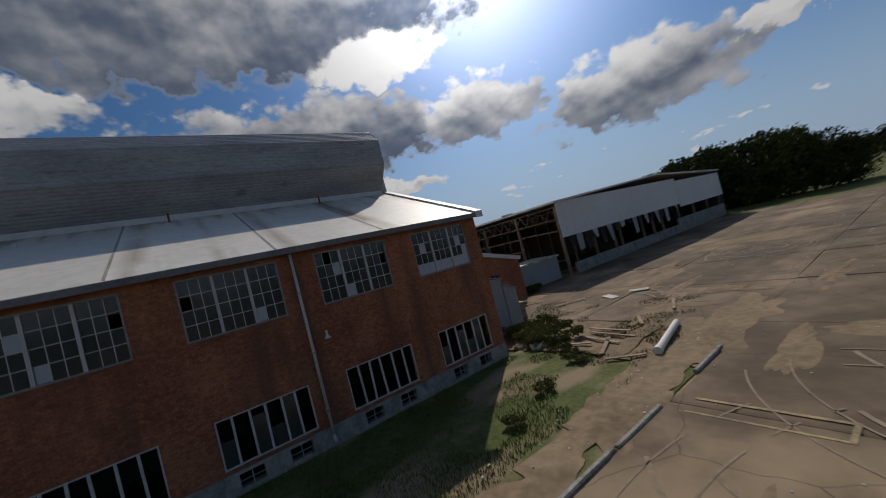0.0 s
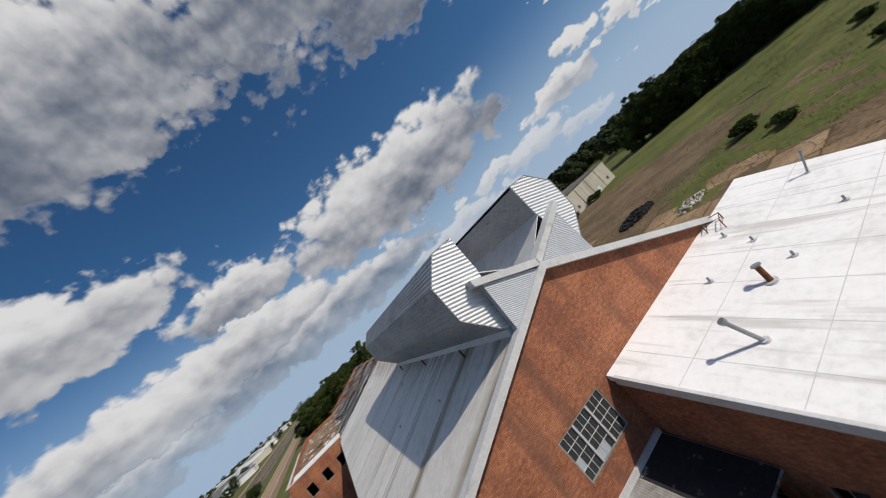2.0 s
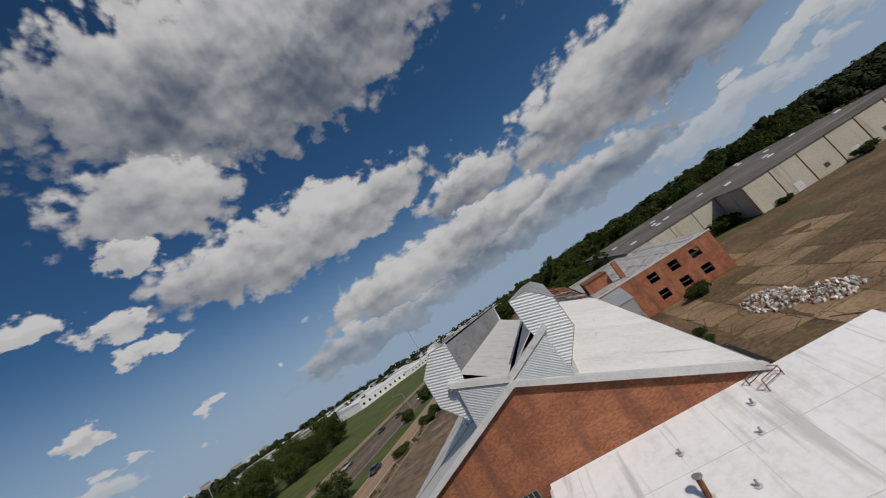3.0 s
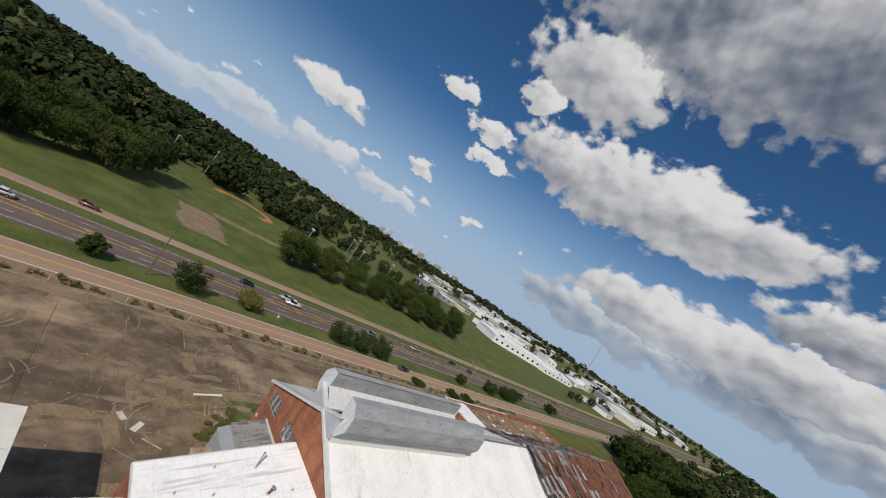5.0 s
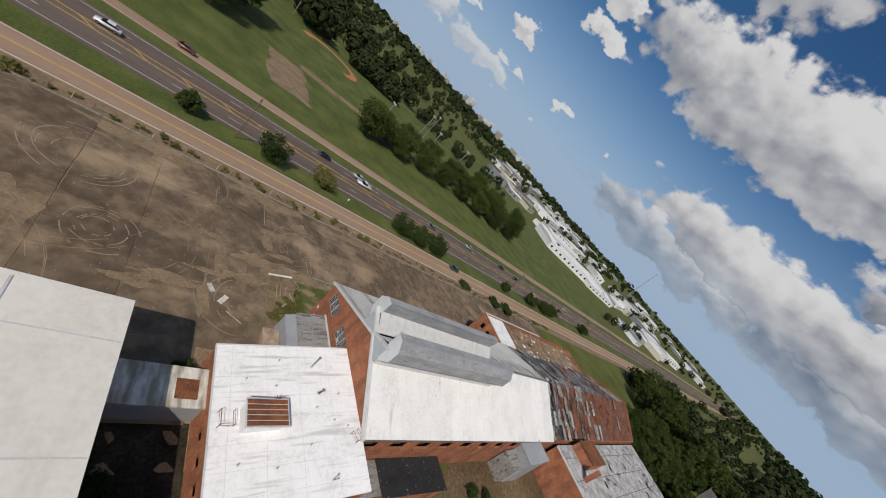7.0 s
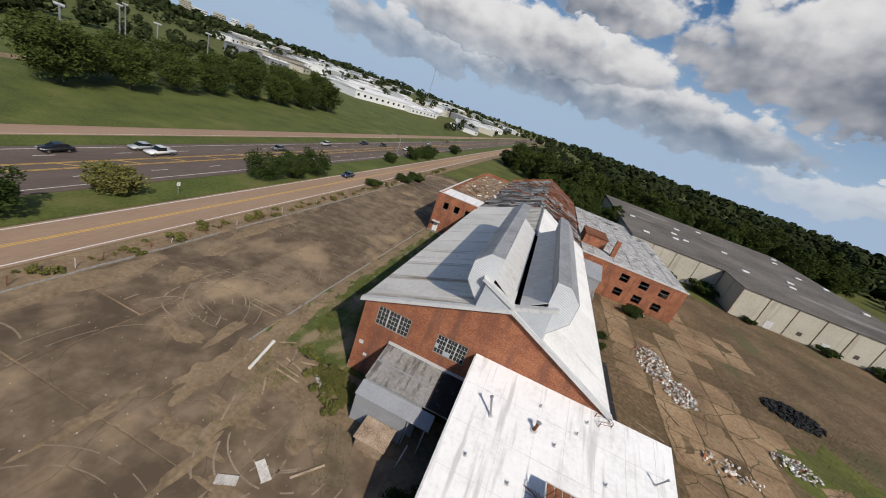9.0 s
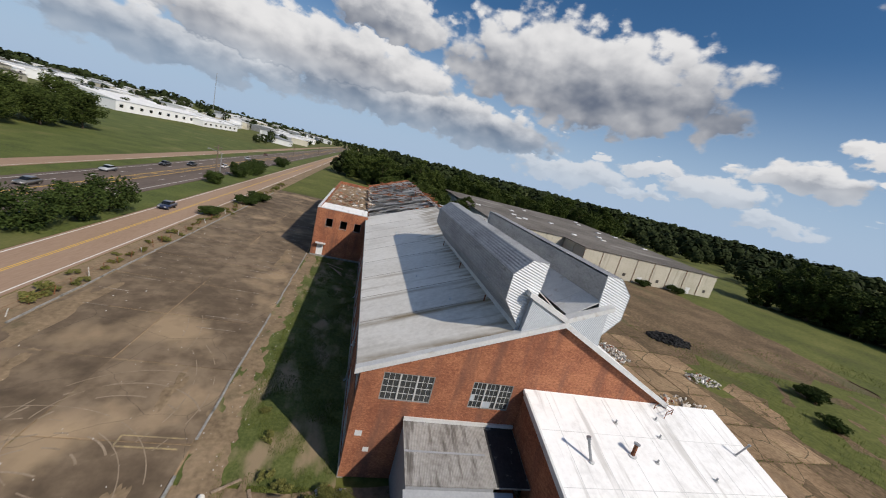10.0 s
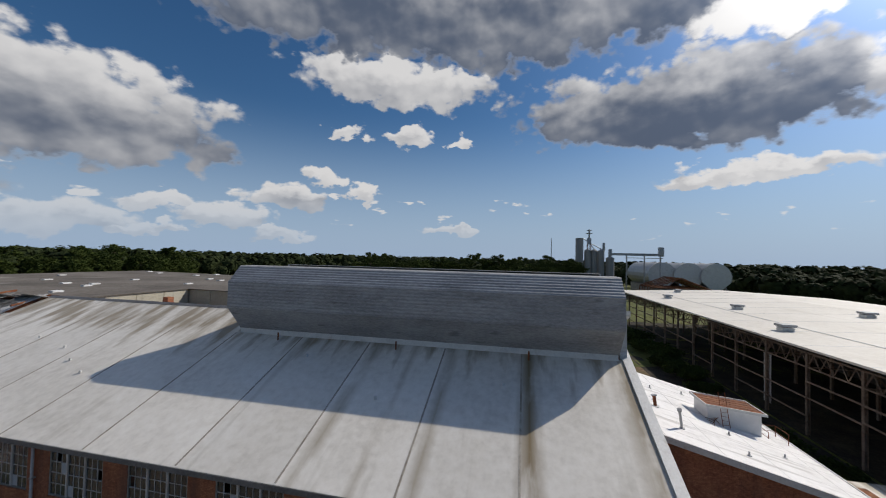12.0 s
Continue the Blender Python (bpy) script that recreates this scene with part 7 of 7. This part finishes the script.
for i in range(14):
    for j in range(7):
        b2.faces.new((g[i][j], g[(i + 1) % 14][j], g[(i + 1) % 14][(j + 1) % 7], g[i][(j + 1) % 7]))
b2.to_mesh(me_tyre), b2.free()
me_tyre.materials.append(M_TYRE)
tyres = root("tyre_heap", "big heap of dumped black tyres on the yard", "tyre heap", (65.3, 37.0, 0))
for k in range(220):
    r, a = q.random() ** 0.55, q.uniform(0, 6.28)
    piece("tyre", me_tyre, tyres, (4.8 * r * math.cos(a), 3.2 * r * math.sin(a), 0.1 + 1.1 * (1 - r) * q.random()), (q.gauss(0, 0.5), q.gauss(0, 0.5), 0), (1.3, 1.3, 1.3))

# Broken concrete slabs in the yard.
yard_meshes = []
for me in slab_meshes:
    me = me.copy()
    me.materials.clear()
    me.materials.append(M_YARDSLAB)
    yard_meshes.append(me)
yard_slabs = root("yard_slabs", "broken tan concrete slabs in the earth yard", "pavement", kind="structure")
for i in range(6):
    for j in range(14):
        x, y = 36 + 5.2 * i, -11 + 6.2 * j
        if noise.noise((x * 0.06, y * 0.06, 8)) + 0.5 * noise.noise((x * 0.4, y * 0.4, 3)) > (-0.3 if x < 56 else 0.1) and (x > 36 or y > 24) and x + 0.4 * y > 33:
            piece("slab", yard_meshes[q.randrange(4)], yard_slabs, (x, y, q.uniform(-0.04, 0.0)), (q.gauss(0, 0.006), q.gauss(0, 0.006), 0.03 + q.gauss(0, 0.02)), (q.uniform(0.83, 0.868), q.uniform(0.98, 1.03), 1))
# Sandy soil washed over the concrete and along the kerb.


def soil(x, y, rx, ry, seed, label="sandy soil washed over the concrete"):
    bm = bmesh.new()
    mid = bm.verts.new((0, 0, 0.05))
    rim = []
    for i in range(40):
        a = 2 * math.pi * i / 40
        k = 1 + 0.75 * noise.noise((math.cos(a) * 1.6 + seed * 3.1, math.sin(a) * 1.6, seed)) + 0.25 * noise.noise((math.cos(a) * 5 + seed, math.sin(a) * 5, 2))
        rim.append(bm.verts.new((rx * k * math.cos(a), ry * k * math.sin(a), -0.005)))
    for i in range(40):
        bm.faces.new((mid, rim[i], rim[(i + 1) % 40]))
    ob = tagged(part("soil_patch", bm, M_SOIL), label, "soil", kind="structure")
    ob.location = (x, y, 0.012)


for k in range(14):
    soil(-9.3 + q.uniform(-0.6, 0.5), -4 + 4.2 * k, q.uniform(0.8, 1.6), q.uniform(2.0, 3.2), k, "bare sandy soil along the kerb")
for k, (x, y, rx, ry) in enumerate(((-9.5, -9, 1.4, 3.0), (-5.9, -4.2, 0.6, 3.4), (-4.6, -10.0, 0.7, 3.6), (-3.6, -15.5, 0.5, 3.0), (-23.6, 0.8, 1.4, 2.0), (-26.0, 8.0, 1.2, 3.0), (-15.4, -6.7, 2.4, 0.9), (-6, -14.0, 3.0, 0.9), (-12, -17, 0.6, 3.0), (2, -16, 4.0, 0.8), (-0.6, -20.4, 1.0, 4.5), (-14, 8, 0.7, 3.0), (-28.3, -6, 1.6, 7.0), (-28.5, 18, 1.3, 8.0), (-28.2, -30, 1.6, 8.0), (-13, 46, 1.2, 5.0), (1.5, -25, 0.9, 4.0), (-3, -37.5, 5.5, 3.4), (-4.5, -10.8, 2.6, 0.9), (-12.5, -4, 0.6, 3.2))):
    soil(x, y, rx, ry, 30 + k)
litter = bmesh.new()
for k in range(500):
    zone = q.random()
    if zone < 0.45:
        x, y = q.uniform(-25, 10), q.uniform(-45, -3)
    elif zone < 0.75:
        x, y = q.uniform(-29, -10), q.uniform(-3, 60)
    else:
        x, y = q.uniform(-10.6, -7), q.uniform(-6, 40)
    s = q.uniform(0.02, 0.07)
    box(litter, x, y, 0.0, x + s, y + s * q.uniform(0.5, 1.8), 0.03 + s * 0.4)
tagged(part("litter", litter, M_PLASTER), "small chips and litter scattered on the concrete", "litter", kind="stuff")

# ---- vehicles ----


def car(name, label, paint, x, y, heading, kind="car"):
    """heading 0 drives towards +y."""
    ob = root(name, label, "car" if kind == "car" else "pickup truck", (x, y, 0.02))
    ob.rotation_euler = (0, 0, heading)
    L, Wd = (4.6, 0.9) if kind == "car" else (5.6, 1.0)
    prof = [(-L / 2, 0.35), (L / 2 - 0.1, 0.35), (L / 2, 0.62), (L / 2 - 0.25, 0.86), (L * 0.24, 0.98), (-L / 2 + 0.1, 1.0), (-L / 2, 0.8)]
    bm = one_prism(prof, "x", -Wd, Wd)
    bmesh.ops.bevel(bm, geom=bm.edges[:], offset=0.06, segments=2, affect="EDGES")
    part("body", bm, paint, ob, smooth=True)
    cab = [(L * 0.26, 0.97), (L * 0.06, 1.45), (-L * 0.22, 1.48), (-L * 0.40, 0.98)] if kind == "car" else [(L * 0.20, 0.97), (L * 0.08, 1.72), (-L * 0.12, 1.74), (-L * 0.16, 0.98)]
    bm = one_prism(cab, "x", -Wd + 0.14, Wd - 0.14)
    bmesh.ops.bevel(bm, geom=bm.edges[:], offset=0.05, segments=2, affect="EDGES")
    part("cabin_glass", bm, M_CARGLASS, ob, "dark glazed cabin")
    rz = cab[1][1]
    bm = boxes((-Wd + 0.16, cab[2][0] - 0.02, rz - 0.02, Wd - 0.16, cab[1][0] + 0.02, rz + 0.06))
    part("roof_panel", bm, paint, ob)
    if kind != "car":
        part("cargo_bed", boxes((-Wd + 0.12, -L / 2 + 0.1, 0.98, -Wd + 0.2, -L * 0.17, 1.15), (Wd - 0.2, -L / 2 + 0.1, 0.98, Wd - 0.12, -L * 0.17, 1.15)), paint, ob)
    for sx in (-1, 1):
        for wy in (L * 0.31, -L * 0.30):
            wh = part("wheel", tubes(((sx * (Wd - 0.2), wy, 0.33), (sx * (Wd + 0.02), wy, 0.33), 0.34), n=18), M_TYRE, ob)
            part("rim", tubes(((sx * (Wd + 0.0), wy, 0.33), (sx * (Wd + 0.035), wy, 0.33), 0.2), n=14), M_CHROME, wh)
        part("headlight", boxes((sx * (Wd - 0.3) - 0.16, L / 2 - 0.14, 0.62, sx * (Wd - 0.3) + 0.16, L / 2 - 0.01, 0.76)), M_LAMP_CLEAR, ob)
        part("tail_light", boxes((sx * (Wd - 0.25) - 0.14, -L / 2 - 0.01, 0.72, sx * (Wd - 0.25) + 0.14, -L / 2 + 0.06, 0.88)), M_LAMP_RED, ob)
    return ob


P = math.pi
car("pickup_truck", "white pickup truck on the highway", CAR_PAINTS["white"], -63.0, 27.5, P, "pickup")
car("car", "dark blue car on the tan frontage road", CAR_PAINTS["navy"], -40.6, 64.5, P)
car("car", "white saloon car on the highway", CAR_PAINTS["white"], -62.8, -41.0, P)
car("car", "maroon car on the tan service road", CAR_PAINTS["maroon"], -77.8, -28, 0)
car("car", "black car on the highway", CAR_PAINTS["black"], -66.0, 12, P)
car("car", "silver car on the highway", CAR_PAINTS["silver"], -66.0, 90, P)
car("car", "grey car driving along the highway", CAR_PAINTS["grey"], -62.9, 62, P)
for k, (x, y, c) in enumerate(((-66, 118, "black"), (-62.9, 130, "black"), (-56.8, 144, "white"), (-53.4, 158, "grey"), (-56.8, 178, "black"), (-62.9, 194, "silver"), (-53.4, 218, "black"), (-66, 242, "maroon"), (-66, 26, "silver"))):
    car("car", "distant " + c + " car on the highway", CAR_PAINTS[c], x, y, P if x < -57 else 0)

# ---- distant buildings ----


def shed_block(x, y, w, d, h, turn, mat, label, roofmat):
    ob = root("distant_building", label, "building", (x, y, -0.1), "distant low buildings")
    ob.rotation_euler = (0, 0, turn)
    part("wall", boxes((-w / 2, -d / 2, 0, w / 2, d / 2, h)), mat, ob)
    bm = bmesh.new()
    prism(bm, [(-w / 2 - 0.5, h), (w / 2 + 0.5, h), (0, h + w * 0.06)], "y", -d / 2 - 0.5, d / 2 + 0.5)
    part("roof", bm, roofmat, ob)
    for k in range(int(d // 9)):
        part("window", boxes((-w / 2 - 0.06, -d / 2 + 3 + 9 * k, h * 0.35, -w / 2 + 0.02, -d / 2 + 6 + 9 * k, h * 0.65)), M_CARGLASS, ob)
        part("window", boxes((w / 2 - 0.02, -d / 2 + 3 + 9 * k, h * 0.35, w / 2 + 0.06, -d / 2 + 6 + 9 * k, h * 0.65)), M_CARGLASS, ob)
    return ob


shed_block(-204, 377, 42, 92, 8, -0.30, M_WHITEWALL, "long white warehouse beyond the grass slope", M_WHITEWALL)
shed_block(-262, 440, 30, 80, 8, -0.30, M_WHITEWALL, "long white warehouse with a pale roof", M_WHITEWALL)
for k in range(120):
    a = radians(q.uniform(-48, -4))
    r = q.uniform(430, 1500)
    if -100 < r * math.sin(a) < -25:
        continue
    w, d = q.uniform(14, 40), q.uniform(18, 70)
    m = (M_WHITEWALL, M_PAINTCONC, M_WHITEWALL, M_GALV)[k % 4]
    shed_block(r * math.sin(a), r * math.cos(a), w, d, q.uniform(5, 10), q.uniform(-0.4, 0.4), m, "distant pale commercial building among trees", (M_WHITEWALL, M_GALV, M_FLASH, M_WHITEWALL, M_GRAVELROOF)[k % 5])
for k in range(26):
    a = radians(-72 + 1.15 * k + q.uniform(-0.5, 0.5))
    r = q.uniform(2500, 2900)
    w, h = q.uniform(24, 50), q.uniform(22, 75) * (1.3 if k in (6, 12, 13) else 0.8)
    ob = root("tower_block", "far pale tower block on the skyline", "tower block", (r * math.sin(a), r * math.cos(a), -6), "skyline towers")
    part("body", boxes((-w / 2, -w / 3, 0, w / 2, w / 3, h)), M_WHITEWALL if k % 3 else M_PAINTCONC, ob)
    for s in range(int(h // 9)):
        part("window_band", boxes((-w / 2 - 0.3, -w / 3 - 0.3, 4 + 9 * s, w / 2 + 0.3, w / 3 + 0.3, 6.5 + 9 * s)), M_CARGLASS, ob)
mast = root("radio_mast", "thin lattice radio mast on the horizon", "mast", (-560, 1500, 0))
part("lattice", tubes(((0, 0, 0), (0, 0, 130), 1.0), n=6), M_GALV, mast)
mast = root("radio_mast", "thin radio mast above the woods", "mast", (900, -60, 0))
part("lattice", tubes(((0, 0, 0), (0, 0, 75), 0.9), n=6), M_GALV, mast)
